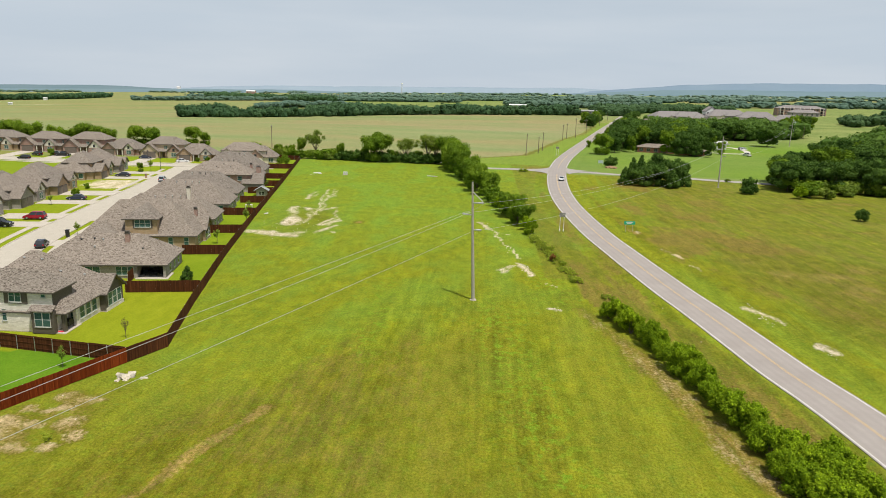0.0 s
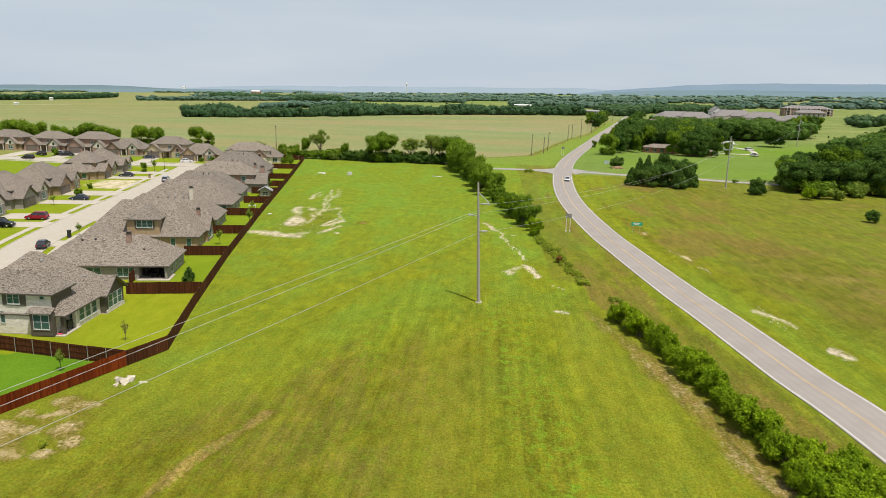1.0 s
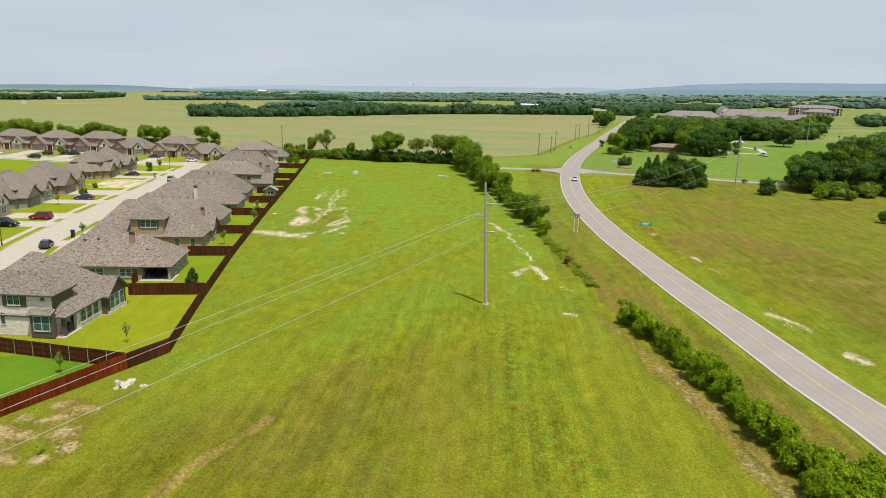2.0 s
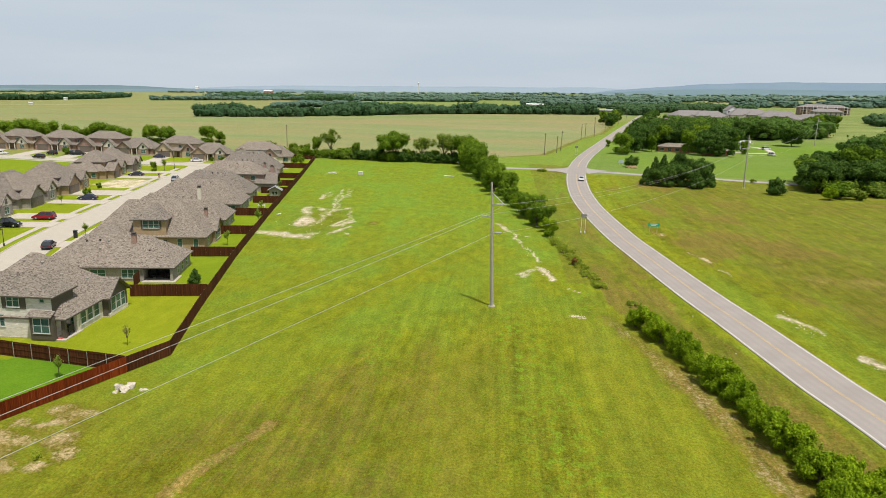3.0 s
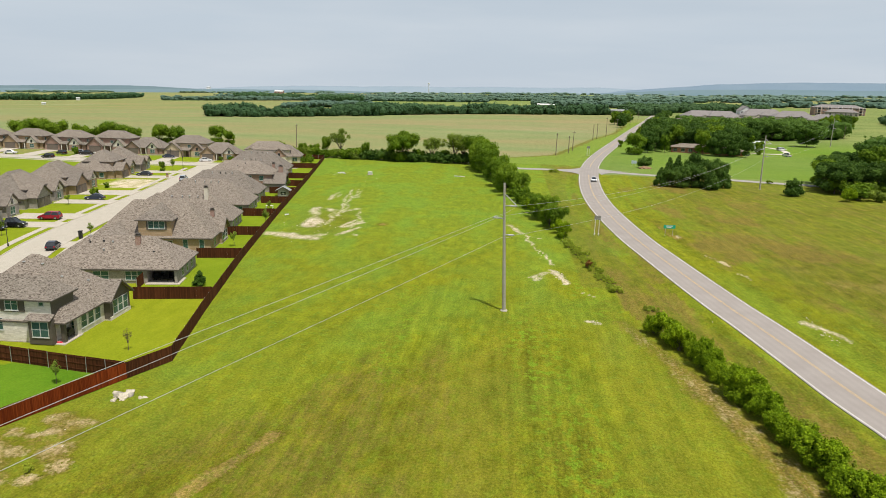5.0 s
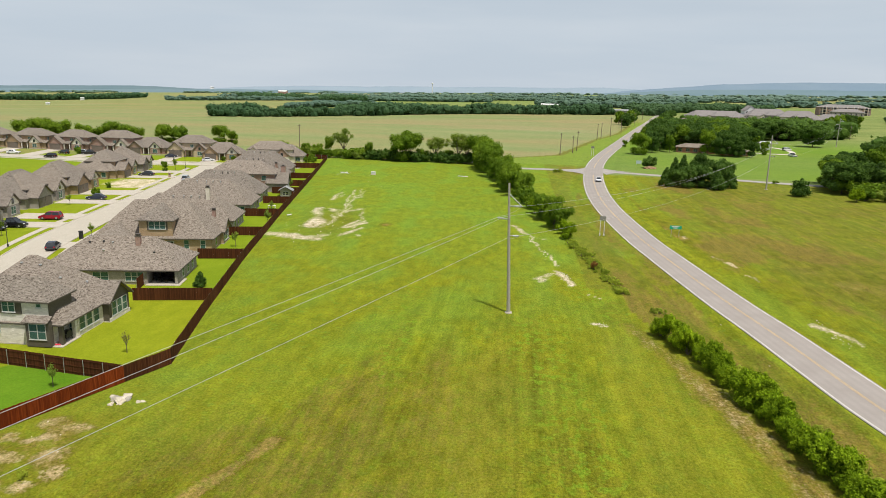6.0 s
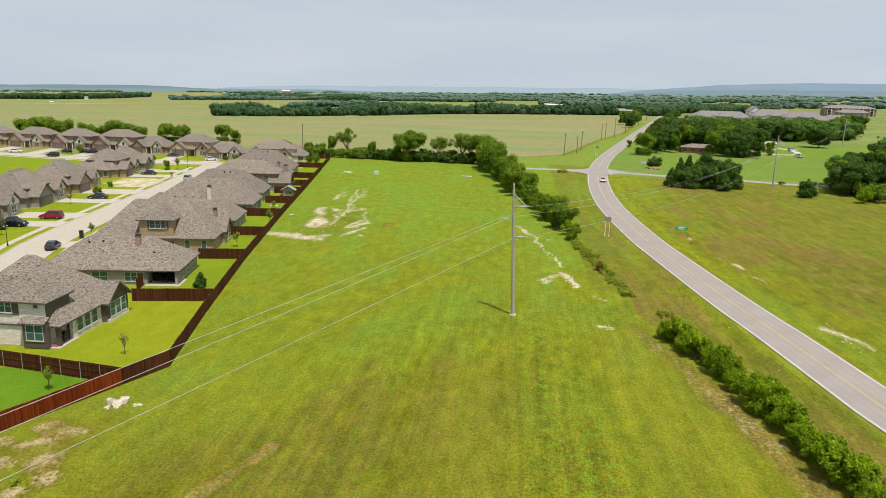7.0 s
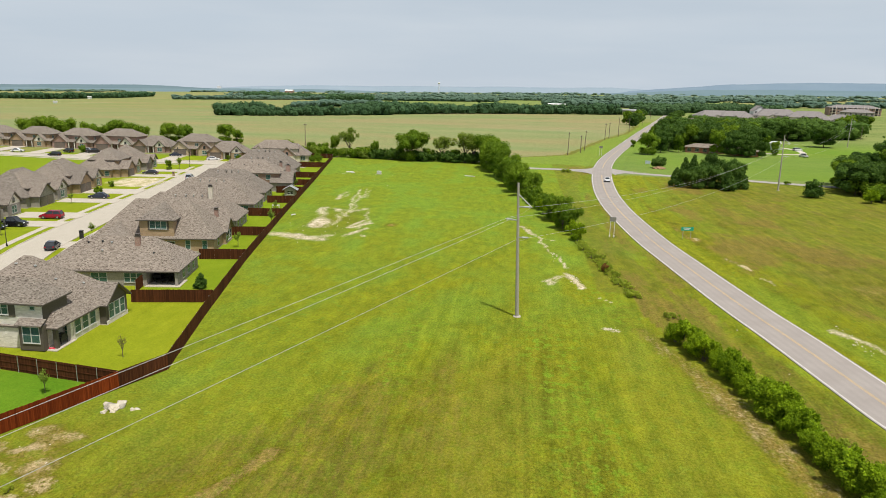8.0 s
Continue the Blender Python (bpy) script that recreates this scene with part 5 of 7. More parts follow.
def lot_house(y, wide, long, wall, tint, top=2.6, tall=False, chim=None, turn=0.0, back=-10.0):
    """The plainer houses further up the row: hip roofs over two or three blocks."""
    blocks = [
        (-long, 0.0, 0.0, wide, 0, top, "hip", 0.84, wall),
        (-long - 1.5, 2.0, -long * 0.45, wide + 1.6, 0, top, "hip", 0.68, wall),
        (-long * 0.75, -1.2, -long * 0.3, wide * 0.5, 0, top, "hip", 0.62, wall),
    ]
    if tall:
        blocks.append((-long * 0.9, 1.0, -long * 0.35, wide - 1.0, 0, 5.1, "hip", 0.62, wall))
    r = house(at_estate(back, y, turn), "single-storey " + tint + " brick house with brown shingle roof" if not tall else "two-storey " + tint + " brick house with brown shingle roof", blocks, "houses along the back fence")
    for k in range(3):
        window(r, 0.02, wide * (0.2 + 0.3 * k), 0.6, 90, 1.0, 1.4, 1)
    window(r, -2.2, -0.02, 0.6, 0, 2.0, 1.3, 2)
    window(r, -long * 0.45, -1.22, 0.6, 0, 1.4, 1.3, 2)
    if chim:
        chimney(r, chim[0], chim[1], 2.8, chim[2], chim[3], 0.75)
    zr = top + (wide + 0.9) / 2 * 0.84
    vents(r, [(-long * f, wide / 2 - 1.0, zr - 0.8) for f in (0.35, 0.43, 0.5, 0.6)])
    return r


lot_house(69.6, 10.4, 21.5, BRICK_GREY, "grey", 2.5, chim=(-5.8, 4.2, 8.4, BRICK_CREAM), back=-10.0)
lot_house(88.4, 11.4, 21.5, BRICK_GREY, "grey", 2.6, back=-10.2)
lot_house(105.6, 11.4, 20.5, BRICK_GREY, "grey", 2.6, back=-11.0)


def wide_house():
    """Two storeys with one long straight eave, and a gabled bay towards the garden."""
    r = house(at_estate(-10.2, 124.4), "two-storey rose brick house with a long straight eave", [
        (-18.6, 0.0, 0.0, 9.6, 0, 5.1, "hip", 0.62, BRICK_ROSE),
        (-23.0, 1.5, -16.0, 11.0, 0, 2.7, "hip", 0.7, BRICK_ROSE),
        (-2.0, -1.2, 3.4, 5.2, 0, 2.7, "gx", 0.75, BRICK_GREY),
    ], "houses along the back fence")
    for k in range(3):
        window(r, -3.0 - 3.4 * k, -0.02, 3.2, 0, 1.2, 1.2, 1)
    for k in range(2):
        window(r, 3.42, 0.4 + 2.6 * k, 0.6, 90, 1.2, 1.5, 1)
    chimney(r, 1.6, 5.9, 0.1, 6.6, BRICK_ROSE, 1.2)
    vents(r, [(-6, 2.6, 6.8), (-10, 2.6, 6.8), (-14, 2.8, 6.9), (-8, 3.6, 7.5)])


wide_house()
lot_house(140.0, 11.2, 20.5, BRICK_GREY, "grey", 2.6, chim=(-3.0, 2.0, 6.0, BRICK_ROSE), back=-9.5)
lot_house(157.0, 12.0, 20.5, BRICK_ROSE, "rose", 2.7, back=-10.5)


def street_house(y, wide, wall, tint, tall=0.0, doors=2):
    """West of the street: the front with garage, gable and porch looks east."""
    w = wide
    blocks = [
        (-15.0, 0.0, -2.0, w, 0, 2.7, "hip", 0.78, wall),
        (-12.0, -1.5, -4.0, w * 0.55, 0, 2.7, "hip", 0.75, wall),
        (-7.0, w * 0.08, 0.0, w * 0.45, 0, 2.7, "gx", 0.68, wall),
        (-6.0, w * 0.62, -0.6, w * 0.88, 0, 2.9, "gx", 0.82, wall),
    ]
    if tall:
        blocks.append((-11.5, w * 0.15, -3.0, w * 0.8, 0, tall, "hip", 0.7, wall))
    r = house(at_estate(-59.5, y), "brown brick house with steep gables and garage doors", blocks, "houses across the street")
    gw = w * 0.45 - w * 0.08
    if doors == 2:
        garage_door(r, 0.02, w * 0.08 + gw * 0.27, 90, gw * 0.4)
        garage_door(r, 0.02, w * 0.08 + gw * 0.73, 90, gw * 0.4)
    else:
        garage_door(r, 0.02, w * 0.265, 90, gw * 0.8)
    front_door(r, -1.98, w * 0.53, 90)
    window(r, -0.58, w * 0.75, 0.6, 90, 1.8, 1.5, 2)
    window(r, -5.0, -1.52, 0.7, 0, 1.2, 1.3, 1)
    yc, half = w * 0.75, w * 0.13
    bm = bmesh.new()
    ring = [(-half * 0.92, 2.5), (half * 0.92, 2.5), (half * 0.92, 2.85), (0, 2.85 + half * 0.78), (-half * 0.92, 2.85)]
    lo = [bm.verts.new((-0.62, yc + u, z)) for u, z in ring]
    hi = [bm.verts.new((-0.545, yc + u, z)) for u, z in ring]
    bm.faces.new(lo[::-1])
    bm.faces.new(hi)
    for k in range(5):
        bm.faces.new((lo[k], lo[(k + 1) % 5], hi[(k + 1) % 5], hi[k]))
    bmesh.ops.recalc_face_normals(bm, faces=bm.faces)
    face = part("gable_face", bm, STONE_WHITE, r, "pale stone gable face")
    bm = bmesh.new()
    arch = [(-0.5, 2.75), (0.5, 2.75), (0.5, 3.5)] + [(0.5 * math.cos(q), 3.5 + 0.45 * math.sin(q)) for q in (0.6, 1.2, 1.57, 1.94, 2.54)] + [(-0.5, 3.5)]
    lo = [bm.verts.new((-0.56, yc + u, z)) for u, z in arch]
    hi = [bm.verts.new((-0.525, yc + u, z)) for u, z in arch]
    bm.faces.new(hi)
    for k in range(len(arch)):
        bm.faces.new((lo[k], lo[(k + 1) % len(arch)], hi[(k + 1) % len(arch)], hi[k]))
    bmesh.ops.recalc_face_normals(bm, faces=bm.faces)
    part("arched_window", bm, PANE_DARK, face, "dark arched window")
    part("porch_post", boxed(-0.9, w * 0.50, 0, -0.55, w * 0.53, 2.6), wall, r)
    vents(r, [(-9, w / 2 - 1.5, 5.6), (-7, w / 2 - 2, 5.4), (-11, w / 2 + 1, 5.8)])
    return r


street_house(68, 20, BRICK_GREY, "grey")
street_house(91, 19, BRICK_GREY, "grey", 4.4)
street_house(112, 19, BRICK_TAN, "tan", 4.6)
street_house(145, 16, BRICK_TAN, "tan", 5.2, 1)
street_house(162, 14, BRICK_GREY, "grey", 0, 1)


def cross_house(x, y, wide, wall, tint, tall=0.0, turn=0.0, deep=12.0):
    """North of the cross street: the front looks south."""
    w = wide
    blocks = [
        (0.0, 2.0, w, deep, 0, 2.8, "hip", 0.72, wall),
        (w * 0.05, 0.0, w * 0.42, 7.0, 0, 2.8, "gy", 0.85, wall),
        (w * 0.62, 0.8, w * 0.9, 7.0, 0, 3.0, "gy", 0.95, wall),
    ]
    if tall:
        blocks.append((w * 0.12, 3.0, w * 0.95, deep - 0.6, 0, tall, "hip", 0.62, wall))
    r = house(at_estate(x, y, turn), ("two-storey " if tall else "single-storey ") + tint + " brick house facing a street", blocks, "houses beyond the cross street")
    garage_door(r, w * 0.235, -0.02, 0, w * 0.26)
    front_door(r, w * 0.52, 1.98, 0)
    window(r, w * 0.76, 0.78, 0.7, 0, 1.8, 1.4, 2)
    window(r, w + 0.02, 5.0, 0.7, 90, 1.2, 1.3, 1)
    stone = STONE_WHITE if wall in (BRICK_TAN, BRICK_ROSE) else BRICK_ROSE
    half = w * 0.14
    bm = bmesh.new()
    hull_prism(bm, [(w * 0.76 - half * 0.9, 2.5), (w * 0.76 + half * 0.9, 2.5), (w * 0.76 + half * 0.9, 2.95), (w * 0.76, 2.95 + half * 0.9), (w * 0.76 - half * 0.9, 2.95)], 0.72, 0.82)
    bmesh.ops.recalc_face_normals(bm, faces=bm.faces)
    face = part("gable_face", bm, stone, r, "contrasting gable face")
    part("gable_window", boxed(w * 0.76 - 0.45, 0.69, 2.7, w * 0.76 + 0.45, 0.75, 3.9, 0.02), PANE_DARK, face)
    part("porch_roof", boxed(w * 0.43, 0.2, 2.62, w * 0.61, 2.0, 2.8, 0.02), SHINGLE, r)
    for px in (w * 0.45, w * 0.59):
        part("porch_post", boxed(px - 0.14, 0.3, 0, px + 0.14, 0.58, 2.62, 0.01), stone, r)
    part("soldier_course", boxed(w * 0.08, -0.05, 2.3, w * 0.39, -0.004, 2.6), TRIM, r)
    if tall:
        for f in (0.3, 0.55, 0.8):
            window(r, w * f, 2.98, 3.4, 0, 1.2, 1.3, 2)
        window(r, w * 0.95 + 0.02, 5.0, 3.4, 90, 0.9, 1.3, 1)
        window(r, w * 0.95 + 0.02, 8.0, 3.4, 90, 0.9, 1.3, 1)
    return r


cross_house(-196, 247, 17, BRICK_TAN, "tan", 0, -12)
cross_house(-178, 243, 18, BRICK_GREY, "grey", 5.4, -12)
cross_house(-160, 239, 18, BRICK_TAN, "tan", 5.4, -12)
cross_house(-141, 235, 18, BRICK_TAN, "tan", 5.5, -12)
cross_house(-122, 231, 18, BRICK_ROSE, "rose", 5.5, -12)
cross_house(-103, 226, 19, BRICK_ROSE, "rose", 6.0, -12)
cross_house(-85, 220, 15, BRICK_ROSE, "rose", 0, -8)
cross_house(-67.5, 212, 18, BRICK_BUFF, "buff", 5.6, -4)
cross_house(-50.5, 201, 15, BRICK_TAN, "tan", 0, 2)
cross_house(-34, 193.5, 20, BRICK_CREAM, "cream", 5.2, 4, 12)
lot_house(200, 9, 12, BRICK_CREAM, "cream", 2.6, back=-11.5)

# ---- fences ----


def picket_panel(length, material, height=1.83):
    """Upright boards with narrow grooves between them, rails behind and a cap, as one skin."""
    bm = bmesh.new()
    n = max(1, int(round(length / 0.15)))
    w = length / n
    front = []
    for k in range(n):
        h = height + random.uniform(-0.02, 0.02)
        o = random.uniform(-0.006, 0.006)
        for x, y in ((k * w + 0.004, 0.006), (k * w + 0.006, -0.012 + o), ((k + 1) * w - 0.006, -0.012 + o), ((k + 1) * w - 0.004, 0.006)):
            front.append((x, y, h))
    lo = [bm.verts.new((x, y, 0.04)) for x, y, h in front]
    hi = [bm.verts.new((x, y, h)) for x, y, h in front]
    bl = [bm.verts.new((x, 0.02, 0.04)) for x, y, h in front]
    bh = [bm.verts.new((x, 0.02, h)) for x, y, h in front]
    for k in range(len(front) - 1):
        bm.faces.new((lo[k], lo[k + 1], hi[k + 1], hi[k]))
        bm.faces.new((bl[k + 1], bl[k], bh[k], bh[k + 1]))
        bm.faces.new((hi[k], hi[k + 1], bh[k + 1], bh[k]))
    me = bpy.data.meshes.new("panel")
    bm.to_mesh(me)
    bm.free()
    me.materials.append(material)
    return me


def rail_mesh(length, material):
    bm = boxed(0, 0.022, 0, length, 0.06, 0.09)
    me = bpy.data.meshes.new("rail")
    bm.to_mesh(me)
    bm.free()
    me.materials.append(material)
    return me


def post_mesh(height=1.80):
    bm = bmesh.new()
    tube(bm, (0, 0.09, -0.2), (0, 0.09, height), 0.035, 0.035, 8)
    me = bpy.data.meshes.new("post")
    bm.to_mesh(me)
    bm.free()
    me.materials.append(GALV)
    return me


PANELS = [picket_panel(2.4, FENCE_SHADED) for _ in range(3)]
PANELS_LIT = [picket_panel(2.4, FENCE_LIT) for _ in range(3)]
RAIL, RAIL_LIT = rail_mesh(2.4, FENCE_SHADED), rail_mesh(2.4, FENCE_LIT)
POST = post_mesh()


def fence(points, label, lit=False):
    """A stained board fence along plan points: panels of about 2.4 m between posts."""
    x0, y0 = points[0]
    root = base("fence", pose(x0, y0, 0), label, "fence", "garden fences")
    for (ax, ay), (bx, by) in zip(points, points[1:]):
        length = math.hypot(bx - ax, by - ay)
        n = max(1, round(length / 2.4))
        turn = math.degrees(math.atan2(by - ay, bx - ax))
        for k in range(n):
            f = k / n
            m = pose(ax + (bx - ax) * f - x0, ay + (by - ay) * f - y0, random.uniform(-0.03, 0.02), 0, 0, turn)
            p = new("panel", random.choice(PANELS_LIT if lit else PANELS))
            p.parent = root
            p.matrix_basis = m @ Matrix.Diagonal((length / n / 2.4, 1, 1, 1))
            for z in (0.3, 0.95, 1.6):
                q = new("rail", RAIL_LIT if lit else RAIL)
                q.parent = p
                q.matrix_basis = pose(0, 0, z)
            q = new("post", POST)
            q.parent = root
            q.matrix_basis = m
    return root


# the near run wears the sunlit stain, the long run the shaded one
fence([(-49.5, 45.5), (-44.6, 55.4), (-38.75, 68.2)], "red-brown stained board fence beside rough grass, sunlight in its colour", True)
fence([(-38.75, 68.2), (-36.4, 73.4), (-40.4, 91.0), (-46.3, 119.2), (-53.9, 160.0), (-65.1, 223.6), (-76.1, 283.4)], "long red-brown stained board fence along the field, shade in its colour")


def e2(x, y):
    p = est(x, y)
    return (p.x, p.y)


fence([(-38.85, 68.35), (-55.5, 70.8), (-70, 73.0)], "brown board fence with steel posts between two lawns")
for y, x1 in ((22.4, -13.5), (46.5, -11.0), (65.7, -11.2), (86.6, -11.0), (104.6, -10.0), (121.0, -10.5), (136.0, -10.5), (153.5, -10.5), (182.0, -14.0)):
    xf = -2.4 if y < 40 else -3.0
    fence([e2(x1, y - 0.2), e2(xf - 0.15, y)], "brown stained board fence between two gardens")
fence([e2(-3.3, 213.0), e2(-20, 215)], "brown stained board fence between a garden and the trees")
fence([e2(-14.5, 26.9), e2(-14.6, 30.0)], "short brown board fence beside a covered patio")

# ---- power line ----


def power_pole(m, height=18.1, lean=0.0):
    """A tapered steel pole with three arms on post insulators."""
    root = base("power_pole", m @ pose(0, 0, 0, 0, lean, 0), "tall tapered grey steel power pole with side arms", "power pole", "power poles")
    bm = bmesh.new()
    prev = None
    for z in (-0.3, height * 0.25, height * 0.5, height * 0.75, height):
        r = 0.27 - 0.13 * max(z, 0) / height
        ring = [bm.verts.new((math.cos(k * math.tau / 12) * r, math.sin(k * math.tau / 12) * r, z)) for k in range(12)]
        if prev:
            for k in range(12):
                bm.faces.new((prev[k], prev[(k + 1) % 12], ring[(k + 1) % 12], ring[k]))
        prev = ring
    bm.faces.new(prev)
    part("shaft", bm, POLE_STEEL, root)
    bm = bmesh.new()
    tube(bm, (0, 0, -0.3), (0, 0, 0.16), 0.55, 0.5, 14)
    part("foundation", bm, CONCRETE, root, "round concrete foundation")
    return root


def arm(root, z, reach, turn, brace=0.0):
    c, s = math.cos(radians(turn)), math.sin(radians(turn))
    tip = Vector((c * reach, s * reach, z + 0.12))
    bm = bmesh.new()
    tube(bm, (0, 0, z), tip, 0.10, 0.07, 8)
    a = part("arm", bm, GALV, root)
    bm = bmesh.new()
    for k in range(5):
        q = Vector((0, 0, z)).lerp(tip, 0.45 + 0.1 * k)
        w = Vector((0, 0, z)).lerp(tip, 0.49 + 0.1 * k)
        tube(bm, q, w, 0.15, 0.12, 10)
    part("insulator", bm, CERAMIC, a)
    if brace:
        bm = bmesh.new()
        tube(bm, (0, 0, z + brace), tip, 0.07, 0.06, 8)
        part("brace", bm, GALV, root)
    return root.matrix_world @ tip


def three_arms(root):
    return [arm(root, 15.0, 2.0, -30, 1.7), arm(root, 13.2, 1.7, 160), arm(root, 10.95, 1.6, -30)]


def cable(a, b, sag):
    """A power cable between two points, with a light sag."""
    a, b = Vector(a), Vector(b)
    n = 24
    root = base("power_cable", Matrix.Translation(a), "thin pale aluminium power cable between poles", "cable", "power cables")
    pts = []
    for k in range(n + 1):
        t = k / n
        p = a.lerp(b, t) - a
        p.z -= sag * 4 * t * (1 - t)
        pts.append(p)
    bm = bmesh.new()
    sweep(bm, pts, 0.016)
    part("strand", bm, CABLE, root)


near_pole = power_pole(pose(0, 98, 0), 18.1, -2.4)
bpy.context.view_layer.update()
near_tips = three_arms(near_pole)
east_pole = power_pole(pose(83.1, 243.1, 0), 17.8, -0.8)
bpy.context.view_layer.update()
east_tips = three_arms(east_pole)
power_pole(pose(-43.0, -46.6, 0), 22.5, 0)
far_pole = power_pole(pose(195, 454, land(195, 454)), 17.5, 0.5)
bpy.context.view_layer.update()
far_tips = three_arms(far_pole)
for k in range(3):
    cable(near_tips[k], east_tips[k], 3.0)
    cable(east_tips[k], far_tips[k], 4.5)
# the southern cables end on the shaft; jumpers lead round to the arms
for a, b, sag in (((-1.75, 98.1, 13.55), (-43.05, -46.2, 20.3), 0.11), ((-1.65, 98.0, 13.25), (-43.0, -46.2, 19.7), 0.34), ((-0.55, 97.9, 10.7), (-42.9, -46.2, 18.5), 0.11)):
    cable(a, b, sag)
cable(near_tips[0], (-1.75, 98.1, 13.55), 0.25)
cable(near_tips[2], (-0.55, 97.9, 10.7), 0.2)


def wood_pole(x, y, h, lean):
    root = base("utility_pole", pose(x, y, land(x, y), 0, lean, random.uniform(0, 40)), "weathered brown wooden utility pole", "utility pole", "wooden utility poles")
    bm = bmesh.new()
    tube(bm, (0, 0, -0.3), (0, 0, h), 0.19, 0.13, 9)
    part("shaft", bm, POLE_WOOD, root)
    part("crossarm", boxed(-0.9, -0.06, h - 0.7, 0.9, 0.06, h - 0.56), POLE_WOOD, root)
    bm = bmesh.new()
    for sx in (-0.8, 0.0, 0.8):
        z = h if sx == 0 else h - 0.56
        tube(bm, (sx, 0, z), (sx, 0, z + 0.22), 0.05, 0.04, 6)
    part("insulator", bm, CERAMIC, root)
    return Vector((x, y, land(x, y) + h - 0.4))


row = [wood_pole(x, y, h, l) for x, y, h, l in ((21.4, 340, 10.5, 1), (28.3, 353, 8.5, 0.5), (31.5, 368, 10.0, 2), (51, 452, 10, 1.5), (55, 465, 10, 0.5), (63, 482, 13, 0), (78, 537, 10, -1), (104, 640, 11, 0), (128, 740, 11, 0.5))]
wood_pole(-102.5, 331, 11, 0)
wood_pole(232, 520, 9, 0)

# ---- road signs and small things on the grass ----


def post_sign(x, y, turn, w, h, z, face, back, label, bars=0):
    root = base("road_sign", pose(x, y, 0, 0, 0, turn), label, "road sign")
    for sx in (-w * 0.32, w * 0.32):
        thick = 0.055 if back else 0.03
        bm = boxed(sx - thick, -0.05, -0.2, sx + thick, 0.05, z + h * 0.9)
        part("post", bm, PAINT_WHITE if back else GALV, root)
        if back:
            part("post_foot", boxed(sx - 0.13, -0.3, -0.1, sx + 0.13, 0.3, 0.25, 0.02), PAINT_WHITE, root)
    b = part("board", boxed(-w / 2, -0.08, z, w / 2, -0.055, z + h, 0.008), face, root)
    for k in range(bars):
        zz = z + h * (0.68 - 0.36 * k)
        part("lettering_bar", boxed(-w * (0.34 - 0.1 * k), -0.09, zz - 0.07, w * (0.30 - 0.14 * k), -0.082, zz + 0.09), PAINT_WHITE, b)
    return root


post_sign(19.4, 155.2, -4, 1.35, 0.95, 3.2, SIGN_BACK, True, "dark-backed road sign on two white posts")
post_sign(35.4, 158.0, 6, 2.6, 0.8, 1.5, SIGN_GREEN, False, "green road sign with pale lettering bars on steel posts", 2)
post_sign(37.2, 346, -10, 1.5, 1.0, 3.3, SIGN_BACK, True, "grey-backed road sign on two white posts")
post_sign(52.5, 307, 0, 2.2, 1.3, 0.7, SIGN_PALE, False, "low pale blue board sign on a lawn")


def rock(bm, x, y, r, squash=0.6):
    v = bmesh.ops.create_icosphere(bm, subdivisions=2, radius=r)["verts"]
    s = random.random() * 50
    for p in v:
        k = 0.75 + 0.55 * noise.noise(p.co / r * 1.1 + Vector((s, s, s)))
        p.co = Vector((p.co.x * k * 1.2, p.co.y * k, p.co.z * k * squash))
    bmesh.ops.translate(bm, verts=v, vec=(x, y, r * squash * 0.45))


for dx, dy, r in ((0, 0, 0.75), (-1.1, 0.5, 0.6), (0.9, 0.6, 0.5), (0.2, 1.2, 0.65), (-0.8, -0.9, 0.4), (-1.9, 0.9, 0.4), (0.4, -0.7, 0.35), (2.6, 0.2, 0.35), (3.1, 0.5, 0.3), (-0.4, 0.5, 0.5)):
    bm = bmesh.new()
    rock(bm, 0, 0, r * 0.92)
    ob = part("boulder", bm, ROCK_GREY if r in (0.6, 0.5) else ROCK)
    ob.matrix_world = pose(-36.75 + dx * (0.58 if dx < 2 else 0.68), 63.95 + dy * 0.8, -0.02, 0, 0, random.uniform(0, 360))
    tagged(ob, "pale limestone boulder in a loose pile on grass", "rock", "boulders by the fence")

bm = bmesh.new()
for cx, cy, n, sx, sy in ((1.6, 157, 20, 0.8, 3), (4.2, 148, 14, 0.5, 3), (6.4, 136, 14, 0.5, 4), (9.4, 117.5, 22, 0.6, 3), (12.3, 95.4, 9, 0.6, 0.8), (42.6, 96, 22, 0.5, 4.2), (45.6, 83, 12, 0.5, 2.2), (-43, 150, 40, 5, 14), (-40, 56, 7, 4, 6), (30, 100, 5, 1.5, 12), (-45, 230, 8, 8, 20)):
    for _ in range(n):
        x, y = random.gauss(cx, sx * 0.6), random.gauss(cy, sy * 0.6)
        r = random.uniform(0.05, 0.17)
        q = [bm.verts.new((x + r * random.uniform(0.6, 1.2) * math.cos(a), y + r * random.uniform(0.6, 1.2) * math.sin(a), 0.02)) for a in np.linspace(0, math.tau, 6)[:-1]]
        t = bm.verts.new((x, y, 0.03 + r * 0.6))
        for i in range(5):
            bm.faces.new((q[i], q[(i + 1) % 5], t))
tagged(part("scattered_stones", bm, ROCK), "pale limestone chips scattered over bare soil", "stones", kind="stuff")


def utility_box(x, y, w, h, turn, label):
    root = base("utility_box", pose(x, y, 0, 0, 0, turn), label, "utility box")
    part("plinth", boxed(-w / 2 - 0.15, -0.6, -0.1, w / 2 + 0.15, 0.6, 0.12, 0.02), CONCRETE, root)
    part("cabinet", boxed(-w / 2, -0.45, 0.12, w / 2, 0.45, h, 0.04), PAINT_WHITE, root)
    part("door", boxed(-w / 2 + 0.08, -0.48, 0.2, w / 2 - 0.08, -0.45, h - 0.08, 0.01), WHITE_TRIM, root)


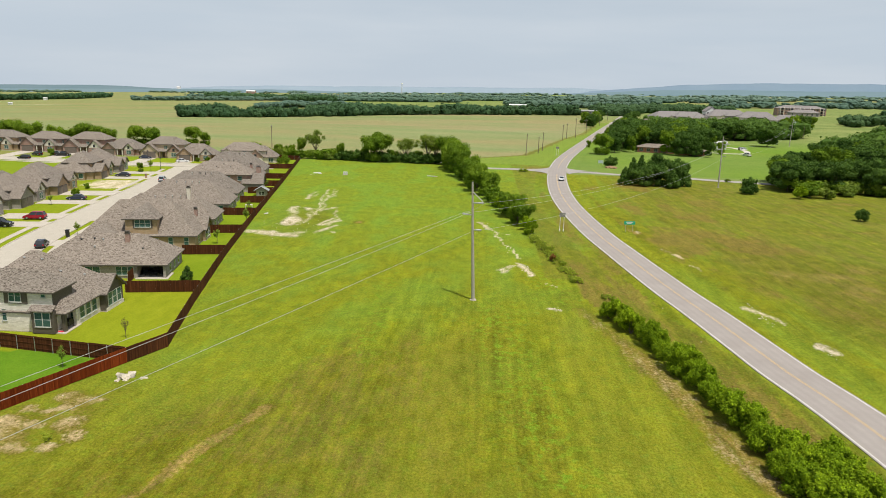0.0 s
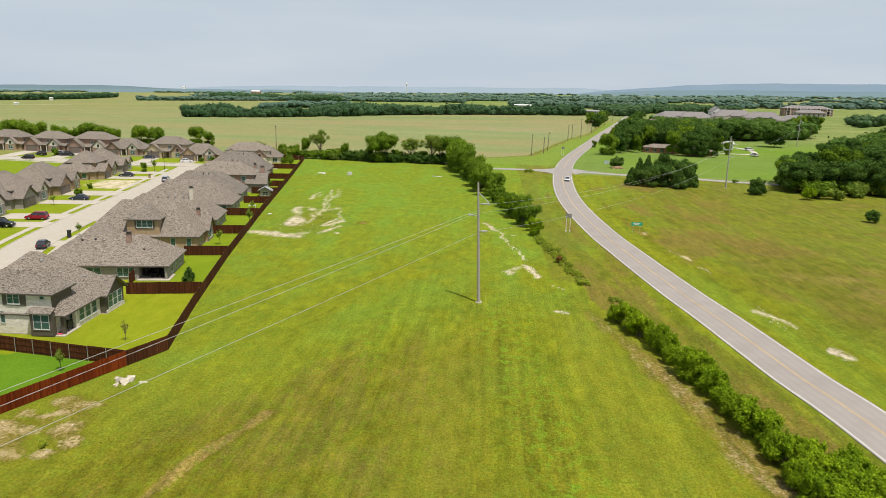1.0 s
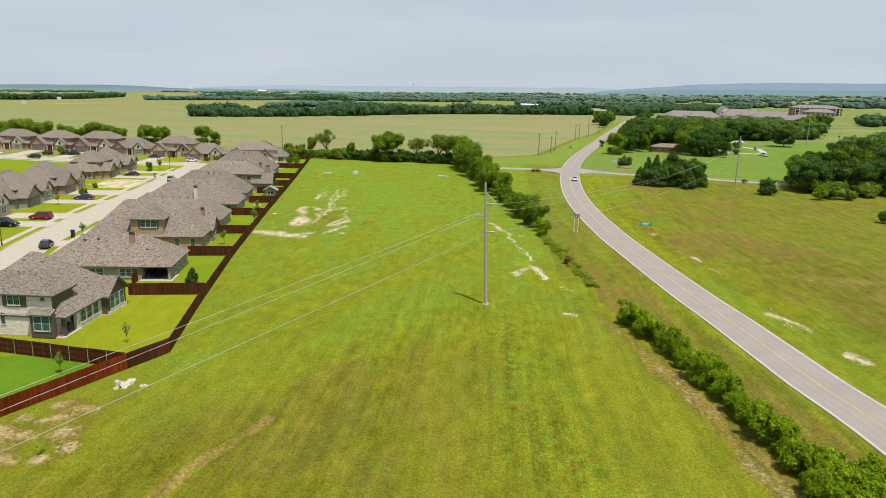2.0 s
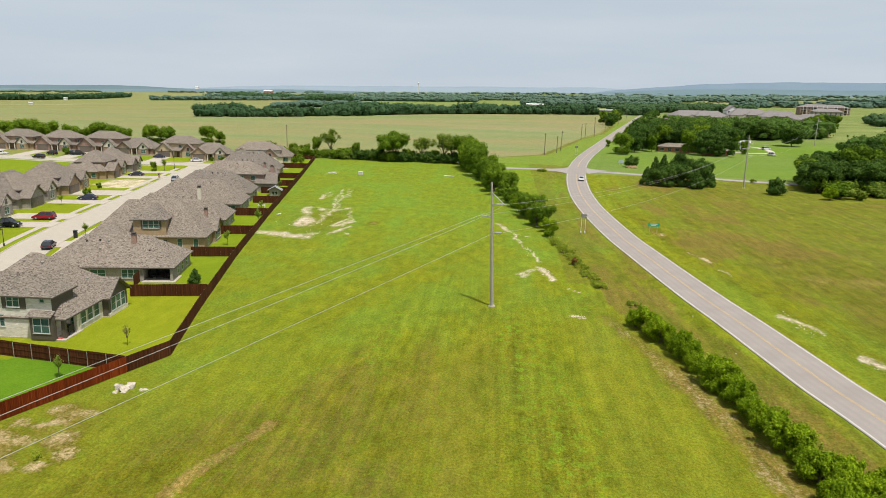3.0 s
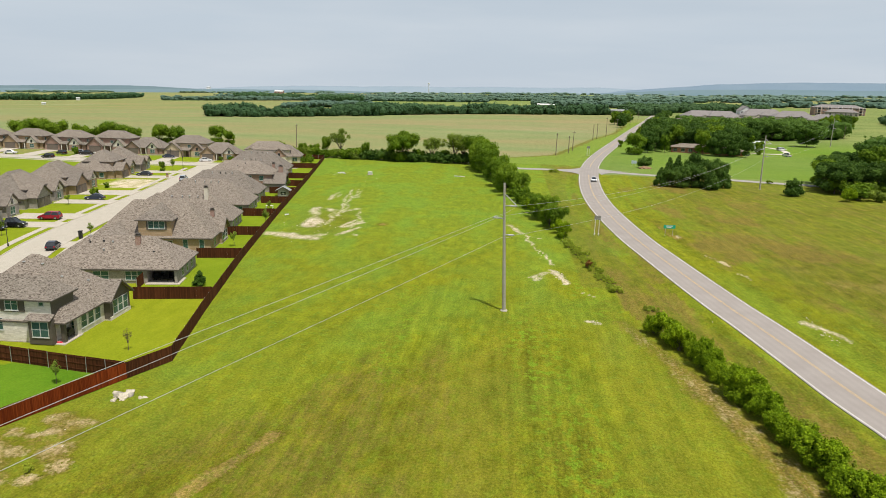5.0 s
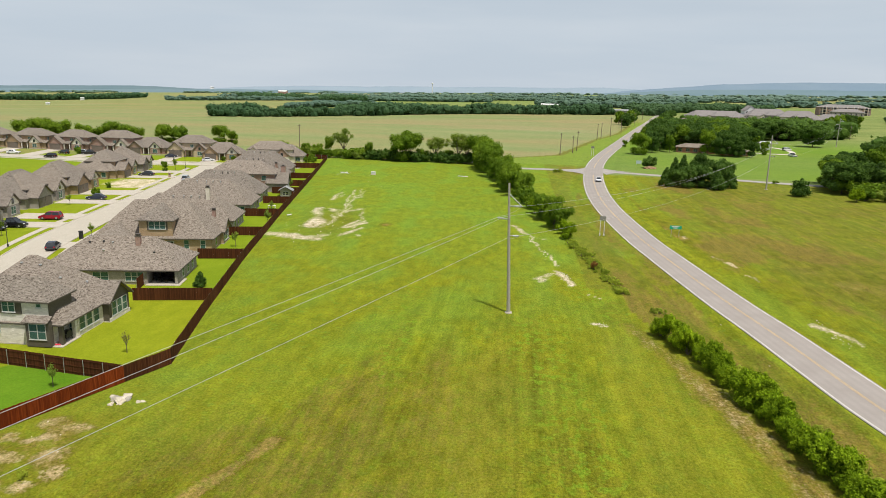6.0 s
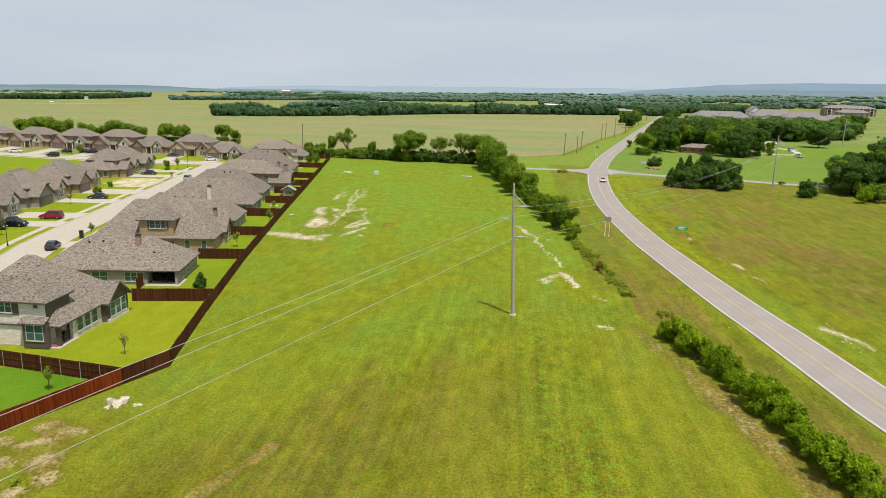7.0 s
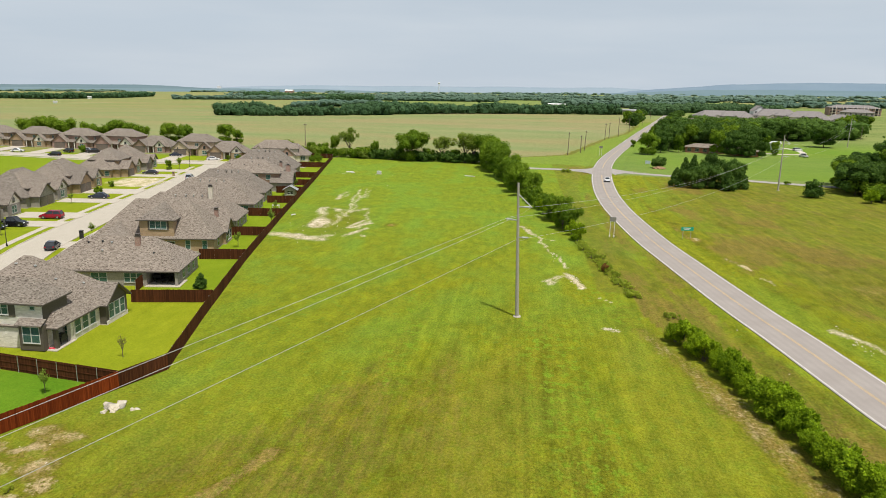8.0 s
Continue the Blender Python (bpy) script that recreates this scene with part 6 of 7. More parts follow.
utility_box(-48.3, 241, 1.5, 1.05, 5, "white utility box on a concrete base in the field")
for x, y, l, turn in ((-59, 243, 2.6, 30), (-57.5, 241, 1.5, -20), (-17.5, 245, 3.6, -10), (-51.9, 161, 1.2, 60)):
    ob = part("pipe", bmesh.new(), PAINT_WHITE)
    bm = bmesh.new()
    tube(bm, (-l / 2, 0, 0.12), (l / 2, 0, 0.12), 0.14, 0.14, 10)
    bm.to_mesh(ob.data)
    bm.free()
    ob.matrix_world = pose(x, y, 0, 0, 0, turn)
    tagged(ob, "short white plastic pipe lying on grass", "pipe")

# ---- vehicles ----


def wheel(root, x, y, r=0.33):
    bm = bmesh.new()
    tube(bm, (x, y - 0.11, r), (x, y + 0.11, r), r, r, 16)
    t = part("wheel", bm, TYRE, root)
    bm = bmesh.new()
    s = 1 if y > 0 else -1
    tube(bm, (x, y + s * 0.10, r), (x, y + s * 0.125, r), r * 0.62, r * 0.55, 12)
    part("rim", bm, RIM, t)


def vehicle(m, colour, kind, label, category="car", group="parked cars"):
    """Saloon, suv, van or pickup, nose towards +x."""
    L, W, H = {"saloon": (4.7, 1.8, 1.45), "hatch": (4.1, 1.75, 1.42), "suv": (4.6, 1.85, 1.7), "van": (5.1, 1.98, 1.75), "pickup": (5.7, 2.0, 1.9)}[kind]
    root = base("pickup_truck" if kind == "pickup" else "car", m, label, category, group)
    f, b = L / 2, -L / 2
    belt = H * 0.58
    low = [(b, 0.35), (b + 0.05, belt * 0.95), (b + 0.2, belt), (f - 1.1, belt), (f - 0.25, belt * 0.82), (f, belt * 0.6), (f, 0.35), (f - 0.3, 0.24), (b + 0.3, 0.24)]
    bm = bmesh.new()
    hull_prism(bm, low, -W / 2, W / 2)
    bmesh.ops.bevel(bm, geom=[e for e in bm.edges], offset=0.07, segments=2, affect="EDGES")
    part("body", bm, PAINT[colour], root)
    roof0, roof1, g0, g1 = {"saloon": (b + 1.3, f - 2.1, b + 0.55, f - 1.2), "suv": (b + 0.45, f - 1.9, b + 0.12, f - 1.1), "hatch": (b + 0.75, f - 1.95, b + 0.15, f - 1.0), "van": (b + 0.35, f - 1.8, b + 0.1, f - 0.75), "pickup": (b + 2.4, f - 2.1, b + 2.1, f - 1.3)}[kind]

    def cabin(grow, top, inset):
        bm = bmesh.new()
        c = [(g0 - grow, -W / 2 + 0.08 - grow, belt - 0.05), (g1 + grow, -W / 2 + 0.08 - grow, belt - 0.05), (g1 + grow, W / 2 - 0.08 + grow, belt - 0.05), (g0 - grow, W / 2 - 0.08 + grow, belt - 0.05)]
        d = [(roof0, -W / 2 + inset, top), (roof1, -W / 2 + inset, top), (roof1, W / 2 - inset, top), (roof0, W / 2 - inset, top)]
        lo, hi = [bm.verts.new(p) for p in c], [bm.verts.new(p) for p in d]
        for i in range(4):
            bm.faces.new((lo[i], lo[(i + 1) % 4], hi[(i + 1) % 4], hi[i]))
        bm.faces.new(hi)
        bm.faces.new(lo[::-1])
        return bm

    part("window_glass", cabin(0, H - 0.04, 0.26), PANE_DARK, root, "dark tinted car windows")
    bm = boxed(roof0 - 0.04, -W / 2 + 0.22, H - 0.07, roof1 + 0.06, W / 2 - 0.22, H, 0.03)
    part("roof_panel", bm, PAINT[colour], root)
    for s in (-1, 1):
        for u, v in ((roof0, g0), (roof1, g1), ((roof0 + roof1) / 2, (g0 + g1) / 2)):
            bm = bmesh.new()
            tube(bm, (u, s * (W / 2 - 0.25), H - 0.04), (v, s * (W / 2 - 0.07), belt - 0.02), 0.045, 0.05, 6)
            part("pillar", bm, PAINT[colour], root)
        part("mirror", boxed(g1 - 0.45, s * (W / 2 + 0.02) - 0.07, belt, g1 - 0.25, s * (W / 2 + 0.02) + 0.07, belt + 0.14, 0.02), PAINT[colour], root)
        part("headlight", boxed(f - 0.16, s * (W / 2 - 0.32) - 0.2, belt * 0.66, f + 0.012, s * (W / 2 - 0.32) + 0.2, belt * 0.82, 0.02), LAMP_CLEAR, root)
        part("tail_light", boxed(b - 0.012, s * (W / 2 - 0.22) - 0.13, belt * 0.68, b + 0.12, s * (W / 2 - 0.22) + 0.13, belt * 0.93, 0.02), LAMP_RED, root)
    part("bumper", boxed(f - 0.2, -W / 2 + 0.08, 0.3, f + 0.05, W / 2 - 0.08, 0.5, 0.04), PATIO_DARK, root)
    part("bumper", boxed(b - 0.05, -W / 2 + 0.08, 0.3, b + 0.2, W / 2 - 0.08, 0.52, 0.04), PATIO_DARK, root)
    if kind == "pickup":
        part("bed", boxed(b + 0.12, -W / 2 + 0.12, belt - 0.5, b + 2.0, W / 2 - 0.12, belt + 0.012), PATIO_DARK, root, "open black load bed")
    for x in (b + 0.85, f - 0.95):
        for y in (-W / 2 + 0.1, W / 2 - 0.1):
            wheel(root, x, y)
    return root


for x, y, turn, colour, kind, label in (
        (-50.8, 79.7, 182, "red", "suv", "red minivan parked on a concrete drive"),
        (-51.9, 106.3, 185, "blue", "saloon", "dark blue saloon parked on a drive"),
        (-37.9, 52.4, 100, "grey", "hatch", "dark grey hatchback parked at the kerb"),
        (-54.6, 71.2, 0, "black", "pickup", "black pickup truck parked on a drive"),
        (-56.4, 68.0, 0, "blue", "saloon", "dark blue saloon parked beside a pickup"),
        (-55.2, 153.5, 180, "grey", "saloon", "dark grey saloon parked on a drive"),
        (-40.2, 143.5, 95, "silver", "suv", "pale silver car parked at the kerb"),
        (-106.0, 200.0, 168, "black", "suv", "black car parked on the cross street"),
        (-107.2, 214, 150, "black", "suv", "black car parked on a drive"),
        (-97.5, 214, 5, "black", "pickup", "black pickup truck parked on a drive"),
        (-100.5, 216.5, 5, "silver", "suv", "silver car parked beside a pickup"),
        (-64.0, 208.5, 10, "blue", "saloon", "dark blue car parked on a drive"),
        (-47.0, 197.5, 20, "white", "saloon", "white car parked on a drive"),
        (-125.5, 212, 10, "white", "saloon", "white car parked on a drive")):
    vehicle(ESTATE @ pose(x, y, 0.09, 0, 0, turn), colour, kind, label, "truck" if kind == "pickup" else "car")
vehicle(pose(29.0, 247, 0.08, 0, 0, -96), "white", "saloon", "white car on the country road", group="cars on the road")
vehicle(pose(152, 415, land(152, 415), 0, 0, 20), "white", "van", "white van parked beside a looped drive")
vehicle(pose(141, 377, land(141, 377), 0, 0, 100), "white", "pickup", "white truck parked on a lawn", "truck")

# ---- trees and shrubs ----


def leaf_cloud(lobes, n, size, rng, flat=0.0, hollow=0.55, floor=0.03, ragged=0.28):
    """Leaf sprays on and in a set of lobes (x, y, z, radius, squash): small three-cornered blades."""
    w = np.array([l[3] ** 2 for l in lobes])
    pick = rng.choice(len(lobes), n, p=w / w.sum())
    lob = np.array(lobes)[pick]
    d = rng.normal(size=(n, 3))
    d /= np.linalg.norm(d, axis=1)[:, None]
    r = hollow + (1.06 - hollow) * rng.random(n) ** 0.6
    # ragged outline
    r *= 1.0 - ragged / 2 + ragged * rng.random(n)
    c = lob[:, :3] + d * (lob[:, 3] * r)[:, None] * np.stack([np.ones(n), np.ones(n), lob[:, 4]], 1)
    nrm = d * 1.0 + rng.normal(size=(n, 3)) * 0.55 + np.array([0, 0, 0.3 + flat])
    nrm /= np.linalg.norm(nrm, axis=1)[:, None]
    t = np.cross(nrm, rng.normal(size=(n, 3)))
    t /= np.linalg.norm(t, axis=1)[:, None] + 1e-9
    b = np.cross(nrm, t)
    s = (size * (0.6 + 0.8 * rng.random(n)))[:, None]
    v = np.stack([c - t * s - b * s * 0.6, c + t * s - b * s * 0.35, c + b * s + t * s * (rng.random((n, 1)) - 0.5)], 1)
    keep = v[:, :, 2].min(1) > floor
    v = v[keep]
    k = len(v)
    return v.reshape(-1, 3), np.arange(k * 3).reshape(k, 3)


ICO = []
for level in (1, 2):
    bm = bmesh.new()
    bmesh.ops.create_icosphere(bm, subdivisions=level, radius=1.0)
    bm.verts.ensure_lookup_table()
    ICO.append((np.array([v.co[:] for v in bm.verts]), np.array([[v.index for v in f.verts] for f in bm.faces])))
    bm.free()


def leaf_masses(lobes, rng, core, level=1):
    """The dense inside of a crown: one lumpy body for each lobe."""
    vs, fs = [], []
    iv, jf = ICO[level]
    for k, (x, y, z, r, sq) in enumerate(lobes):
        u = iv * (r * core * (0.78 + 0.44 * rng.random(len(iv))))[:, None] * np.array([1, 1, sq])
        vs.append(u + np.array([x, y, z]))
        fs.append(jf + k * len(iv))
    return np.concatenate(vs), np.concatenate(fs)


def crown_mesh(name, lobes, n, size, rng, material, core=0.74, **kw):
    v, f = leaf_cloud(lobes, n, size, rng, **kw)
    faces = f.tolist()
    if core:
        cv, cf = leaf_masses(lobes, rng, core)
        cv[:, 2] = np.maximum(cv[:, 2], kw["floor"] if "floor" in kw else 0.03)
        faces += (cf + len(v)).tolist()
        v = np.concatenate([v, cv])
    me = bpy.data.meshes.new(name)
    me.from_pydata(v.tolist(), [], faces)
    me.materials.append(material)
    return me


def branchy(height, spread, rng, fork=0.3, limbs=6, r=0.16):
    """A tapered trunk that divides into bent limbs; returns the mesh and the limb ends."""
    bm = bmesh.new()
    ends = []
    fork_z = height * fork
    bend = Vector((rng.normal() * 0.1, rng.normal() * 0.1, 0)) * height * 0.1
    p0, p1 = Vector((0, 0, -0.2)), Vector((0, 0, fork_z)) + bend * 0.5
    tube(bm, p0, p0.lerp(p1, 0.15), r * 1.5, r * 1.05, 7, False)
    tube(bm, p0.lerp(p1, 0.15), p1, r * 1.05, r * 0.8, 7, False)
    for k in range(limbs):
        a = math.tau * (k + rng.random() * 0.7) / limbs
        out = spread * (0.45 + 0.5 * rng.random()) * (0.35 if k == 0 else 1)
        top = height * (0.62 + 0.28 * rng.random()) if k else height * 0.88
        mid = p1 + Vector((math.cos(a) * out * 0.5, math.sin(a) * out * 0.5, (top - fork_z) * 0.55))
        end = Vector((math.cos(a) * out, math.sin(a) * out, top))
        tube(bm, p1, mid, r * 0.55, r * 0.35, 5, False)
        tube(bm, mid, end, r * 0.35, r * 0.1, 5, False)
        side = mid + Vector((rng.normal() * out * 0.4, rng.normal() * out * 0.4, (top - fork_z) * 0.2))
        tube(bm, mid, side, r * 0.22, r * 0.08, 4, False)
        ends += [end, side]
    return bm, ends


def make_tree(seed, height, spread, n, leaf, material, fork=0.28, limbs=7, squash=0.75, label="leafy green broadleaf tree", name="tree", fill=0.42, hollow=0.62, low=0.0, core=0.74):
    """One tree at the origin: trunk with limbs, and a crown of leaf sprays round the limb ends."""
    rng = np.random.default_rng(seed)
    root = base(name, Matrix.Identity(4), label, "tree")
    bm, ends = branchy(height, spread, rng, fork, limbs, 0.017 * height)
    part("trunk", bm, BARK, root)
    lobes = []
    for e in ends:
        rad = spread * fill * (0.7 + 0.6 * rng.random())
        lobes.append((e.x, e.y, min(e.z, height - rad * squash * 0.8), rad, squash))
    if core:
        lobes.append((0, 0, height * 0.62, spread * 0.55, 0.9))
    if low:
        for k in range(5):
            a = rng.random() * math.tau
            lobes.append((math.cos(a) * spread * 0.5, math.sin(a) * spread * 0.5, height * low, spread * 0.42, 0.8))
    ob = new("crown", crown_mesh("crown", lobes, n, leaf, rng, material, hollow=hollow, core=core))
    ob.parent = root
    return root


def make_shrub(seed, height, spread, n, leaf, material, label, name="shrub", stems=5, lumps=9, shoots=8, core=0.45, flat=0.0):
    rng = np.random.default_rng(seed)
    root = base(name, Matrix.Identity(4), label, "shrub")
    bm = bmesh.new()
    lobes = []
    for k in range(stems):
        a = math.tau * (k + rng.random()) / stems
        e = Vector((math.cos(a) * spread * 0.5 * rng.random(), math.sin(a) * spread * 0.5 * rng.random(), height * (0.5 + 0.3 * rng.random())))
        tube(bm, (0.1 * math.cos(a), 0.1 * math.sin(a), -0.1), e, 0.035, 0.012, 5, False)
        lobes.append((e.x, e.y, e.z, height * (0.17 + 0.13 * rng.random()), 0.9))
    for k in range(lumps):
        a = rng.random() * math.tau
        d = spread * (0.15 + 0.35 * rng.random())
        lobes.append((math.cos(a) * d, math.sin(a) * d, height * (0.18 + 0.5 * rng.random()), height * (0.14 + 0.12 * rng.random()), 0.85))
    # shoots that stand out of the top
    for k in range(shoots):
        a = rng.random() * math.tau
        d = spread * 0.45 * rng.random()
        lobes.append((math.cos(a) * d, math.sin(a) * d, height * (0.75 + 0.2 * rng.random()), height * 0.09, 1.7))
    part("stem", bm, BARK, root)
    ob = new("foliage", crown_mesh("foliage", lobes, n, leaf, rng, material, hollow=0.35, core=core, ragged=0.7, flat=flat))
    ob.parent = root
    return root


def make_cedar(seed, height, spread, n, leaf, label="dark green cone-shaped cedar"):
    rng = np.random.default_rng(seed)
    root = base("cedar", Matrix.Identity(4), label, "tree")
    bm = bmesh.new()
    tube(bm, (0, 0, -0.2), (0, 0, height * 0.9), 0.14, 0.03, 7, False)
    part("trunk", bm, BARK, root)
    lobes = []
    for k in range(26):
        t = rng.random() ** 0.8
        a = rng.random() * math.tau
        w = spread * (1 - t) ** 0.75 * 0.62
        lobes.append((math.cos(a) * w, math.sin(a) * w, height * (0.12 + 0.83 * t), spread * (0.16 + 0.24 * (1 - t)), 1.15))
    ob = new("crown", crown_mesh("crown", lobes, n, leaf, rng, LEAF_DARK, hollow=0.4))
    ob.parent = root
    return root


KINDS = {
    "round": [make_tree(s, 10, 4.6, 5200, 0.24, LEAF, 0.25, 8, 0.75, fill=0.36, core=0.66, hollow=0.5) for s in (1, 2, 3)],
    "open": [make_tree(s, 12, 4.2, 3400, 0.2, LEAF_LIGHT, 0.24, 11, 0.9, "tall open-crowned tree with bare lower trunk", fill=0.27, core=0.0, hollow=0.3) for s in (4, 5)],
    "full": [make_tree(s, 9, 4.2, 6000, 0.22, LEAF, 0.1, 8, 0.9, "dense dark green tree leafy to the ground", low=0.2, fill=0.38, core=0.66, hollow=0.5) for s in (6, 7, 8)],
    "wood": [make_tree(s, 12, 5.0, 6600, 0.32, {9: LEAF_DARK, 10: LEAF, 11: LEAF_DARK, 12: LEAF_DARK, 13: LEAF_DARK, 14: LEAF_DARK}[s], 0.12, 9, 0.95, "dense dark green woodland tree", low=0.26, fill=0.36, core=0.66, hollow=0.5) for s in (9, 10, 11, 12, 13, 14)],
    "dense": [make_tree(s, 9, 4.2, 6000, 0.2, LEAF_DARK, 0.1, 8, 0.95, "dense dark green tree leafy to the ground", low=0.2, fill=0.38, core=0.7, hollow=0.5) for s in (47, 48)],
    "bush": [make_shrub(s, 3.0, 2.7, 4200, 0.14, LEAF_DARK, "rounded dark green bush in a mown field", lumps=16) for s in (51, 52)],
    "hedge": [make_shrub(s, 3.0, 3.0, 9600, 0.10, LEAF_HEDGE, "bright green roadside shrub in an untrimmed hedge", lumps=8, shoots=28, core=0.25) for s in (21, 22, 23, 24)],
    "brush": [make_shrub(s, 2.4, 3.2, 1900, 0.16, LEAF if s < 27 else LEAF_LIGHT, "low green scrub in rough grass") for s in (25, 26, 27)],
    "dark": [make_shrub(s, 2.4, 3.2, 1900, 0.16, LEAF_DARK, "dark green scrub under trees") for s in (45, 46)],
    "weed": [make_shrub(s, 0.9, 2.2, 950, 0.09, LEAF_WEED, "low weedy green growth in the grass", "weed_clump", core=0.0, flat=0.85) for s in (28, 29)],
    "cedar": [make_cedar(s, 6, 2.4, 4200, 0.17) for s in (31, 32)],
    "young": [make_tree(s, 3.2, 0.85, 900, 0.075, LEAF_LIGHT, 0.34, 6, 1.1, "young staked garden tree on a lawn", core=0.0, hollow=0.2) for s in (33, 34)],
    "sparse": [make_tree(35, 3.2, 0.55, 420, 0.055, BROWN_LEAF, 0.3, 7, 1.5, "thin young garden tree with sparse brown leaves", core=0.0, hollow=0.1)],
}
STOCK = {"round": (10, 4.6), "open": (12, 4.2), "full": (9, 4.6), "wood": (12, 5.6), "hedge": (3.0, 3.6), "brush": (2.4, 3.2), "dark": (2.4, 3.2), "dense": (9, 4.2), "bush": (3.0, 2.7), "weed": (0.9, 2.2), "cedar": (6, 2.6), "young": (3.2, 0.9), "sparse": (3.2, 0.9)}
USED = set()
trng = random.Random(7)


def plant(kind, x, y, h, wide=1.0, group="", label="", z=None):
    """Sets one tree of a kind; the first use takes the model itself, later ones a copy."""
    src = trng.choice(KINDS[kind])
    k = h / STOCK[kind][0]
    m = pose(x, y, land(x, y) if z is None else z, 0, 0, trng.uniform(0, 360)) @ Matrix.Diagonal((k * wide, k * wide, k, 1))
    if src.name in USED:
        ob = copy_thing(src, m)
    else:
        ob = src
        USED.add(src.name)
        ob.matrix_basis = m
    # a copy is taken at the scale of its own matrix alone
    ob.matrix_basis = m
    return tagged(ob, label, "", group)


# the hedge along the road: loose clusters with gaps between them
line = spline(HEDGE, 1.0)
for x, y, h, w in ((19.6, 92.4, 2.3, 0.95), (20.4, 90.6, 3.1, 1.05), (21.2, 88.4, 2.6, 1.0), (21.7, 86.4, 3.0, 0.95), (22.3, 84.4, 2.0, 0.9), (22.9, 81.6, 3.2, 0.75), (23.7, 80.2, 2.7, 0.85), (23.3, 77.6, 2.1, 0.95), (24.2, 74.6, 3.0, 1.0), (24.9, 72.6, 3.2, 1.05), (25.3, 70.6, 2.5, 1.0), (25.6, 68.6, 2.9, 0.9), (25.9, 66.2, 2.1, 1.05), (26.1, 64.2, 2.3, 0.95), (26.5, 61.4, 3.0, 1.0), (27.1, 59.6, 2.8, 0.95), (27.5, 57.4, 2.0, 1.0), (27.9, 55.4, 2.7, 1.1), (28.9, 54.0, 2.8, 1.05), (28.5, 52.6, 2.5, 1.0), (29.6, 51.6, 2.8, 1.05), (29.2, 49.6, 2.6, 1.1), (30.2, 48.6, 2.6, 1.0), (30.8, 51.2, 2.9, 1.0), (31.3, 49.0, 3.0, 1.0), (27.4, 51.8, 2.4, 0.95), (27.7, 49.4, 2.6, 1.0), (31.9, 53.0, 2.9, 1.0), (32.3, 50.6, 2.6, 1.0), (32.0, 47.4, 2.8, 1.0), (28.2, 47.2, 2.6, 1.0), (29.9, 46.6, 2.7, 1.1), (30.6, 44.2, 2.6, 1.1), (31.4, 42.0, 2.6, 1.1)):
    plant("hedge", x + trng.uniform(-0.3, 0.3), y + trng.uniform(-0.3, 0.3), h, w, "roadside hedge")
for _ in range(14):
    x, y = line[trng.randrange(len(line))]
    plant("weed", x + trng.uniform(1, 3.4), y + trng.uniform(-1, 1), trng.uniform(0.6, 1.2), 1, "weeds beside the hedge")
# the tree line that runs up the field
for kind, x, y, h, w in (("full", -14.4, 284, 11.6, 0.85), ("full", -11.8, 273, 11.4, 0.85), ("full", -9.2, 260, 11.0, 0.9), ("full", -12.6, 266, 8.0, 0.7), ("full", -7.4, 247, 10.2, 0.85), ("full", -3.6, 236, 9.0, 0.8), ("full", -6.2, 240, 6.0, 0.8), ("full", -3.0, 224, 8.6, 0.9), ("full", -1.0, 213, 8.6, 0.9), ("full", 0.9, 205, 7.4, 0.85), ("full", 3.6, 210, 6.6, 0.95), ("brush", 2.6, 198, 4.2, 0.9), ("brush", 4.2, 192, 4.0, 0.9), ("brush", 4.8, 186, 3.6, 0.9), ("brush", 6.8, 183, 4.0, 0.9), ("hedge", 5.6, 178, 3.6, 0.8), ("full", 7.2, 172, 5.8, 0.85), ("full", 9.0, 168, 6.2, 0.85), ("full", 9.4, 161, 5.4, 0.85), ("full", 11.2, 158, 5.2, 0.8), ("hedge", 11.8, 149, 3.4, 0.8), ("hedge", 11.0, 154, 3.0, 0.8)):
    plant(kind, x, y, h, w, "tree line in the field")
for k in range(46):
    t = k / 45
    plant("weed", 12.2 + 5.4 * t + trng.gauss(0, 0.5), 145 - 36 * t + trng.uniform(-1.2, 1.2), trng.uniform(0.35, 0.95) * (1.25 if t < 0.25 else 1), trng.uniform(0.7, 1.2), "scrub along the old fence row")
plant("weed", -36.9, 50.6, 0.55, 0.8, "weeds beside the fence")
dead = make_shrub(40, 1.4, 1.6, 350, 0.12, DRY_LEAF, "small rust-brown dead shrub in the grass")
dead.matrix_basis = pose(14.6, 125, 0)
# the row at the far end of the field
for kind, x, y, h, w in (("open", -72.3, 296, 12.3, 0.9), ("full", -78.5, 296, 8.2, 0.6), ("full", -60.5, 291, 7.0, 0.6), ("full", -44.8, 288, 11.6, 1.05), ("round", -42.5, 289.5, 12.2, 0.9), ("open", -32.3, 289.5, 10.6, 1.25), ("open", -23, 288.5, 12.4, 1.2), ("open", -19.5, 288, 12.0, 1.1), ("full", -50, 291, 5.5, 0.8), ("full", -27, 290, 5.0, 1.0), ("full", -38, 290, 5.0, 1.0), ("full", -88, 293.5, 5.4, 0.8), ("full", -97, 291, 6.2, 0.7), ("full", -84, 297, 5.0, 0.9)):
    plant(kind, x, y, h, w, "trees at the end of the field")
for k in range(46):
    t = k / 45
    plant("dark" if t > 0.4 else "brush", -98 + 86 * t + trng.uniform(-1, 1), 292 - 5 * t + trng.uniform(-1, 1), trng.uniform(2.6, 4.6), trng.uniform(0.9, 1.4), "scrub at the end of the field")
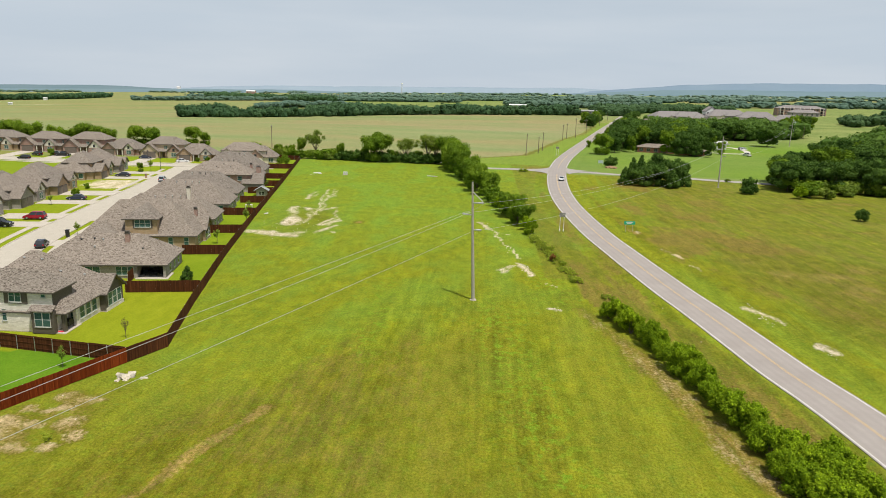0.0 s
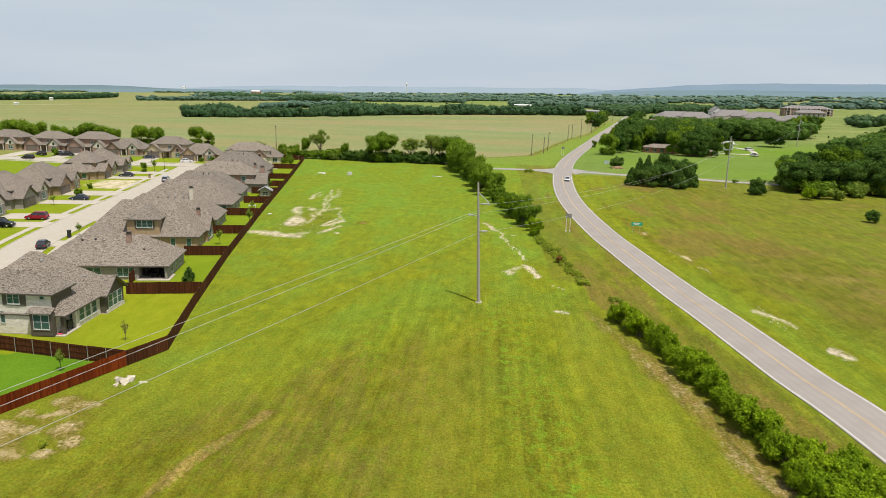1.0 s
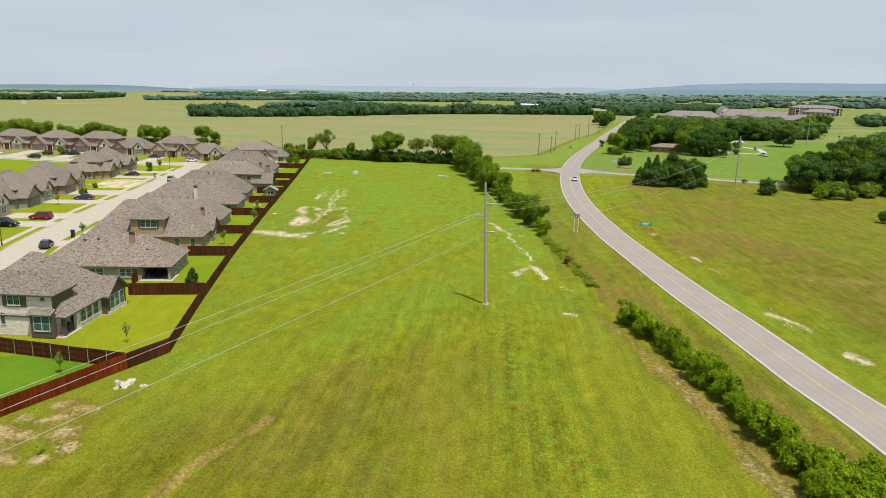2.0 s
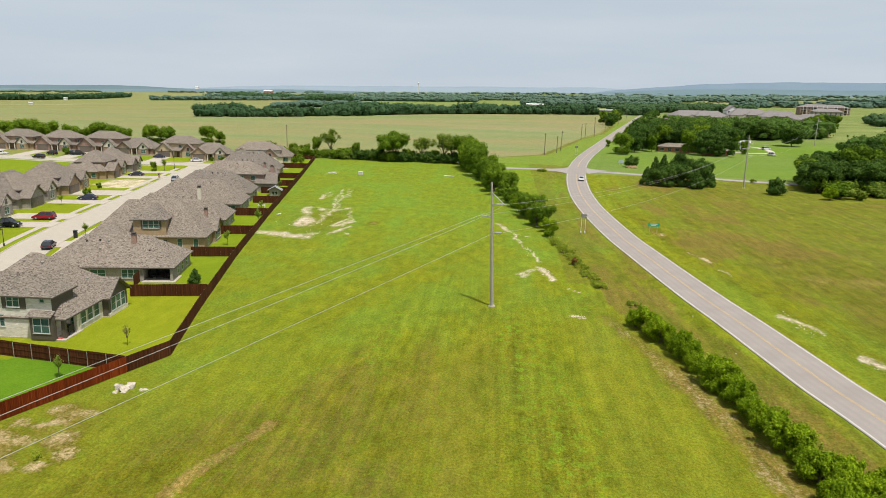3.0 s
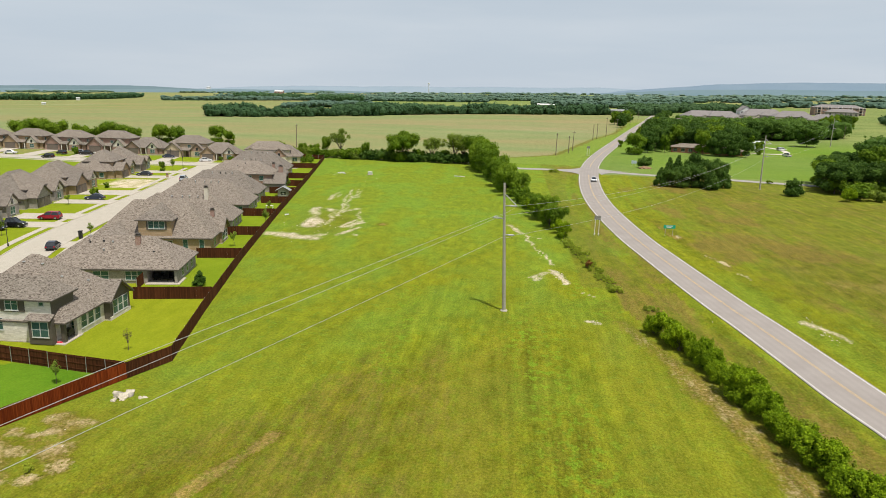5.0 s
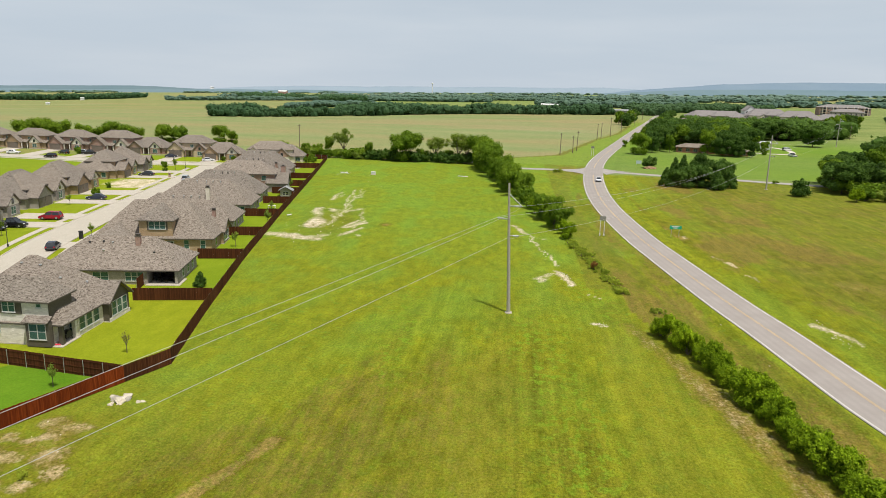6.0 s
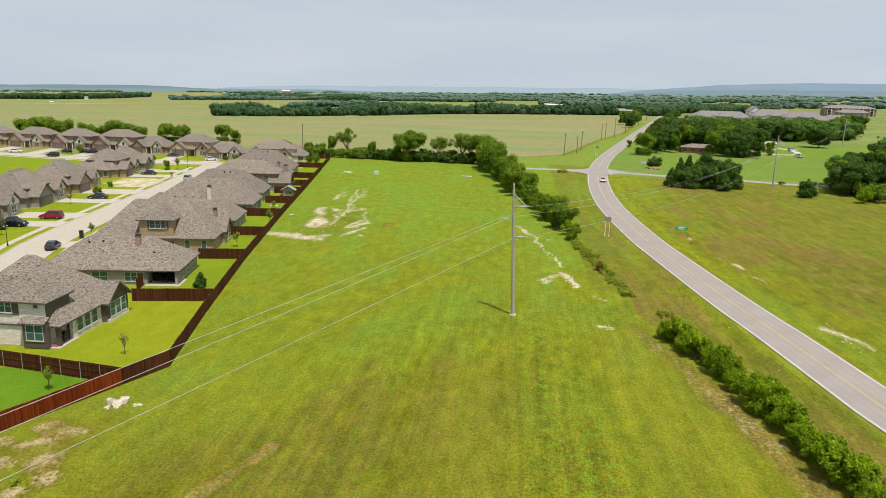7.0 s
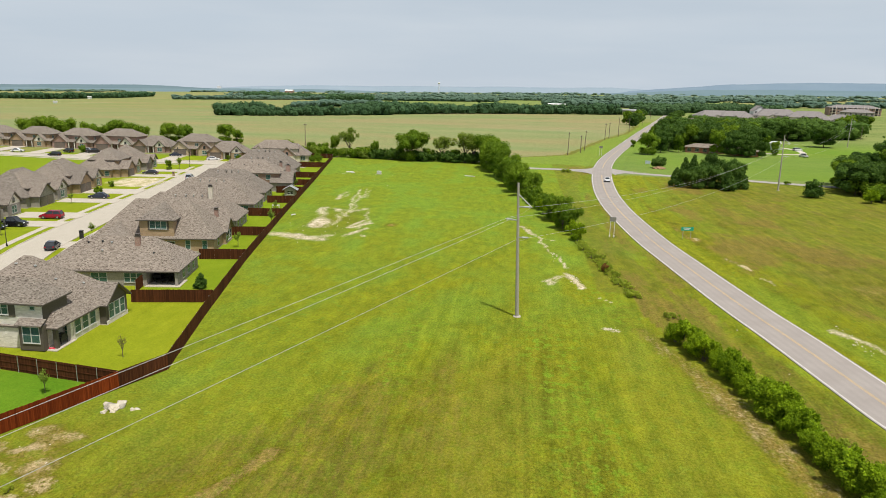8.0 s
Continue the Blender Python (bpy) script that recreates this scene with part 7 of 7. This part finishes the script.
# behind the estate
for x, y, h in ((-201.6, 282.5, 14), (-195, 287, 13), (-188, 292, 11), (-176, 293.2, 12.5), (-172, 296, 11), (-168, 298, 10), (-159.6, 308, 10.8), (-155.4, 311, 10), (-151, 309, 9.5), (-137.8, 320.5, 10.3), (-131, 318, 7.8), (-206, 278, 13), (-182, 292, 9)):
    plant("full", x * 1.05, y + 17, h * 0.84, 0.98, "trees behind the houses")
# gardens
for x, y, h, kind in ((-7.3, 2.7, 2.7, "sparse"), (-6.1, 29.4, 2.3, "cedar"), (-6.5, 55.6, 3.0, "young"), (-3.9, 75.3, 3.8, "young"), (-11.2, -6.4, 2.5, "young"), (-35.6, 63.1, 2.7, "young"), (-55.0, 98.5, 2.6, "young"), (-54.5, 112.0, 2.2, "brush"), (-50.5, 168, 4.2, "young"), (-53.5, 166, 3.2, "full"), (-56.5, 126.5, 1.6, "brush"), (-52.0, 62.5, 3.2, "young"), (-6.0, 93, 2.6, "young"), (-6.0, 128, 3.0, "young"), (-6.5, 190, 3.4, "full"), (-102.0, 214.5, 3.0, "brush"), (-42.0, 200.2, 1.8, "brush"), (-38.0, 200.4, 2.0, "brush"), (-10.2, 199, 2.5, "brush"), (-8, 203, 3.0, "brush")):
    p = est(x, y)
    plant(kind, p.x, p.y, h, {"young": 0.85, "sparse": 0.85, "cedar": 1.35}.get(kind, 0.8), "garden trees", z=0.0)
# east of the road
for kind, x, y, h, w in (("wood", 101, 368, 9, 0.75), ("wood", 109, 362, 8.5, 0.75), ("wood", 116, 362, 8.0, 0.7), ("wood", 80, 378, 9, 0.7), ("wood", 108, 381, 12, 0.9), ("wood", 97.5, 371, 12.5, 0.85), ("wood", 104, 364, 11.5, 0.9), ("wood", 111, 366, 11, 0.9), ("wood", 70, 372, 11, 0.9), ("wood", 76, 383, 12.5, 0.9), ("wood", 88, 396, 13.5, 1.0), ("wood", 100, 392, 13.5, 1.0), ("cedar", 50.2, 241, 6.4, 1.0), ("cedar", 53.4, 244, 9.4, 0.75), ("dense", 56.5, 238.5, 6.6, 0.84), ("dense", 60.5, 241, 7.6, 0.90), ("wood", 62.5, 248, 10.6, 0.6), ("cedar", 65.6, 236.8, 6.4, 1.15), ("dense", 67.5, 243, 9.8, 0.72), ("cedar", 70.8, 243, 7.4, 1.1), ("dense", 58.5, 244, 6.8, 0.96), ("dense", 64.5, 241, 6.6, 0.96), ("dense", 53, 240.5, 5.6, 0.96), ("cedar", 57.5, 250, 9.8, 0.8), ("dense", 72, 252, 8, 0.84), ("bush", 88.8, 229.8, 5.4, 0.95), ("bush", 101.3, 183.6, 3.3, 1.0), ("bush", 55.4, 298, 4.6, 1.2), ("full", 61.3, 359, 10.5, 1.0), ("full", 60.5, 402, 4, 0.7), ("hedge", 102, 222, 3.8, 1.0), ("brush", 106, 225, 4.0, 1.2), ("brush", 111, 225, 3.6, 1.3), ("wood", 178, 446, 13, 1.25), ("full", 132, 392, 6.5, 0.8), ("full", 128, 380, 4.5, 0.7)):
    plant(kind, x, y, h, w, "trees east of the road")


def inside(x, y, poly):
    odd = False
    for (ax, ay), (bx, by) in zip(poly, poly[1:] + poly[:1]):
        if (ay > y) != (by > y) and x < (bx - ax) * (y - ay) / (by - ay) + ax:
            odd = not odd
    return odd


EAST_WOOD = [(99, 241), (104, 236), (114, 232), (140, 237), (230, 232), (330, 330), (420, 560), (430, 690), (390, 640), (300, 540), (222, 440), (181, 374), (160, 328), (146, 303), (126, 284), (111, 262)]
HOUSE_WOOD = [(74, 378), (84, 392), (120, 384), (136, 420), (150, 470), (182, 492), (222, 512), (262, 590), (255, 625), (205, 640), (165, 650), (128, 590), (100, 490), (80, 425)]
scattered, deep = [], []
for x, y, h, w in ((253, 600, 12, 1.0), (262, 612, 13, 1.0), (272, 622, 13, 0.95), (281, 630, 12, 1.0), (290, 640, 11, 0.9), (240, 590, 8, 1.0), (228, 555, 6, 1.1), (216, 520, 5, 1.2)):
    plant("wood", x, y, h, w, "trees on the eastern slope")
for x, y, h in ((91, 606, 10), (97, 630, 11), (92, 650, 12), (104, 668, 12), (112, 700, 12), (118, 730, 11), (82, 455, 9), (88, 480, 10), (97, 510, 11), (104, 535, 10), (112, 565, 11), (121, 600, 11), (130, 640, 11), (140, 680, 11), (150, 715, 10), (158, 750, 10)):
    plant("wood", x, y, h, 0.95, "trees along the country road")
for poly, want, single, x0, y0, x1, y1 in ((EAST_WOOD, 520, 90, 94, 230, 420, 690), (HOUSE_WOOD, 260, 80, 66, 366, 300, 740)):
    got = []
    for _ in range(30000):
        x, y = trng.uniform(x0, x1), trng.uniform(y0, y1)
        if len(got) >= want or not inside(x, y, poly) or any((x - a) ** 2 + (y - b) ** 2 < 34 for a, b in scattered):
            continue
        scattered.append((x, y))
        got.append((x, y))
    got.sort(key=lambda p: p[0] ** 2 + p[1] ** 2)
    for k, (x, y) in enumerate(got):
        h = trng.uniform(8.5, 14.0) * (0.78 if y < 285 and x < 135 else 0.85 if y < 250 else 0.62 if y > 540 else 1)
        if k < single:
            plant("wood", x, y, h, trng.uniform(0.95, 1.25), "woodland trees")
        else:
            deep.append((x, y, h))
for _ in range(130):
    x, y = trng.uniform(160, 275), trng.uniform(640, 715)
    deep.append((x, y, trng.uniform(5.2, 7.6)))
for k in range(26):
    plant("brush", 106 + 48 * k / 25 + trng.uniform(-1, 1), 236 - 3 * math.sin(k) + trng.uniform(-2, 2) + (0.02 * k), trng.uniform(2.2, 5.0), 1.3, "scrub at the wood's edge")
for k in range(18):
    plant("brush", 92 + 8 * k, 260 - 1.2 * k, trng.uniform(0.9, 1.8), 1.4, "scrub along the side road")


def far_woods(name, spots, material, label, per=60, leaf=1.3, seed=3, wide=1.0):
    """Far-off woodland as one mesh: for each tree a loose heap of leaf sprays."""
    rng = np.random.default_rng(seed)
    vs, fs, k = [], [], 0
    for x, y, h in spots:
        w = h * rng.uniform(0.42, 0.62) * wide
        z = land(x, y)
        lobes = [(x + rng.normal() * w * 0.45, y + rng.normal() * w * 0.45, z + h * rng.uniform(0.3, 0.72), w * rng.uniform(0.5, 0.85), 0.9 / wide) for _ in range(4)] + [(x, y, z + h * 0.3, w, 0.8 / wide)]
        v, f = leaf_cloud(lobes, per, leaf * h / 11, rng, 0.0, 0.75, z)
        cv, cf = leaf_masses(lobes, rng, 0.86, 0)
        vs += [v, cv]
        fs += (f + k).tolist() + (cf + k + len(v)).tolist()
        k += len(v) + len(cv)
    me = bpy.data.meshes.new(name)
    me.from_pydata(np.concatenate(vs).tolist(), [], fs)
    me.materials.append(material)
    return tagged(new(name, me), label, "woods", kind="stuff")


def strip(points, width, n, h0, h1, open_land=0.45):
    """Tree spots along a belt of land that goes back from a front edge."""
    out = []
    pts = spline(points, 20)
    for _ in range(n):
        i = trng.randrange(len(pts) - 1)
        t = trng.random()
        p = pts[i] * (1 - t) + pts[i + 1] * t
        x, y = p[0] + trng.uniform(-6, 6), p[1] + trng.random() ** 1.3 * width
        if width > 150 and float(value_noise(x * 0.6, y, 150, 17)) < open_land:
            continue
        out.append((x, y, h0 + (h1 - h0) * (0.55 * trng.random() + 0.75 * float(value_noise(x, y, 34, 23)) - 0.25)))
    return out


far_woods("woodland", deep, LEAF_DARK, "dense dark green woodland behind the first trees", 420, 0.55, 2)
far_woods("tree_belt", strip([(-298, 676), (-243, 680), (-207, 712), (-157, 752), (-128, 800), (-39, 850), (50, 862), (112, 872)], 45, 560, 7, 15), WOODS, "dark tree belt at the edge of the far field", 130, 0.85)
far_woods("tree_belt", strip([(-205, 790), (-170, 830), (-120, 880)], 60, 70, 10, 15), WOODS, "dark tree belt at the edge of the far field", 130, 0.85, 4)
far_woods("woodland_east", strip([(150, 860), (230, 880), (330, 960)], 200, 520, 9, 13, 0.3), WOODS_MID, "dark woodland round the far buildings", 120, 0.85, 5)
far_woods("woodland_east", strip([(440, 760), (520, 720), (600, 700)], 60, 60, 10, 14), WOODS, "dark woodland round the far buildings", 120, 0.85, 6)
far_woods("woodland_east", strip([(345, 676), (385, 690), (440, 700), (520, 730)], 50, 110, 8, 13), WOODS_MID, "woodland strip on the eastern slope", 150, 0.8, 13)
far_woods("tree_belt", strip([(-821, 2033), (-669, 1786), (-568, 1663), (-470, 1600), (-340, 1500)], 149, 420, 11, 17), WOODS, "dark tree belt beyond the far field", 60, 1.0, 7)
# these farther belts carry their haze in the leaf colour
far_woods("tree_belt", strip([(40, 1290), (100, 1240), (160, 1200), (260, 1150)], 80, 190, 9, 14), WOODS_HAZE, "distant woodland with blue-green haze in its leaf colour", 40, 1.0, 8, 1.5)
far_woods("tree_belt", strip([(-1120, 1400), (-985, 1400), (-970, 1480), (-955, 1560), (-1015, 1800)], 60, 260, 11, 16), WOODS, "dark tree belt on the far field", 40, 1.0, 9)
far_woods("woodland_far", strip([(300, 1250), (600, 1300), (900, 1250), (1300, 1150)], 500, 900, 9, 15, 0.58), WOODS_HAZE, "distant woodland with blue-green haze in its leaf colour", 30, 1.0, 10, 2.0)
far_woods("woodland_far", strip([(250, 1950), (500, 1900), (900, 1850), (1500, 1700), (2000, 1500)], 900, 760, 9, 14, 0.6), WOODS_HAZE_DEEP, "distant woodland with blue-green haze in its leaf colour", 20, 1.1, 11, 2.6)
far_woods("woodland_far", strip([(-2600, 2500), (-1800, 2900), (-1200, 3000), (-500, 2900), (200, 3000), (1200, 2900), (2300, 2600), (2900, 2200)], 900, 900, 8, 13, 0.52), WOODS_HAZE_DEEP, "distant woodland with blue-green haze in its leaf colour", 14, 1.4, 12, 3.2)
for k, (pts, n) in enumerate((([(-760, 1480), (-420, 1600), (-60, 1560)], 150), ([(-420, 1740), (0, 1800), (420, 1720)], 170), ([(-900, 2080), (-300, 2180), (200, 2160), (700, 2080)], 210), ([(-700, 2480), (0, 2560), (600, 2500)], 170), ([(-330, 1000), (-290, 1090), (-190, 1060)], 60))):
    far_woods("hedgerow", strip(pts, 26, n * 2, 7, 12), WOODS_HAZE if k in (0, 1, 4) else WOODS_HAZE_DEEP, "distant hedgerow trees between fields, haze in their leaf colour", 16, 1.1, 20 + k, 1.7)

# ---- far buildings ----


def block_house(name, x, y, turn, w, d, h, wall, label, roof=None, storeys=1, bays=6, pitch=0.45, category="house", kind="hip"):
    root = base(name, pose(x, y, land(x, y), 0, 0, turn), label, category)
    wall_part(root, 0, 0, w, d, -1.5, h, kind, pitch, wall)
    roof_parts(root, 0, 0, w, d, h, kind, pitch, 0.6, mat=roof)
    for s in range(storeys):
        for k in range(bays):
            window(root, w * (k + 0.5) / bays, -0.02, h * (s + 0.25) / storeys, 0, min(1.8, w / bays * 0.5), h / storeys * 0.5, 2, PANE_DARK)
    return root


APT_ROOF = mottled("grey_shingles", (0.19, 0.175, 0.17), (0.25, 0.23, 0.22), 0.6, 0.95)
for x, y, t, w, d, h, s in ((176, 746, 6, 60, 19, 4.2, 2), (234, 752, 0, 46, 22, 5.2, 2), (258, 735, -12, 40, 20, 4.8, 2), (278, 705, -28, 34, 18, 3.8, 1)):
    r = block_house("apartment_building", x, y, t, w, d, h, BRICK_CREAM, "long pale brick apartment building with grey hip roofs", APT_ROOF, s, 10, 0.66, "building")
    for k, (f, g, dd, hh) in enumerate(((0.02, 0.24, 3.0, 0.9), (0.38, 0.20, 4.5, 1.6), (0.72, 0.26, 2.2, 0.6))):
        wall_part(r, w * f, -dd, w * (f + g), d + 2, 0, h + hh, "hip", 0.6, BRICK_CREAM if k != 1 else BRICK_GREY)
        roof_parts(r, w * f, -dd, w * (f + g), d + 2, h + hh, "hip", 0.6, 0.6, mat=APT_ROOF)
        for q in range(2):
            window(r, w * (f + g * (0.3 + 0.4 * q)), -dd - 0.02, 0.9, 0, 1.8, 1.6, 2, PANE_DARK)
    for k in range(3):
        bx = w * (0.27 + 0.3 * k)
        wall_part(r, bx, -2.0, bx + 6, 6, 0, h, "gy", 0.7, BRICK_CREAM)
        roof_parts(r, bx, -2.0, bx + 6, 6, h, "gy", 0.7, 0.5, mat=APT_ROOF)
        for s2 in range(s):
            window(r, bx + 3, -2.02, h * (s2 + 0.25) / s, 0, 1.8, h / s * 0.5, 2, PANE_DARK)
r = block_house("clubhouse", 236, 766, 0, 12, 14, 10.2, PAINT_WHITE, "tall pale gabled centre of the apartments", APT_ROOF, 3, 3, 0.8, "building", "gy")
r = block_house("apartment_building", 378, 934, -8, 58, 20, 10, BRICK_ROSE, "three-storey brown brick apartment building with balconies", APT_ROOF, 3, 14, 0.35, "building")
for k in range(5):
    bx = 5 + 11.8 * k
    for s in range(3):
        part("balcony", boxed(bx - 2, -2.2, 0.3 + 3.5 * s, bx + 2, 0, 0.55 + 3.5 * s), CONCRETE, r)
        # flat dark panel on the wall behind each balcony
        part("balcony_dark_panel", boxed(bx - 1.8, -0.08, 0.6 + 3.5 * s, bx + 1.8, 0.1, 3.0 + 3.5 * s), PANE_DARK, r)
    part("porch_pier", boxed(bx - 2.3, -2.3, 0, bx - 1.8, -1.8, 11), BRICK_CREAM, r)
    part("porch_pier", boxed(bx + 1.8, -2.3, 0, bx + 2.3, -1.8, 11), BRICK_CREAM, r)
block_house("apartment_building", 380, 900, -8, 34, 14, 5.5, BRICK_GREY, "low brown brick building beside the apartments", APT_ROOF, 1, 6, 0.5, "building")
r = block_house("house", 84, 381, -14, 19, 9, 3.0, BRICK_RED, "low red brick bungalow among trees", None, 1, 5, 0.35)
block_house("house", 104, 372, -16, 13, 8, 2.6, BRICK_RED, "low red brick wing of a bungalow", None, 1, 3, 0.3)
block_house("shed", 131, 421, -12, 13, 7, 3.6, PAINT_WHITE, "low white metal shed", PAINT_WHITE, 1, 2, 0.25, "shed", "gx")
block_house("shed", 118, 872, -5, 22, 9, 5.5, SIDE_ROAD, "grey metal barn beside the road", GALV, 1, 3, 0.3, "barn", "gx")
block_house("barn", -1000, 2900, 0, 36, 20, 12, BRICK_ROSE, "far red barn with a white roof", PAINT_WHITE, 1, 3, 0.5, "barn", "gx")
block_house("barn", -925, 1425, 20, 7, 6, 5, PAINT_WHITE, "far white metal barn", PAINT_WHITE, 0, 1, 0.3, "barn", "gx")
block_house("barn", -1620, 3560, 0, 70, 30, 12, PAINT_WHITE, "far white hall on the horizon", PAINT_WHITE, 0, 4, 0.3, "barn", "gx")
block_house("barn", -1600, 3580, 0, 16, 16, 27, PAINT_WHITE, "far white tower of a hall on the horizon", PAINT_WHITE, 0, 1, 0.3, "barn", "gx")
block_house("barn", 40, 1175, -4, 28, 10, 5, PAINT_WHITE, "far low white roofed building", PAINT_WHITE, 1, 5, 0.3, "barn", "gx")
block_house("shed", -764, 1085, 30, 6, 4, 3, PAINT_WHITE, "far small white shed by a track", PAINT_WHITE, 0, 1, 0.3, "shed", "gx")
block_house("house", 152, 690, -10, 12, 8, 3.4, BRICK_CREAM, "pale house among roadside trees", None, 1, 4, 0.4)
block_house("garden_shed", *est(-7.4, 115.6).to_2d(), 12, 2.9, 2.2, 1.8, SIDE_ROAD, "small grey garden shed on a lawn", GALV, 1, 1, 0.55, "shed", "gy")

tower = base("water_tower", pose(-356, 2980, land(-356, 2980)), "white water tower on a slim stem", "water tower")
bm = bmesh.new()
bmesh.ops.create_uvsphere(bm, u_segments=20, v_segments=12, radius=4.6)
for v in bm.verts:
    v.co.z = v.co.z * 0.72 + 44 + 4
part("tank", bm, PAINT_WHITE, tower)
bm = bmesh.new()
tube(bm, (0, 0, -1), (0, 0, 46), 1.8, 1.3, 12)
part("stem", bm, PAINT_WHITE, tower)

# drive loop by the bungalow
tagged(ribbon("drive_loop", spline([(112, 384), (124, 392), (135, 388), (146, 392), (152, 412), (150, 432), (138, 438), (124, 430)], 3), -1.6, 1.6, 0.06, GRAVEL_DRIVE, thick=0.1), "pale gravel drive loop on a lawn", "driveway", kind="structure")

# street furniture of the estate


def street_lamp(x, y):
    p = est(x, y)
    root = base("street_lamp", pose(p.x, p.y, 0.08), "black post-top street lamp", "street lamp", "street lamps")
    bm = bmesh.new()
    tube(bm, (0, 0, 0), (0, 0, 0.5), 0.16, 0.12, 10)
    tube(bm, (0, 0, 0.5), (0, 0, 3.7), 0.07, 0.05, 8)
    part("post", bm, PATIO_DARK, root)
    bm = bmesh.new()
    tube(bm, (0, 0, 3.7), (0, 0, 4.25), 0.12, 0.2, 8)
    tube(bm, (0, 0, 4.25), (0, 0, 4.5), 0.26, 0.05, 8)
    part("lantern", bm, PATIO_DARK, root)


for x, y in ((-46.4, 53.8), (-48.7, 173.5), (-60, 198)):
    street_lamp(x, y)


def mailbox(x, y, mat, label):
    p = est(x, y)
    root = base("mailbox", pose(p.x, p.y, 0.05, 0, 0, 10), label, "mailbox")
    part("pier", boxed(-0.3, -0.3, 0, 0.3, 0.3, 1.4, 0.03), mat, root)
    part("cap", boxed(-0.36, -0.36, 1.4, 0.36, 0.36, 1.52, 0.03), mat, root)
    part("box", boxed(-0.18, -0.36, 0.95, 0.18, -0.28, 1.22, 0.01), PATIO_DARK, root)


mailbox(-47.0, 150, BRICK_TAN, "tan brick mailbox pier at the kerb")
mailbox(-36.6, 60.9, PATIO_DARK, "black mailbox pier at the kerb")


def garden_table(x, y):
    p = est(x, y)
    root = base("garden_table", pose(p.x, p.y, 0.0, 0, 0, 10), "white garden table on a patio", "table")
    part("top", boxed(-0.9, -0.5, 0.7, 0.9, 0.5, 0.76, 0.01), PAINT_WHITE, root)
    for sx in (-0.8, 0.8):
        for sy in (-0.4, 0.4):
            part("leg", boxed(sx - 0.04, sy - 0.04, 0, sx + 0.04, sy + 0.04, 0.7), PAINT_WHITE, root)


garden_table(-6.6, 97)
garden_table(-6.2, 138.5)


plant("weed", 16.6, 269.6, 1.2, 1.6, "scrub beside the junction")
heap = base("earth_heap", pose(54.9, 294.6, 0), "small heap of bare brown earth on a lawn", "earth heap")
bm = bmesh.new()
bmesh.ops.create_icosphere(bm, subdivisions=3, radius=1.0)
hrng = random.Random(3)
for v in bm.verts:
    v.co = Vector((v.co.x * 2.6, v.co.y * 1.6, max(-0.1, v.co.z) * 1.0)) * (0.85 + 0.3 * hrng.random())
part("heap", bm, mottled("bare_earth", (0.22, 0.13, 0.075), (0.33, 0.21, 0.13), 1.5, 0.95, relief=0.6), heap)

# models that were never planted
for kind in KINDS:
    for ob in KINDS[kind]:
        if ob.name not in USED:
            for child in list(ob.children):
                bpy.data.objects.remove(child)
            bpy.data.objects.remove(ob)
